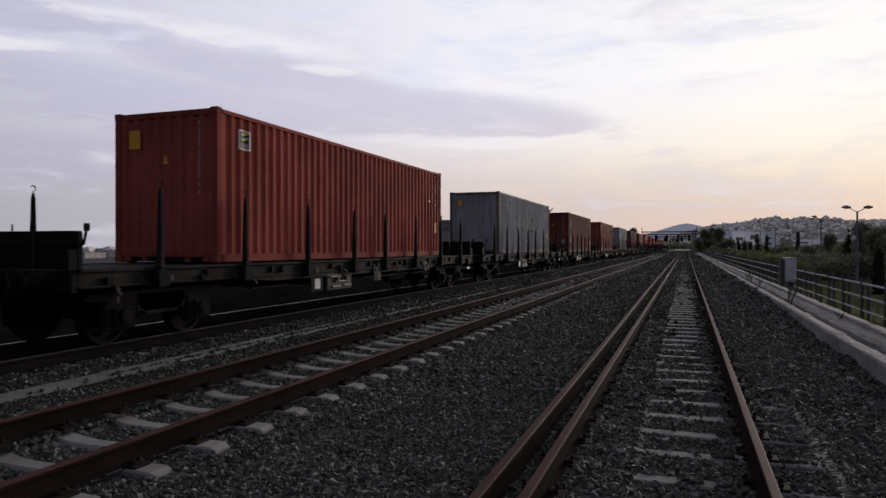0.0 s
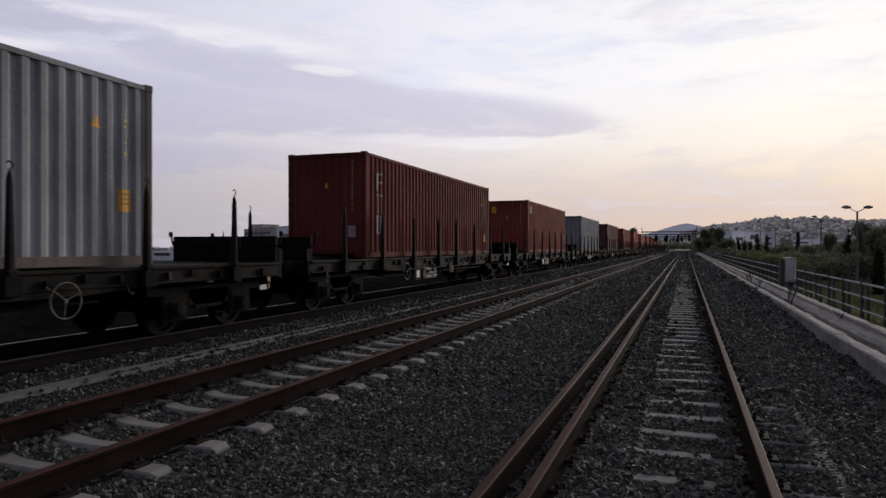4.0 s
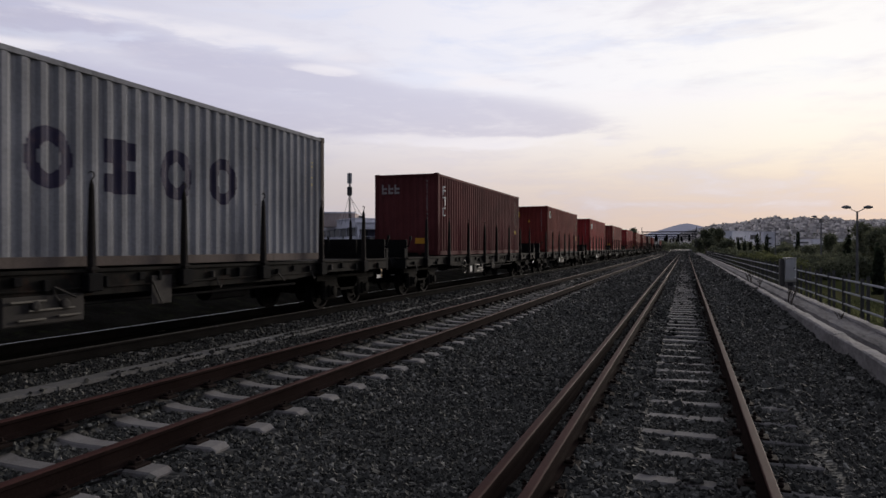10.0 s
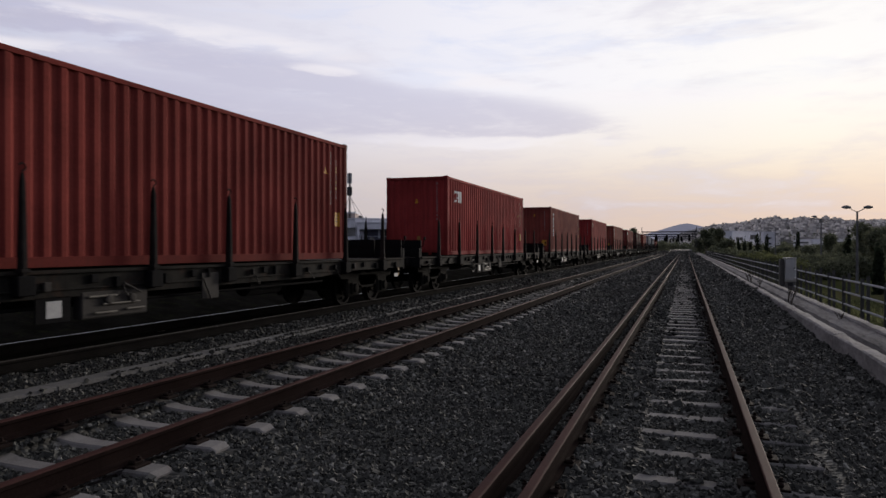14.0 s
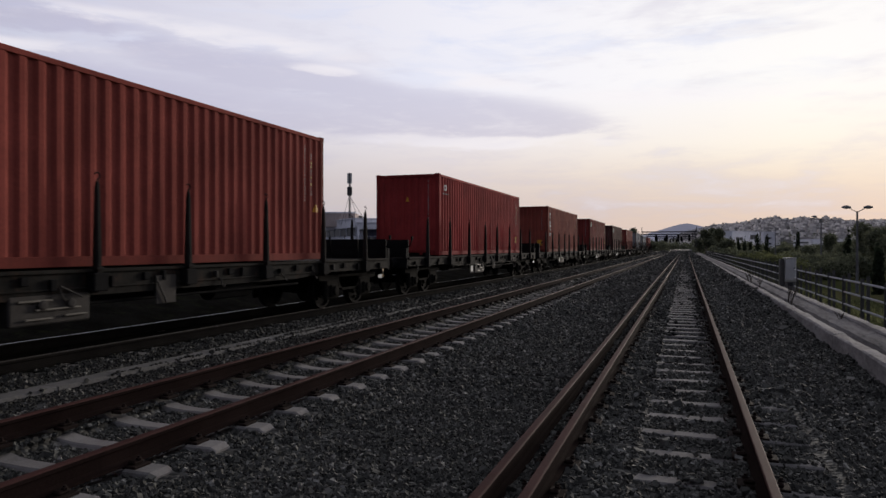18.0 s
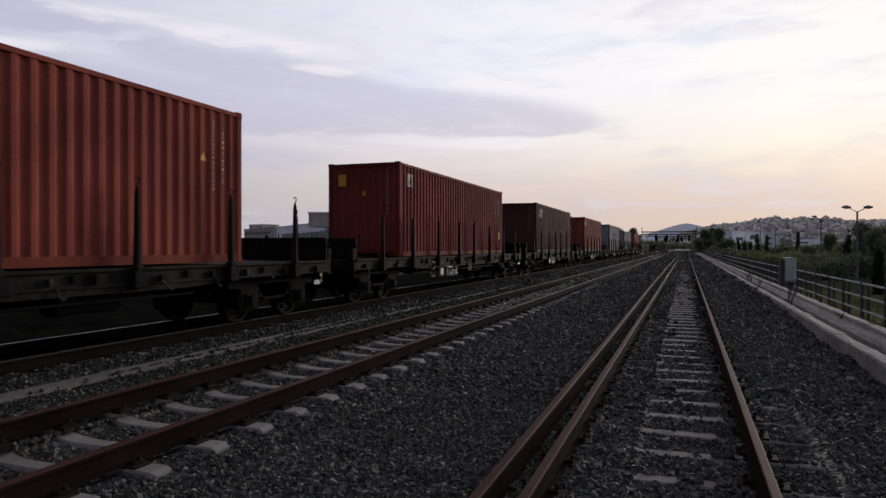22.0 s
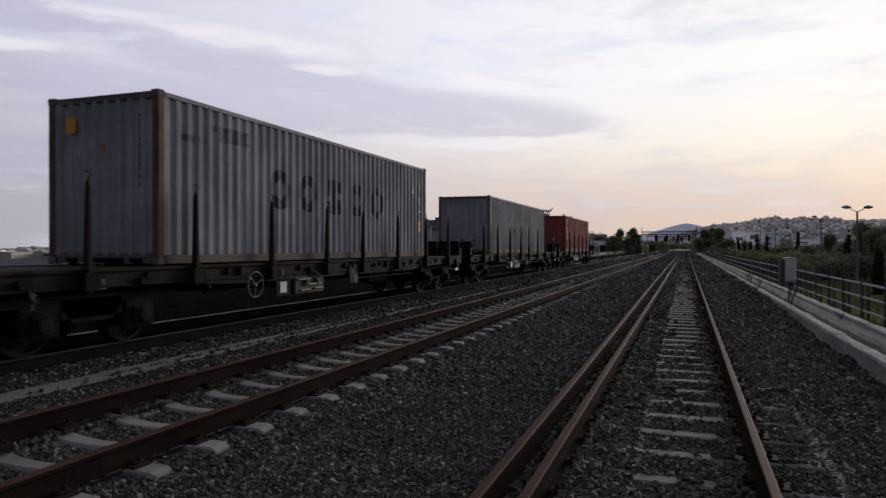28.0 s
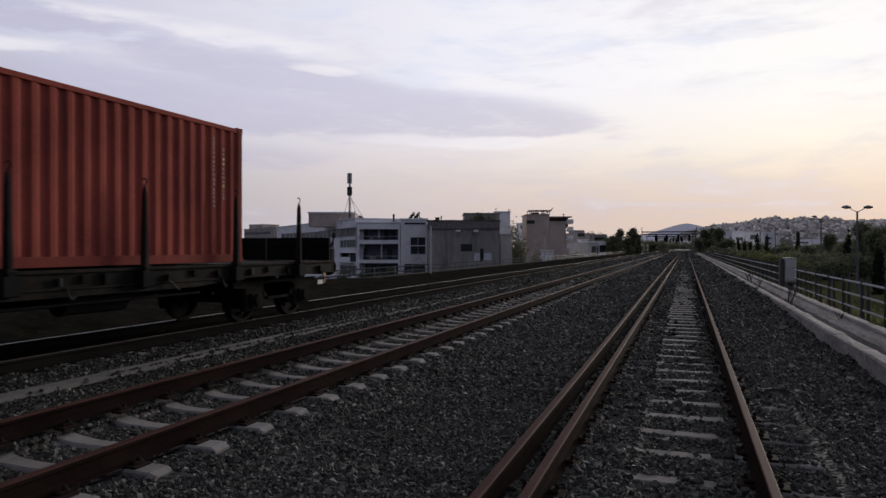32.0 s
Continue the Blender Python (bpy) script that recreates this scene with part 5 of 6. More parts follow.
# ---- beside the railway ----
def lamp_post(x, y, base, top, arms, label):
    p = thing("street_lamp", label, "street lamp", at=pose(x, y, 0))
    part("pole", Shape().tube((0, 0, base), (0, 0, base + 1.2), 0.15, n=12).tube((0, 0, base + 1.2), (0, 0, top), 0.12, 0.08, 12), M_DULLTUBE, p)
    a = radians(-19.7)
    ux, uy = math.cos(-a), math.sin(-a)
    for s in arms:
        arm = part("arm", Shape().tube((0, 0, top - 0.1), (s * 0.75 * ux, s * 0.75 * uy, top + 0.3), 0.035, n=8), M_POST, p)
        hd = Shape()
        for r0, z0, r1, z1 in ((0.1, 0.16, 0.36, 0.06), (0.36, 0.06, 0.38, -0.06), (0.38, -0.06, 0.1, -0.16)):
            n = 14
            vs = [(s * 1.0 * ux + q * math.cos(t) * ux * 1.15 - q * 0.5 * math.sin(t) * uy, s * 1.0 * uy + q * math.cos(t) * uy * 1.15 + q * 0.5 * math.sin(t) * ux, top + 0.38 + z) for q, z in ((r0, z0), (r1, z1)) for t in (2 * math.pi * i / n for i in range(n))]
            hd.add(vs, [(i, (i + 1) % n, n + (i + 1) % n, n + i) for i in range(n)])
        part("lamp_head", hd, M_LAMPGLASS, arm, "grey flat oval lamp head")
    return p


lamp_post(14.76, 71.13, -3.0, 4.87, (-1, 1), "tall dark street lamp with two oval heads")
lamp_post(18.79, 112.93, -3.6, 5.73, (-1,), "tall dark street lamp with one arm")
lamp_post(21.14, 188.12, -3.6, 6.66, (-1,), "slim distant street lamp with one arm")

box = thing("relay_cabinet", "pale grey metal trackside cabinet on a dark pedestal by the railing", "electrical cabinet", at=pose(4.72, 37.2, 0, 0, 0, 4))
part("body", Shape().box(-0.14, 0.36, -0.22, 0.22, -0.12, 1.02, 0.03), M_CABINET, box)
part("roof_lid", Shape().box(-0.17, 0.385, -0.26, 0.26, 1.02, 1.07, 0.02), M_CABINET, box)
door = part("door", Shape().box(-0.1, 0.32, -0.245, -0.22, -0.04, 0.97, 0.008), M_CABINET, box)
part("handle", Shape().box(0.24, 0.28, -0.27, -0.245, 0.45, 0.6, 0.006), M_POST, door)
part("side_duct", Shape().box(-0.36, -0.175, -0.2, 0.2, -0.72, 1.0, 0.02), M_POST, box, "dark steel cable duct")
part("pedestal", Shape().box(-0.14, 0.34, -0.16, 0.16, -0.72, -0.12, 0.02), M_STAINED, box, "grey concrete pedestal")
part("cable_gland", Shape().box(-0.02, 0.22, -0.2, -0.162, -0.32, -0.14, 0.01), M_ROOFGEAR, box)

for x, y, lo, hi in ((-14.6, 38.6, -0.2, 2.9), (-14.6, 74.0, -0.2, 2.7), (-14.6, 120.0, -0.2, 2.7)):
    mast = thing("marker_pole", "slim galvanised pole beside the railing", "pole", at=pose(x, y, 0))
    part("pole", Shape().tube((0, 0, lo - 0.2), (0, 0, hi), 0.05, n=8), M_GALV, mast)
    part("cap", Shape().tube((0, 0, hi), (0, 0, hi + 0.06), 0.06, 0.03, 8), M_POST, mast)


def gantry(y, x0, x1, z, label):
    g = thing("signal_gantry", label, "signal gantry", at=pose(0, y, 0))
    for x in (x0, x1):
        lg = Shape()
        for a in (-0.2, 0.2):
            lg.box(x + a - 0.04, x + a + 0.04, -0.15, 0.15, -0.4, z + 0.7)
        for i in range(8):
            u = i * (z + 0.4) / 8
            lg.tube((x - 0.2, 0, u), (x + 0.2, 0, u + (z + 0.4) / 8), 0.03, n=5)
        part("leg", lg, M_ROOFGEAR, g)
        part("mast_top", Shape().tube((x, 0, z + 0.7), (x, 0, z + 2.0), 0.1, n=6), M_ROOFGEAR, g)
    bm = Shape()
    for h in (z, z + 0.7):
        for b in (-0.35, 0.35):
            bm.box(x0 - 0.2, x1 + 0.2, b - 0.06, b + 0.06, h - 0.13, h + 0.13)
    n = 18
    for i in range(n):
        u, v = x0 + (x1 - x0) * i / n, x0 + (x1 - x0) * (i + 1) / n
        for b in (-0.35, 0.35):
            bm.tube((u, b, z if i % 2 else z + 0.7), (v, b, z + 0.7 if i % 2 else z), 0.035, n=5)
    bm.box(x0, x1, -0.4, 0.4, z + 0.02, z + 0.08)
    part("beam", bm, M_ROOFGEAR, g)
    for x in (x0 + 3.6, x0 + 6.4, x0 + 9.2, x0 + 12.0):
        if x < x1 - 0.5:
            sg = part("signal", Shape().box(x - 0.3, x + 0.3, -0.5, -0.3, z - 1.9, z - 0.2, 0.03).box(x - 0.05, x + 0.05, -0.3, -0.2, z - 1.9, z + 0.1), M_WAGON_DARK, g, "black signal head")
            for j in range(3):
                part("visor", Shape().tube((x, -0.5, z - 0.5 - j * 0.5), (x, -0.75, z - 0.5 - j * 0.5), 0.14, n=10, cap=False), M_WAGON_DARK, sg)
    return g


gantry(190.0, -11.1, 2.6, 5.0, "dark lattice signal gantry across the tracks")
gantry(262.0, -13.5, 3.0, 5.6, "distant dark lattice gantry across the tracks")
gantry(350.0, -13.5, 3.2, 5.8, "distant dark lattice gantry across the tracks")


# ---- buildings ----
def pierced(length, z0, z1, thick, holes):
    """A wall along x with rectangular openings right through it."""
    xs = sorted({0.0, length, *[v for hl in holes for v in hl[:2]]})
    zs = sorted({z0, z1, *[v for hl in holes for v in hl[2:4]]})
    nx, nz = len(xs), len(zs)

    def solid(i, j):
        if not (0 <= i < nx - 1 and 0 <= j < nz - 1):
            return False
        x, z = (xs[i] + xs[i + 1]) / 2, (zs[j] + zs[j + 1]) / 2
        return not any(hl[0] <= x <= hl[1] and hl[2] <= z <= hl[3] for hl in holes)

    at = lambda i, j, k: (k * nz + j) * nx + i
    fs = []
    for i in range(nx - 1):
        for j in range(nz - 1):
            if not solid(i, j):
                continue
            for k in (0, 1):
                fs.append((at(i, j, k), at(i + 1, j, k), at(i + 1, j + 1, k), at(i, j + 1, k)))
            for di, dj, a, b in ((-1, 0, (i, j), (i, j + 1)), (1, 0, (i + 1, j), (i + 1, j + 1)), (0, -1, (i, j), (i + 1, j)), (0, 1, (i, j + 1), (i + 1, j + 1))):
                if not solid(i + di, j + dj):
                    fs.append((at(*a, 0), at(*b, 0), at(*b, 1), at(*a, 1)))
    return Shape().add([(x, k * thick, z) for k in (0, 1) for z in zs for x in xs], fs)


def block(name, label, material, p0, p1, top, depth, holes):
    """A flat-roofed building whose front runs from p0 to p1."""
    base = -5.2
    length = math.hypot(p1[0] - p0[0], p1[1] - p0[1])
    turn = math.degrees(math.atan2(p1[1] - p0[1], p1[0] - p0[0]))
    b = thing(name, label, "building", at=pose(p0[0], p0[1], 0, 0, 0, turn))
    part("front_wall", pierced(length, base, top, 0.3, holes), material, b)
    part("side_wall", Shape().box(0.0, 0.3, 0.302, depth, base, top), material, b)
    part("side_wall", Shape().box(length - 0.3, length, 0.302, depth, base, top), material, b)
    part("back_wall", Shape().box(0.302, length - 0.302, depth - 0.3, depth, base, top), material, b)
    part("roof", Shape().box(-0.15, length + 0.15, -0.15, depth + 0.15, top + 0.002, top + 0.22, 0.03), material, b)
    for u0, u1, z0, z1, kind in holes:
        if kind == "l":
            bay = part("balcony", Shape().box(u0 + 0.02, u1 - 0.02, -0.9, 0.0, z0 - 0.15, z0 + 0.02).box(u0 + 0.02, u1 - 0.02, -0.98, -0.86, z0 - 0.15, z0 + 0.85, 0.02), M_PLASTER, b, "balcony with a solid white parapet")
            part("recess", Shape().box(u0 - 0.1, u1 + 0.1, 1.5, 1.6, z0 - 0.1, z1 + 0.1), M_RECESS, bay)
            n = max(1, int((u1 - u0) / 2.2))
            for i in range(n):
                a = u0 + (u1 - u0) * (i + 0.2) / n
                part("balcony_door", Shape().box(a, a + 1.0, 1.44, 1.5, z0, z0 + 2.1), M_GLASS if i % 2 else M_FRAME, bay)
        elif kind == "r":
            bay = part("loggia", Shape().box(u0 - 0.1, u1 + 0.1, 1.8, 1.9, z0 - 0.2, z1 + 0.2).box(u0 - 0.1, u1 + 0.1, 0.31, 1.79, z0 - 0.2, z0 - 0.05), M_RECESS, b, "deep shaded balcony bay")
            rq = random.Random(int(u0 * 100 + z0 * 10))
            part("balustrade", Shape().tube((u0, 0.12, z0 + 0.62), (u1, 0.12, z0 + 0.62), 0.03, n=6), M_FRAME, bay)
            a = u0 + 0.3
            while a < u1 - 1.0:
                w, kind2 = rq.uniform(0.5, 1.1), rq.choice((0, 0, 1, 2))
                if kind2 == 0:
                    part("balcony_door", Shape().box(a, a + w, 1.72, 1.79, z0, min(z1 - 0.2, z0 + 2.0)), M_GLASS, bay)
                elif kind2 == 1:
                    part("curtain", Shape().box(a, a + 0.28, 1.5, 1.56, z0 + 0.3, z1 - 0.1), M_FRAME, bay, "hanging pale cloth")
                else:
                    part("planter", Shape().box(a, a + w, 0.35, 0.6, z0, z0 + rq.uniform(0.4, 0.8), 0.04), M_BARE, bay)
                a += w + rq.uniform(0.2, 0.7)
        elif kind == "h":
            part("window", Shape().box(u0, u1, 0.2, 0.26, z0, z1), M_GLASS, b, "dark unglazed opening")
        elif kind == "d":
            part("garage_door", Shape().box(u0, u1, 0.1, 0.16, z0, z1), M_FRAME, b, "pale metal door")
        else:
            w = part("window", Shape().box(u0, u1, 0.16, 0.2, z0, z1), M_GLASS, b, "dark window")
            bars = Shape()
            t = 0.045
            bars.box(u0, u1, 0.08, 0.15, z0, z0 + t).box(u0, u1, 0.08, 0.15, z1 - t, z1).box(u0, u0 + t, 0.08, 0.15, z0 + t, z1 - t).box(u1 - t, u1, 0.08, 0.15, z0 + t, z1 - t)
            n = 2 if kind == "x" else max(1, int((u1 - u0) / (1.6 if u1 - u0 < 3.5 else 3.0)))
            for i in range(1, n):
                a = u0 + (u1 - u0) * i / n
                bars.box(a - 0.035, a + 0.035, 0.08, 0.15, z0 + t, z1 - t)
            if kind == "x":
                bars.box(u0 + t, u1 - t, -0.1, 0.07, (z0 + z1) / 2 - 0.1, (z0 + z1) / 2 + 0.1)
            part("window_frame", bars, M_FRAME, w)
            part("sill", Shape().box(u0 - 0.08, u1 + 0.08, -0.1, 0.0, z0 - 0.08, z0), M_FRAME, w)
    return b


block("apartment_building", "white low building with long window bands and a roof slab", M_PLASTER, (-95.34, 144.32), (-53.27, 104.14), 6.41, 12, [(4.99, 19.57, 3.56, 4.82, 'w'), (19.57, 36.24, 3.48, 4.72, 'w'), (36.24, 46.32, 3.46, 4.82, 'w'), (46.32, 53.36, 3.47, 4.98, 'w'), (53.36, 58.29, 3.49, 5.03, 'w'), (24.54, 46.32, 1.35, 2.61, 'w'), (49.92, 53.36, 1.56, 2.87, 'w'), (53.36, 58.29, 1.56, 2.91, 'w'), (24.54, 46.32, -1.07, 0.3, 'w'), (49.92, 58.29, -0.94, 0.6, 'l'), (49.92, 58.29, -3.25, -1.61, 'w'), (4.99, 24.54, 1.2, 2.54, 'w')])
block("apartment_building", "white three-storey block with deep balconies", M_PLASTER, (-52.45, 103.37), (-45.6, 105.82), 5.68, 11, [(0.4, 6.95, 2.82, 4.66, 'r'), (0.4, 6.95, -0.53, 2.15, 'r'), (0.4, 6.95, -3.5, -1.1, 'r')])
block("apartment_building", "white narrow house with a cross-barred window", M_PLASTER, (-44.32, 103.1), (-40.19, 104.57), 6.14, 11, [(0.57, 4.11, 5.31, 5.68, 'w'), (1.61, 4.11, 0.44, 3.25, 'x'), (0.57, 4.11, -2.65, -1.15, 'w')])
block("workshop_building", "bare stained concrete workshop with blank wall", M_BARE, (-36.52, 95.26), (-26.36, 98.9), 5.39, 14, [(4.94, 6.7, 0.97, 2.07, 'h'), (6.98, 7.85, -0.5, 0.8, 'd'), (7.87, 8.38, -0.56, 1.39, 'h'), (8.4, 9.66, -0.55, 0.8, 'd')])
block("apartment_building", "bare concrete upper storey behind a workshop", M_BARE, (-38.08, 118.07), (-32.05, 120.23), 7.66, 9, [])
block("apartment_building", "white tall house behind a workshop", M_PLASTER, (-36.53, 133.5), (-33.61, 134.54), 8.69, 10, [])
block("apartment_building", "white house with a loggia behind dark shrubs", M_PLASTER, (-38.76, 161.37), (-35.33, 157.29), 7.25, 9, [(1.91, 5.37, 5.04, 6.91, 'l')])
block("apartment_building", "tall beige apartment block with a blank plaster gable", M_BEIGE, (-30.91, 137.63), (-26.52, 139.2), 8.21, 8, [(0.01, 1.69, 6.45, 7.14, 'h')])
block("apartment_building", "beige apartment wing under a roof terrace", M_BEIGE, (-26.55, 139.51), (-23.39, 140.64), 6.7, 8, [])
block("garden_shed", "small white shed below a beige apartment block", M_PLASTER, (-25.75, 126.73), (-23.44, 127.56), 0.82, 3, [])
block("annex", "grey-white low annex wall beside a workshop", M_CABINET, (-28.77, 108.66), (-27.01, 109.29), 3.62, 4, [])
block("apartment_building", "tan house with shuttered windows", M_TAN, (-28.51, 186.28), (-26.19, 187.11), 6.03, 9, [(0.85, 2.72, 4.49, 5.42, 'h'), (0.85, 2.72, 2.79, 3.72, 'h')])
block("apartment_building", "blue-white small house by the far railing", M_PLASTER, (-24.89, 173.77), (-23.27, 174.35), 3.42, 5, [])
block("apartment_building", "grey-white low house with dark doorways", M_CABINET, (-22.19, 166.24), (-20.51, 168.97), 2.52, 6, [(1.25, 1.58, -0.08, 1.97, 'h'), (1.58, 4.22, -0.1, 1.84, 'h')])
block("apartment_building", "white low house with blue-grey shutters", M_PLASTER, (-20.93, 173.06), (-19.22, 175.8), 2.84, 6, [(0.91, 3.65, 0.26, 2.13, 'h')])
block("apartment_building", "weathered tan row house under a flat roof", M_TAN, (-30.44, 217.46), (-27.62, 221.65), 5.88, 9, [(3.68, 4.1, 4.26, 5.16, 'h')])
block("apartment_building", "bare concrete house under a flat roof", M_BARE, (-27.87, 223.69), (-24.29, 227.09), 5.61, 9, [(-0.79, 1.93, 3.94, 4.86, 'h'), (1.93, 4.69, 3.96, 4.89, 'h')])
block("apartment_building", "distant apartment block with roof clutter", M_TAN, (-183.9, 252.83), (-154.5, 231.48), 9.38, 12, [(0.78, 13.77, 6.83, 8.27, 'w'), (13.77, 20.95, 6.74, 8.15, 'w'), (20.95, 32.42, 6.76, 8.12, 'w')])
block("apartment_building", "distant tan apartment block", M_TAN, (-193.9, 270.49), (-184.69, 268.47), 12.13, 10, [])
block("warehouse", "long pale grey warehouse far behind the railway", M_PLASTER, (-249.4, 261.25), (-184.37, 252.66), -0.55, 20, [(8.9, 19.63, -2.44, -1.11, 'w'), (30.52, 40.64, -2.35, -1.05, 'w')])
block("apartment_building", "distant low house by the railway", M_TAN, (-343.82, 280.57), (-308.65, 282.53), -1.58, 15, [(5.99, 13.74, -3.46, -2.21, 'w'), (17.27, 28.31, -3.41, -2.17, 'w')])
block("apartment_building", "distant low house by the railway", M_BEIGE, (-343.77, 323.07), (-321.12, 320.56), -0.54, 15, [(4.46, 9.22, -2.99, -1.6, 'w')])
block("apartment_building", "distant low house by the railway", M_TAN, (-387.85, 243.58), (-337.02, 261.76), -1.16, 15, [(11.82, 22.98, -2.94, -1.75, 'w'), (36.72, 45.36, -2.95, -1.75, 'w')])
block("school_building", "long white building with square windows among cypresses", M_PLASTER, (16.96, 284.33), (28.46, 305.44), 7.85, 4, [(3.08, 9.44, 4.23, 5.58, 'w'), (15.51, 22.3, 4.77, 6.61, 'w')])
block("white_building", "white building with a grey band among trees", M_PLASTER, (27.7, 280.74), (31.9, 282.25), 7.29, 2.5, [(0.41, 2.93, 4.72, 5.36, 'w'), (0.41, 2.93, 2.61, 3.24, 'w')])
block("white_building", "flat white shed roof among trees", M_PLASTER, (47.65, 335.68), (50.61, 326.11), 4.99, 5, [(-6.36, 7.49, 3.26, 3.99, 'w')])
block("white_building", "long white roofed house among trees", M_PLASTER, (44.06, 238.8), (46.39, 234.33), 3.98, 4, [(-0.11, 3.2, 2.59, 3.28, 'w')])

# penthouse, mast and roof clutter
def on_roof(name, label, category, x, y):
    return thing(name, label, category, at=pose(x, y, 0, 0, 0, 19.7))


ph = on_roof("roof_penthouse", "pale rendered plant room on a flat roof", "building", -62.4, 113.62)
part("wall", Shape().box(-4.3, 4.3, -3, 3, 5.4, 7.85), M_BEIGE, ph)
part("roof", Shape().box(-4.45, 4.45, -3.15, 3.15, 7.85 + 0.002, 7.96 + 0.15), M_PLASTER, ph)

mast = on_roof("antenna_mast", "dark lattice phone mast with panel aerials on a roof", "antenna", -55.49, 106.53)
zb, zt = 5.73, 14.65
lat = Shape()
legs = [(0.22 * math.cos(a), 0.22 * math.sin(a)) for a in (0.5, 2.6, 4.7)]
for x, y in legs:
    lat.tube((x, y, zb), (x * 0.6, y * 0.6, zt), 0.05, n=6)
steps = 14
for i in range(steps):
    u, v = zb + (zt - zb) * i / steps, zb + (zt - zb) * (i + 1) / steps
    for j in range(3):
        (a, b), (c, d) = legs[j], legs[(j + 1) % 3]
        lat.tube((a * 0.85, b * 0.85, u), (c * 0.85, d * 0.85, v), 0.025, n=5)
part("lattice", lat, M_ROOFGEAR, mast)
for i, (x, y) in enumerate(((-0.26, -0.16), (0.26, -0.16), (0.0, 0.3))):
    part("panel_aerial", Shape().box(x - 0.15, x + 0.15, y - 0.08, y + 0.08, zt - 1.9, zt - 0.1, 0.03), M_CABINET, mast, "pale panel aerial")
    part("panel_aerial", Shape().box(x - 0.17, x + 0.17, y - 0.08, y + 0.08, zt - 4.0, zt - 2.5, 0.03), M_ROOFGEAR, mast)
for x, y in ((3.2, 0.0), (-1.6, 0.6), (1.8, -0.5)):
    part("guy_brace", Shape().tube((0, 0, zt - 3.2 - abs(x) * 0.3), (x, y, zb - 0.2), 0.035, n=5), M_ROOFGEAR, mast)
for d in (-0.7, 0.9):
    part("spike", Shape().tube((d, 0, zb), (d, 0, zb + 2.2), 0.03, n=5), M_ROOFGEAR, mast)

for px, py in ((-45.03, 109.21), (-44.2, 109.51)):
    h = on_roof("solar_water_heater", "dark tilted solar water heater on a roof", "solar heater", px, py)
    z = 6.09
    face = ((-0.75, z), (-0.2, z), (0.75, z + 1.35), (0.2, z + 1.35))
    part("panel", Shape().add([(x, y, v) for y in (-0.5, 0.5) for x, v in face], [(0, 1, 2, 3), (7, 6, 5, 4), (0, 4, 5, 1), (1, 5, 6, 2), (2, 6, 7, 3), (3, 7, 4, 0)]), M_ROOFGEAR, h)
    part("tank", Shape().tube((0.55, -0.6, z + 1.42), (0.55, 0.6, z + 1.42), 0.22, n=12), M_GALV, h)
    part("frame", Shape().tube((0.6, 0.3, z - 0.2), (0.6, 0.3, z + 1.2), 0.05, n=5).tube((0.6, -0.3, z - 0.2), (0.6, -0.3, z + 1.2), 0.05, n=5), M_ROOFGEAR, h)
tube = on_roof("roof_flue", "short dark chimney flue on a roof", "chimney", -47.81, 108.22)
part("pipe", Shape().tube((0, 0, 5.99), (0, 0, 7.17), 0.17, n=8), M_ROOFGEAR, tube)
part("cowl", Shape().tube((0, 0, 7.17), (0, 0, 7.36), 0.24, 0.1, 8), M_ROOFGEAR, tube)
tank = on_roof("roof_tank", "dark roof water tank", "water tank", -53.27, 106.27)
part("tank", Shape().box(-0.35, 0.35, -0.3, 0.3, 6.09, 6.97, 0.04), M_ROOFGEAR, tank)
part("lid", Shape().box(-0.38, 0.38, -0.33, 0.33, 6.97, 7.07), M_ROOFGEAR, tank)
crane = on_roof("roof_awning_frame", "dark slanting metal frame on a workshop roof", "metal frame", -40.54, 104.45)
part("strut", Shape().tube((-1.2, 0, 6.6), (0.8, 0, 5.95), 0.06, n=6), M_ROOFGEAR, crane)
part("strut", Shape().tube((-1.2, 0, 6.6), (-1.4, 0.4, 5.67), 0.05, n=6), M_ROOFGEAR, crane)
for x, y, w, z0, z1 in ((-38.61, 105.14, 0.35, 5.86, 6.42), (-38.0, 105.36, 0.08, 5.86, 6.7)):
    gear = on_roof("roof_ventilator", "small dark ventilator on a roof", "ventilator", x, y)
    part("body", Shape().box(-w, w, -w, w, z0, z1, 0.02), M_ROOFGEAR, gear)
    part("cap", Shape().box(-w - 0.05, w + 0.05, -w - 0.05, w + 0.05, z1, z1 + 0.08), M_ROOFGEAR, gear)
for x, y in ((-32.04, 96.34), (-29.58, 97.22)):
    lampw = on_roof("wall_floodlight", "pale floodlight on a workshop wall", "floodlight", x, y)
    part("housing", Shape().box(-0.36, 0.36, -0.6, 0.0, 3.86, 4.19, 0.06), M_PLASTER, lampw)
    part("bracket", Shape().box(-0.04, 0.04, 0.1, 1.2, 3.98, 4.06), M_ROOFGEAR, lampw)

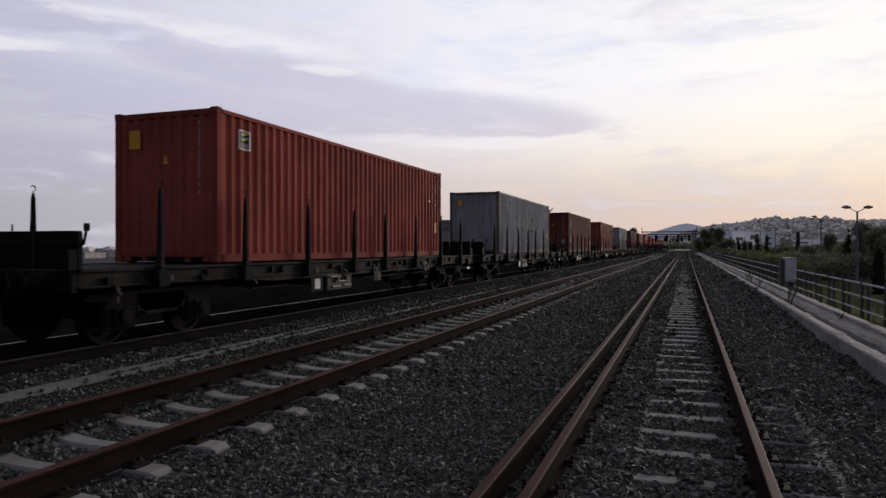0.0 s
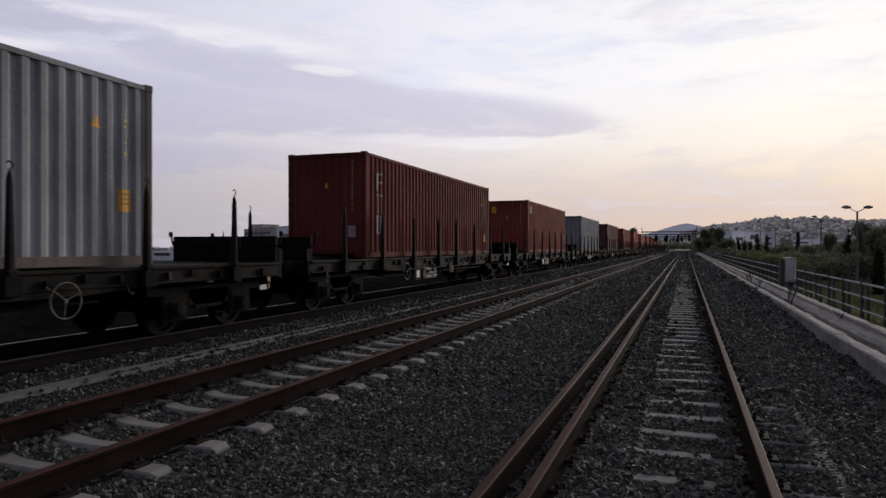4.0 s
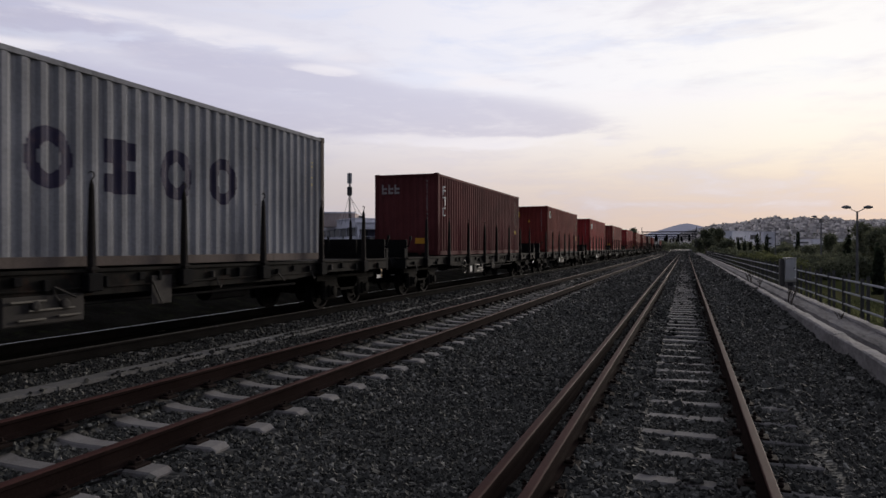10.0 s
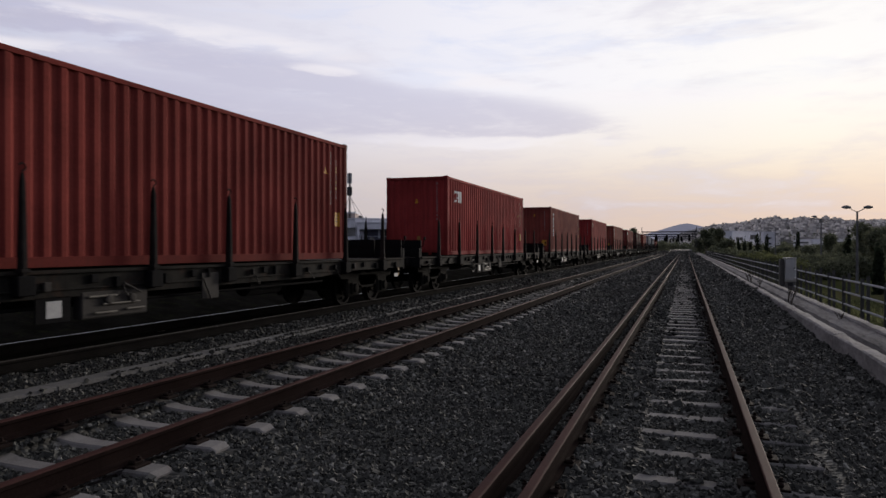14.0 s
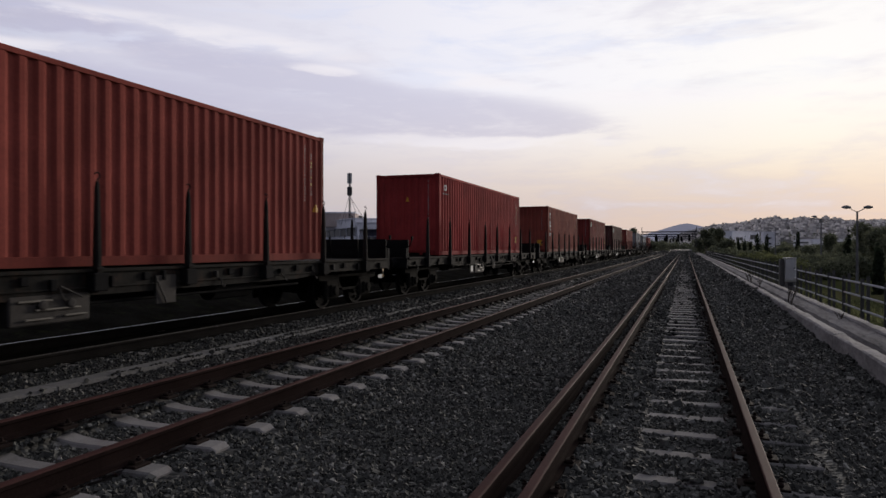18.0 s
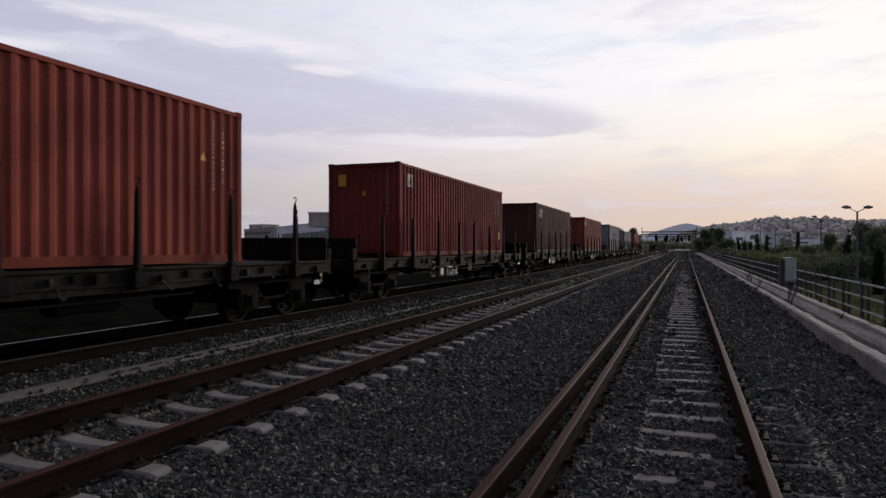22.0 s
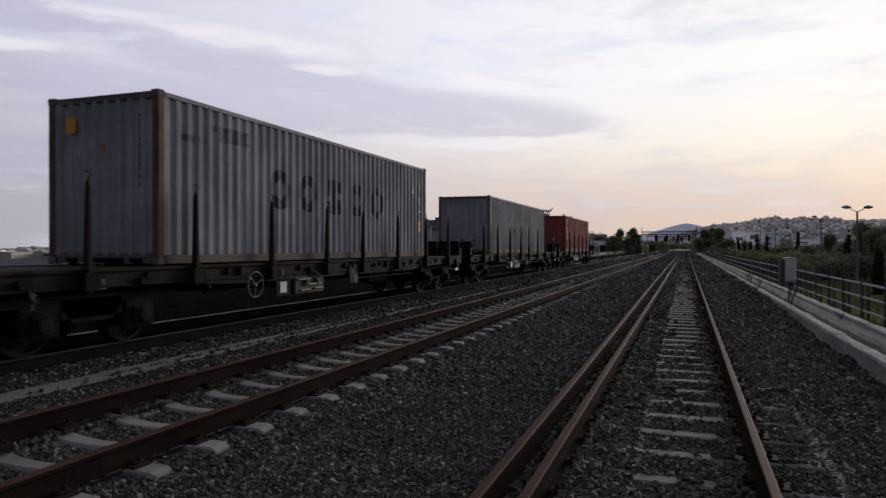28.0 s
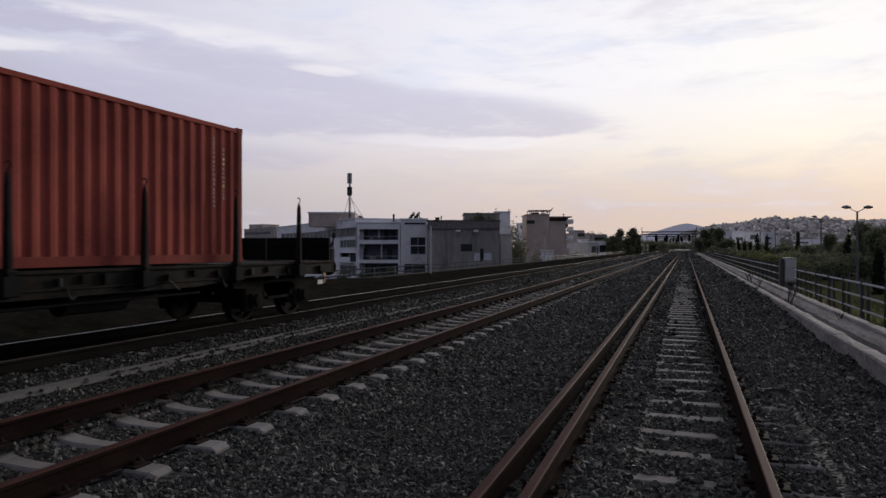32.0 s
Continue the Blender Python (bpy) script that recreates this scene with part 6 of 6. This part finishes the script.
band = on_roof("roof_parapet", "dark stained parapet band on a workshop", "parapet", -31.38, 96.89)
part("band", Shape().box(-5.4, 5.4, -0.12, 0.0, 4.36, 5.38), M_STAINED, band)
part("capping", Shape().box(-5.5, 5.5, -0.2, 0.3, 5.38 + 0.24, 5.38 + 0.3), M_CONCRETE, band)
for x, y, z0, z1 in ((-36.58, 134.54, 8.63, 9.67), (-34.07, 135.44, 8.63, 9.44), (-30.91, 138.69, 8.26, 9.2), (-23.83, 141.23, 6.73, 8.61)):
    pole = on_roof("roof_aerial", "slim dark aerial pole on a flat roof", "aerial", x, y)
    part("pole", Shape().tube((0, 0.5, z0), (0, 0.5, z1), 0.07, n=6), M_ROOFGEAR, pole)
    part("crossbar", Shape().tube((-0.3, 0.5, z1 - 0.2), (0.3, 0.5, z1 - 0.2), 0.03, n=5), M_ROOFGEAR, pole)
# the beige block's roof terrace and balconies
terrace = on_roof("roof_pergola", "dark pergola frame on a beige apartment block", "pergola", -28.99, 141.5)
z = 8.35
fr = Shape()
for x in (-1.9, -0.6, 0.7, 1.9):
    fr.box(x - 0.08, x + 0.08, -1.0, -0.84, z, z + 0.8).box(x - 0.08, x + 0.08, 1.4, 1.56, z, z + 0.8)
for i in range(7):
    fr.box(-2.2 + i * 0.7, -2.06 + i * 0.7, -1.2, 1.7, z + 0.95, z + 1.08)
for y in (-1.0, 1.4):
    fr.box(-2.4, 2.5, y, y + 0.16, z + 0.8, z + 0.95)
fr.box(-1.6, -0.2, -0.6, 0.6, z, z + 0.55).box(0.3, 1.3, -0.4, 0.8, z, z + 0.4)
fr.tube((1.2, -1.0, z + 0.4), (2.7, -1.0, z + 1.45), 0.09, n=5)
part("frame", fr, M_ROOFGEAR, terrace)
top_floor = on_roof("set_back_storey", "set-back top storey with a dark awning", "building", -25.24, 143.91)
part("wall", Shape().box(-2.2, 2.0, 1.0, 6.0, 6.96 - 1.2, 7.92), M_SHUTTER, top_floor)
part("awning", Shape().box(-2.4, 2.6, -0.5, 6.2, 7.92, 8.04 + 0.1, 0.02), M_BEIGE, top_floor)
for i, ya in enumerate((395, 408, 423, 438)):
    bal = on_roof("balcony", "white-edged balcony on the side of a beige block", "balcony", -23.24, 144.09)
    z = 1.56 + (438 - ya) * 0.1195
    part("slab", Shape().box(-0.7, 0.75, -1.0, 3.5, z - 0.15, z, 0.02), M_PLASTER, bal)
    part("parapet", Shape().box(-0.66, 0.75, -1.0, -0.9, z + 0.002, z + 0.75).box(0.66, 0.75, -0.898, 3.5, z + 0.002, z + 0.75), M_PLASTER, bal)
    part("dark_doorway", Shape().box(-0.8, -0.7, -0.2, 2.4, z + 0.01, z + 1.35), M_GLASS, bal)


# ---- trees and shrubs ----
def bearing(u, dist, z):
    """A far point: u is the sideways slope from the view's axis, dist along that axis."""
    c, s = math.cos(radians(19.688)), math.sin(radians(19.688))
    return (u * dist * c - dist * s, u * dist * s + dist * c, z)


def crown_mesh(name, blobs, count, leaf, material, seed, upright=0.0):
    """Many small leaf clumps gathered round uneven lobes (centre, radii)."""
    r = np.random.RandomState(seed)
    vol = np.array([b[1][0] * b[1][1] * b[1][2] for b in blobs])
    pick = r.choice(len(blobs), count, p=vol / vol.sum())
    cen = np.array([b[0] for b in blobs])[pick]
    rad = np.array([b[1] for b in blobs])[pick]
    d = r.normal(size=(count, 3))
    d /= np.linalg.norm(d, axis=1)[:, None]
    p = cen + d * rad * (r.uniform(0.25, 1.0, (count, 1)) ** 0.45) * (1 + 0.16 * r.normal(size=(count, 1)))
    a = r.normal(size=(count, 3))
    a[:, 2] += upright * 2
    a /= np.linalg.norm(a, axis=1)[:, None]
    b = np.cross(a, r.normal(size=(count, 3)))
    b /= np.linalg.norm(b, axis=1)[:, None]
    s = leaf * r.uniform(0.6, 1.4, (count, 1))
    v = np.stack([p - a * s, p + b * s * 0.55, p + a * s, p - b * s * 0.55], 1).reshape(-1, 3)
    me = bpy.data.meshes.new(name)
    me.from_pydata(v.tolist(), [], np.arange(count * 4).reshape(-1, 4).tolist())
    me.materials.append(material)
    return me


def tree(x, y, base, top, width, seed, label, material=None, leaves=1500, leaf=0.22, kind="round"):
    r = random.Random(seed)
    t = thing("tree", label, "tree", at=pose(x, y, base))
    hgt = top - base
    tr = Shape()
    lo = 0.3 if kind == "round" else 0.06
    lean = r.uniform(-0.03, 0.03) * hgt
    tr.tube((0, 0, -0.3), (lean * 0.5, 0, hgt * lo), 0.035 * hgt * 0.6, 0.026 * hgt * 0.6, 8)
    tr.tube((lean * 0.5, 0, hgt * lo), (lean, 0, hgt * 0.85), 0.026 * hgt * 0.6, 0.02, 8)
    blobs = []
    if kind == "round":
        for i in range(9):
            k = r.uniform(0.2, 0.34) * width
            a, u = r.uniform(0, 6.28), r.uniform(0.42, 0.9)
            u = min(u, 1.0 - 0.85 * k / hgt)
            q = width / 2 * math.sin(math.pi * min(1, u * 0.95)) * r.uniform(0.3, 0.75)
            c = (lean + q * math.cos(a), q * math.sin(a), hgt * u)
            tr.tube((lean * 0.6, 0, hgt * u * 0.62), c, 0.012 * hgt, 0.02, 6)
            blobs.append((c, (k, k, k * r.uniform(0.6, 0.9))))
        blobs.append(((lean, 0, hgt * 0.7), (width * 0.3, width * 0.3, hgt * 0.22)))
    else:
        for i in range(8):
            u = 0.12 + 0.8 * i / 7
            q = width / 2 * (1 - abs(u - 0.35) ** 1.3 * 1.1) * (0.35 if i == 7 else 1)
            blobs.append(((lean * u + r.uniform(-0.08, 0.08) * width, 0, hgt * u), (q, q, hgt * 0.11)))
    part("trunk", tr, M_BARK, t)
    part("crown", crown_mesh("crown", blobs, leaves, leaf, material or M_LEAF, seed, 0.8 if kind != "round" else 0.0), None, t)
    return t


def shrub(x, y, base, top, width, seed, label="dense dark green shrub on the slope", leaves=700, leaf=0.18, material=None):
    r = random.Random(seed)
    t = thing("shrub", label, "shrub", at=pose(x, y, base))
    hgt = top - base
    st = Shape()
    blobs = []
    for i in range(7):
        a, q = r.uniform(0, 6.28), r.uniform(0.1, 0.38) * width
        c = (q * math.cos(a), q * math.sin(a), hgt * r.uniform(0.3, 0.75))
        st.tube((0, 0, -0.2), c, 0.05, 0.015, 5)
        kk = r.uniform(0.22, 0.34) * width
        blobs.append((c, (kk, kk, hgt * r.uniform(0.25, 0.4))))
    part("stem", st, M_BARK, t)
    part("foliage", crown_mesh("foliage", blobs, leaves, leaf, material or M_SHRUB, seed), None, t)
    return t


for i, (x, y, base, top, w) in enumerate(((-17.61, 176.38, -4.6, 5.0, 4.2), (-16.4, 183.18, -4.6, 6.75, 3.6), (-20.49, 194.46, -4.6, 4.41, 4.5), (-15.31, 191.01, -4.6, 5.57, 3.4), (-13.34, 186.4, -4.6, 7.11, 3.2), (-12.33, 193.14, -4.6, 5.74, 3.0), (-16.44, 333.99, -4.6, 5.28, 9.0), (-11.26, 346.46, -4.6, 4.84, 9.0))):
    tree(x, y, base, top, w, 20 + i, "dark evergreen tree beside the far tracks", leaves=3200, leaf=0.22)
for i, (x, y, base, top, w) in enumerate(((5.85, 225.13, -3.8, 8.38, 4.6), (8.75, 247.41, -3.8, 8.64, 4.0), (10.2, 232.0, -3.8, 8.0, 4.4), (4.81, 267.24, -3.8, 5.72, 5.0), (10.66, 205.61, -3.8, 4.72, 5.5))):
    tree(x, y, base, top, w, 40 + i, "dark round-topped pine beside the railway", leaves=3200, leaf=0.24)
for i, (x, y, base, top, w) in enumerate(((21.2, 90.43, -3.8, 4.3, 4.2), (22.98, 105.94, -3.8, 5.01, 3.8), (26.97, 137.1, -3.8, 2.76, 5.0), (27.16, 153.1, -3.8, 4.49, 4.5), (27.17, 179.66, -3.8, 2.23, 6.0), (27.05, 211.48, -3.8, 2.19, 6.0), (31.54, 191.84, -3.8, 2.41, 5.0), (21.22, 81.94, -3.8, 3.67, 5.0), (26.01, 126.14, -3.8, 3.12, 6.0))):
    tree(x, y, base, top, w, 60 + i, "dark green broad tree beyond the railing", leaves=6500, leaf=0.14)
for i, (x, y, base, top, w) in enumerate(((18.0, 197.62, -3.8, 6.06, 1.7), (20.82, 203.94, -3.8, 5.72, 1.5), (14.08, 206.84, -3.8, 4.57, 1.2), (15.98, 212.83, -3.8, 4.48, 1.2), (12.47, 216.88, -3.8, 5.22, 1.5), (26.6, 190.07, -3.8, 6.66, 1.4), (22.39, 114.22, -3.8, 4.31, 1.3), (18.12, 218.9, -3.8, 3.89, 1.2), (16.07, 69.48, -3.4, 1.97, 1.0))):
    tree(x, y, base, top, w, 80 + i, "slim dark cypress beyond the railing", M_CYPRESS, leaves=900, leaf=0.24, kind="cypress")
r = random.Random(4)


def green(count, u0, u1, d0, d1, h0, h1, w0, w1, seed, label, material, leaves, leaf):
    """Bushes on the low land to the right, within a fan u0..u1 of the view's axis at distances d0..d1."""
    for i in range(count):
        x, y, z = bearing(r.uniform(u0, u1), r.uniform(d0, d1), 0)
        if x < 8.0:
            continue
        g = land(x, y)
        shrub(x, y, g - 0.1, g + r.uniform(h0, h1), r.uniform(w0, w1), seed + i, label, leaves=leaves, leaf=leaf, material=material)


green(22, 0.52, 0.74, 84, 112, 2.6, 3.6, 4.0, 6.5, 100, "dense dark hedge bush beyond the grass", M_LEAF, 1500, 0.17)
green(10, 0.49, 0.53, 66, 90, 1.8, 2.8, 2.5, 4.0, 130, "light green shrub beyond the railing", M_SHRUB, 1200, 0.14)
green(20, 0.44, 0.52, 105, 150, 2.0, 3.2, 4.0, 6.0, 150, "mixed green shrub on the low land", M_SHRUB, 1200, 0.2)
green(20, 0.40, 0.47, 150, 210, 2.2, 3.6, 5.0, 8.0, 180, "mixed green shrub on the low land", M_LEAF, 1200, 0.28)
green(16, 0.405, 0.51, 190, 240, 5.0, 6.3, 5.0, 8.0, 500, "mixed green tall shrub before a white building", M_LEAF, 1100, 0.3)
for i, (x, y, base, top, w) in enumerate(((-27.63, 117.57, -4.6, 3.96, 3.2), (-30.27, 125.12, -4.6, 7.11, 3.4), (-24.85, 116.43, -4.6, 0.97, 3.0), (-34.31, 117.3, 3.0, 7.66, 4.6), (-35.93, 116.72, 3.0, 7.36, 3.0))):
    shrub(x, y, base, top, w, 200 + i, "dark bare-twigged shrub between houses", leaves=1600, leaf=0.17, material=M_LEAF)
for i, (x, y, base, top, w) in enumerate(((-23.71, 150.83, -4.6, 0.56, 5.0), (-21.7, 156.86, -4.6, 0.27, 5.0), (-18.06, 152.85, -4.6, 0.56, 4.0), (-24.63, 129.26, -4.6, 0.37, 3.0))):
    shrub(x, y, base, top, w, 260 + i, "dark low shrub below the far railing", leaves=900, leaf=0.18, material=M_LEAF)
for i, (x, y, base, top, w) in enumerate(((-31.66, 232.95, -4.6, 8.45, 7.0), (-29.77, 238.94, -4.6, 8.01, 6.0), (-26.03, 229.66, -4.6, 7.18, 5.0))):
    tree(x, y, base, top, w, 280 + i, "half-bare tree behind low houses", leaves=420, leaf=0.2)

for i, (x, y, base, top, w) in enumerate(((-54.09, 95.35, -4.6, -2.75, 2.6), (-50.68, 94.45, -4.6, -2.32, 2.4), (-47.68, 95.52, -4.6, -1.79, 3.0), (-45.36, 96.35, -4.6, -2.14, 2.6), (-43.12, 96.09, -4.6, -1.58, 2.2), (-40.09, 96.11, -4.6, -2.25, 2.4), (-36.75, 93.06, -4.6, -1.93, 2.2))):
    shrub(x, y, base, top, w, 300 + i, "dark scruffy shrub before a white building", leaves=700, leaf=0.13, material=M_LEAF)

def twigs(x, y, base, height, seed):
    r = random.Random(seed)
    t = thing("dry_weed", "bare dry brown weed growing from the concrete edge", "weed", at=pose(x, y, base))
    for i in range(7):
        a, b = r.uniform(-0.45, 0.45), r.uniform(-0.3, 0.3)
        h = height * r.uniform(0.6, 1.0)
        part("stalk", Shape().pipe([(0, 0, -0.05), (a * 0.3 * h, b * 0.3 * h, h * 0.4), (a * h, b * h, h)], 0.006, 5).pipe([(a * 0.5 * h, b * 0.5 * h, h * 0.6), (a * 0.5 * h + 0.12 * h, b * h, h * 0.85)], 0.004, 5), M_BARK, t)


for i, (x, y, h) in enumerate(((2.84, 21.6, 0.55), (2.86, 22.4, 0.42), (2.8, 30.0, 0.4), (2.86, 34.5, 0.6), (2.83, 35.6, 0.45), (3.1, 16.4, 0.3))):
    twigs(x, y, -0.05, h, 400 + i)

# grass tufts on the right slope
gr = np.random.RandomState(9)
n = 9000
px, py = gr.uniform(5.3, 16.0, n), gr.uniform(14.0, 60.0, n)
vs, fs = [], []
for i in range(n):
    z = land(px[i], py[i])
    a, hh = gr.uniform(0, 6.28), gr.uniform(0.08, 0.28)
    cx, sx = math.cos(a) * 0.05, math.sin(a) * 0.05
    j = len(vs)
    vs += [(px[i] - cx, py[i] - sx, z - 0.03), (px[i] + cx, py[i] + sx, z - 0.03), (px[i] + gr.uniform(-0.1, 0.1), py[i] + gr.uniform(-0.1, 0.1), z + hh)]
    fs.append((j, j + 1, j + 2))
me = bpy.data.meshes.new("grass_tufts")
me.from_pydata(vs, [], fs)
me.materials.append(M_SHRUB)
tagged(new("grass_tufts", me), "rough green grass blades on the embankment slope", "grass", kind="stuff")

# ---- distance ----
RIDGE = ((0.30, 8), (0.37, 34), (0.40, 46), (0.43, 50), (0.46, 58), (0.488, 64), (0.51, 58), (0.53, 64), (0.56, 60), (0.60, 56), (0.65, 58), (0.72, 60), (0.85, 66), (1.1, 70))


def ridge(u):
    for (a, p), (b, q) in zip(RIDGE, RIDGE[1:]):
        if u <= b:
            return p + (q - p) * max(0.0, u - a) / (b - a)
    return RIDGE[-1][1]


US = [0.30 + 0.02 * i for i in range(41)]
DS = [520, 640, 780, 920, 1080, 1240, 1400, 1520, 1700]
vs = []
for d in DS:
    for u in US:
        t = min(1.0, (d - 520) / 1000)
        vs.append(bearing(u, d, -5 + (ridge(u) * 0.93 + 5) * (t * t * (3 - 2 * t)) * (1.0 if d < 1600 else 0.8)))
n = len(US)
me = bpy.data.meshes.new("town_hill")
me.from_pydata(vs, [], [(j * n + i, j * n + i + 1, (j + 1) * n + i + 1, (j + 1) * n + i) for j in range(len(DS) - 1) for i in range(n - 1)])
me.materials.append(M_HILL)
me.shade_smooth()
tagged(new("town_hill", me), "hazy hillside under a dense pale town", "hill", kind="structure")

r = random.Random(21)
town, woods = Shape(), []
clumps = []
for i in range(4000):
    u, t = r.uniform(0.35, 0.95), r.uniform(0.12, 1.0) ** 0.7
    d = 520 + 1000 * t
    x, y, z = bearing(u, d, -5 + (ridge(u) * 0.93 + 5) * (t * t * (3 - 2 * t)))
    if r.random() < (0.2 if t > 0.4 else 0.6):
        clumps.append(((x, y, z + 2.0), (r.uniform(5, 12), 6.0, r.uniform(2.5, 5.0))))
        continue
    w, dp, hh = r.uniform(1.8, 5.0), r.uniform(4, 8), r.uniform(2.5, 8.0) * (1.0 if t < 0.93 else 0.75)
    town.box(x - w, x + w, y - dp, y + dp, z - 4, z + hh)
    if r.random() < 0.4:
        town.box(x - w * 0.4, x + w * 0.3, y - dp * 0.5, y + dp * 0.5, z + hh, z + hh + 2.5)
tagged(new("hillside_trees", crown_mesh("hillside_trees", clumps, 16000, 1.5, M_LEAF, 8)), "dark trees between the houses of the far hillside", "trees", kind="stuff")
tagged(part("hillside_houses", town, M_FARTOWN), "dense pale apartment houses on a far hillside", "houses", kind="stuff")
for u, hh, w in ((0.564, 69, 5), (0.577, 66, 4), (0.585, 64, 4), (0.49, 69, 6)):
    x, y, z = bearing(u, 1500, 0)
    tw = thing("tower_block", "far grey tower block on the hill", "building", at=pose(x, y, 0, 0, 0, 19.7))
    part("wall", Shape().box(-w, w, -7, 7, 20, hh), M_FARTOWN, tw)
    part("plant_room", Shape().box(-w * 0.4, w * 0.4, -4, 4, hh, hh + 3), M_FARTOWN, tw)

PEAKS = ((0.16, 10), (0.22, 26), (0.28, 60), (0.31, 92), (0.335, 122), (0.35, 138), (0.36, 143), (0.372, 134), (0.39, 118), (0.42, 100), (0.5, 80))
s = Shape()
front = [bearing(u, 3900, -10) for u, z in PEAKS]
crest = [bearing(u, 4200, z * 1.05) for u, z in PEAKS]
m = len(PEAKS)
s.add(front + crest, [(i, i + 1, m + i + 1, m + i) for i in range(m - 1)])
tagged(part("mountain", s, M_MOUNT, smooth=True), "far mountain beyond the tracks, pale blue haze in its colour", "mountain", kind="structure")

# low dark tree line and sheds closing the far end of the tracks
r = random.Random(31)
far = []
for i in range(60):
    u = r.uniform(0.24, 0.46)
    d = r.uniform(380, 520)
    x, y, z = bearing(u, d, 0)
    if -16 < x < 8:
        continue
    hh = r.uniform(2.5, 7.5)
    far.append(((x, y, -5 + hh * 0.75), (r.uniform(3, 7), 4.0, hh)))
tagged(new("far_woods", crown_mesh("far_woods", far, 9000, 0.8, M_LEAF, 3)), "dark far trees round the end of the tracks", "trees", kind="stuff")
belt = [(bearing(0.27 + 0.003 * i, 715 + r.uniform(0, 40), r.uniform(-2, 3)), (r.uniform(5, 9), 6.0, r.uniform(4, 8))) for i in range(50)]
tagged(new("far_woods", crown_mesh("far_woods", belt, 6000, 1.1, M_LEAF, 6)), "grey-green tree belt beyond the end of the tracks", "trees", kind="stuff")
far, plain_town = [], Shape()
for i in range(90):
    u = r.uniform(-0.75, 0.2)
    x, y, z = bearing(u, r.uniform(480, 760), 0)
    hh = r.uniform(1.2, 3.2)
    far.append(((x, y, -5 + hh * 0.7), (r.uniform(3, 9), 4.0, hh)))
for i in range(190):
    x, y, z = bearing(r.uniform(-0.8, 0.2), r.uniform(520, 900), 0)
    w, hh = r.uniform(2.5, 7.0), r.uniform(-3.0, 2.0)
    plain_town.box(x - w, x + w, y - 5, y + 5, -5.2, hh)
    if r.random() < 0.4:
        plain_town.box(x - w * 0.5, x + w * 0.2, y - 3, y + 3, hh, hh + 1.2)
tagged(part("plain_houses", plain_town, M_FARTOWN), "far pale low houses on the plain", "houses", kind="stuff")
tagged(new("far_woods", crown_mesh("far_woods", far, 8000, 0.7, M_LEAF, 5)), "low dark far trees on the plain", "trees", kind="stuff")


# ---- what moves ----
def motions():
    """The goods train rolls past; its wheels turn."""
    times = [i * 0.5 for i in range(65)]
    for i, w in WAGONS.items():
        walk(w, [(t, pose(TRACK_X, STANDS[i] - travelled(t), 0.045)) for t in times])
    for i, c in CONTAINERS.items():
        walk(c, [(t, pose(TRACK_X, PLACES[i] - travelled(t), 1.285)) for t in times])
    for i, w in WAGONS.items():
        for bogie in w.children:
            if not bogie.name.startswith("bogie"):
                continue
            for ws in bogie.children:
                if not ws.name.startswith("wheelset"):
                    continue
                y = ws.location.y
                place = STANDS[i] + bogie.location.y + y
                rows, last = [], None
                for n in range(0, 961):
                    t = n / 30.0
                    at = place - travelled(t)
                    if n in (0, 960) or 2.0 < at < 34.0:
                        turn = math.degrees((travelled(t) - place + 34.0) / 0.46) if at < 34.0 else 0.0
                        if at <= 2.0 and last is not None:
                            turn = last
                        rows.append((t, pose(0, y, 0.46, turn % 360.0, 0, 0)))
                        last = turn
                walk(ws, rows)


motions()
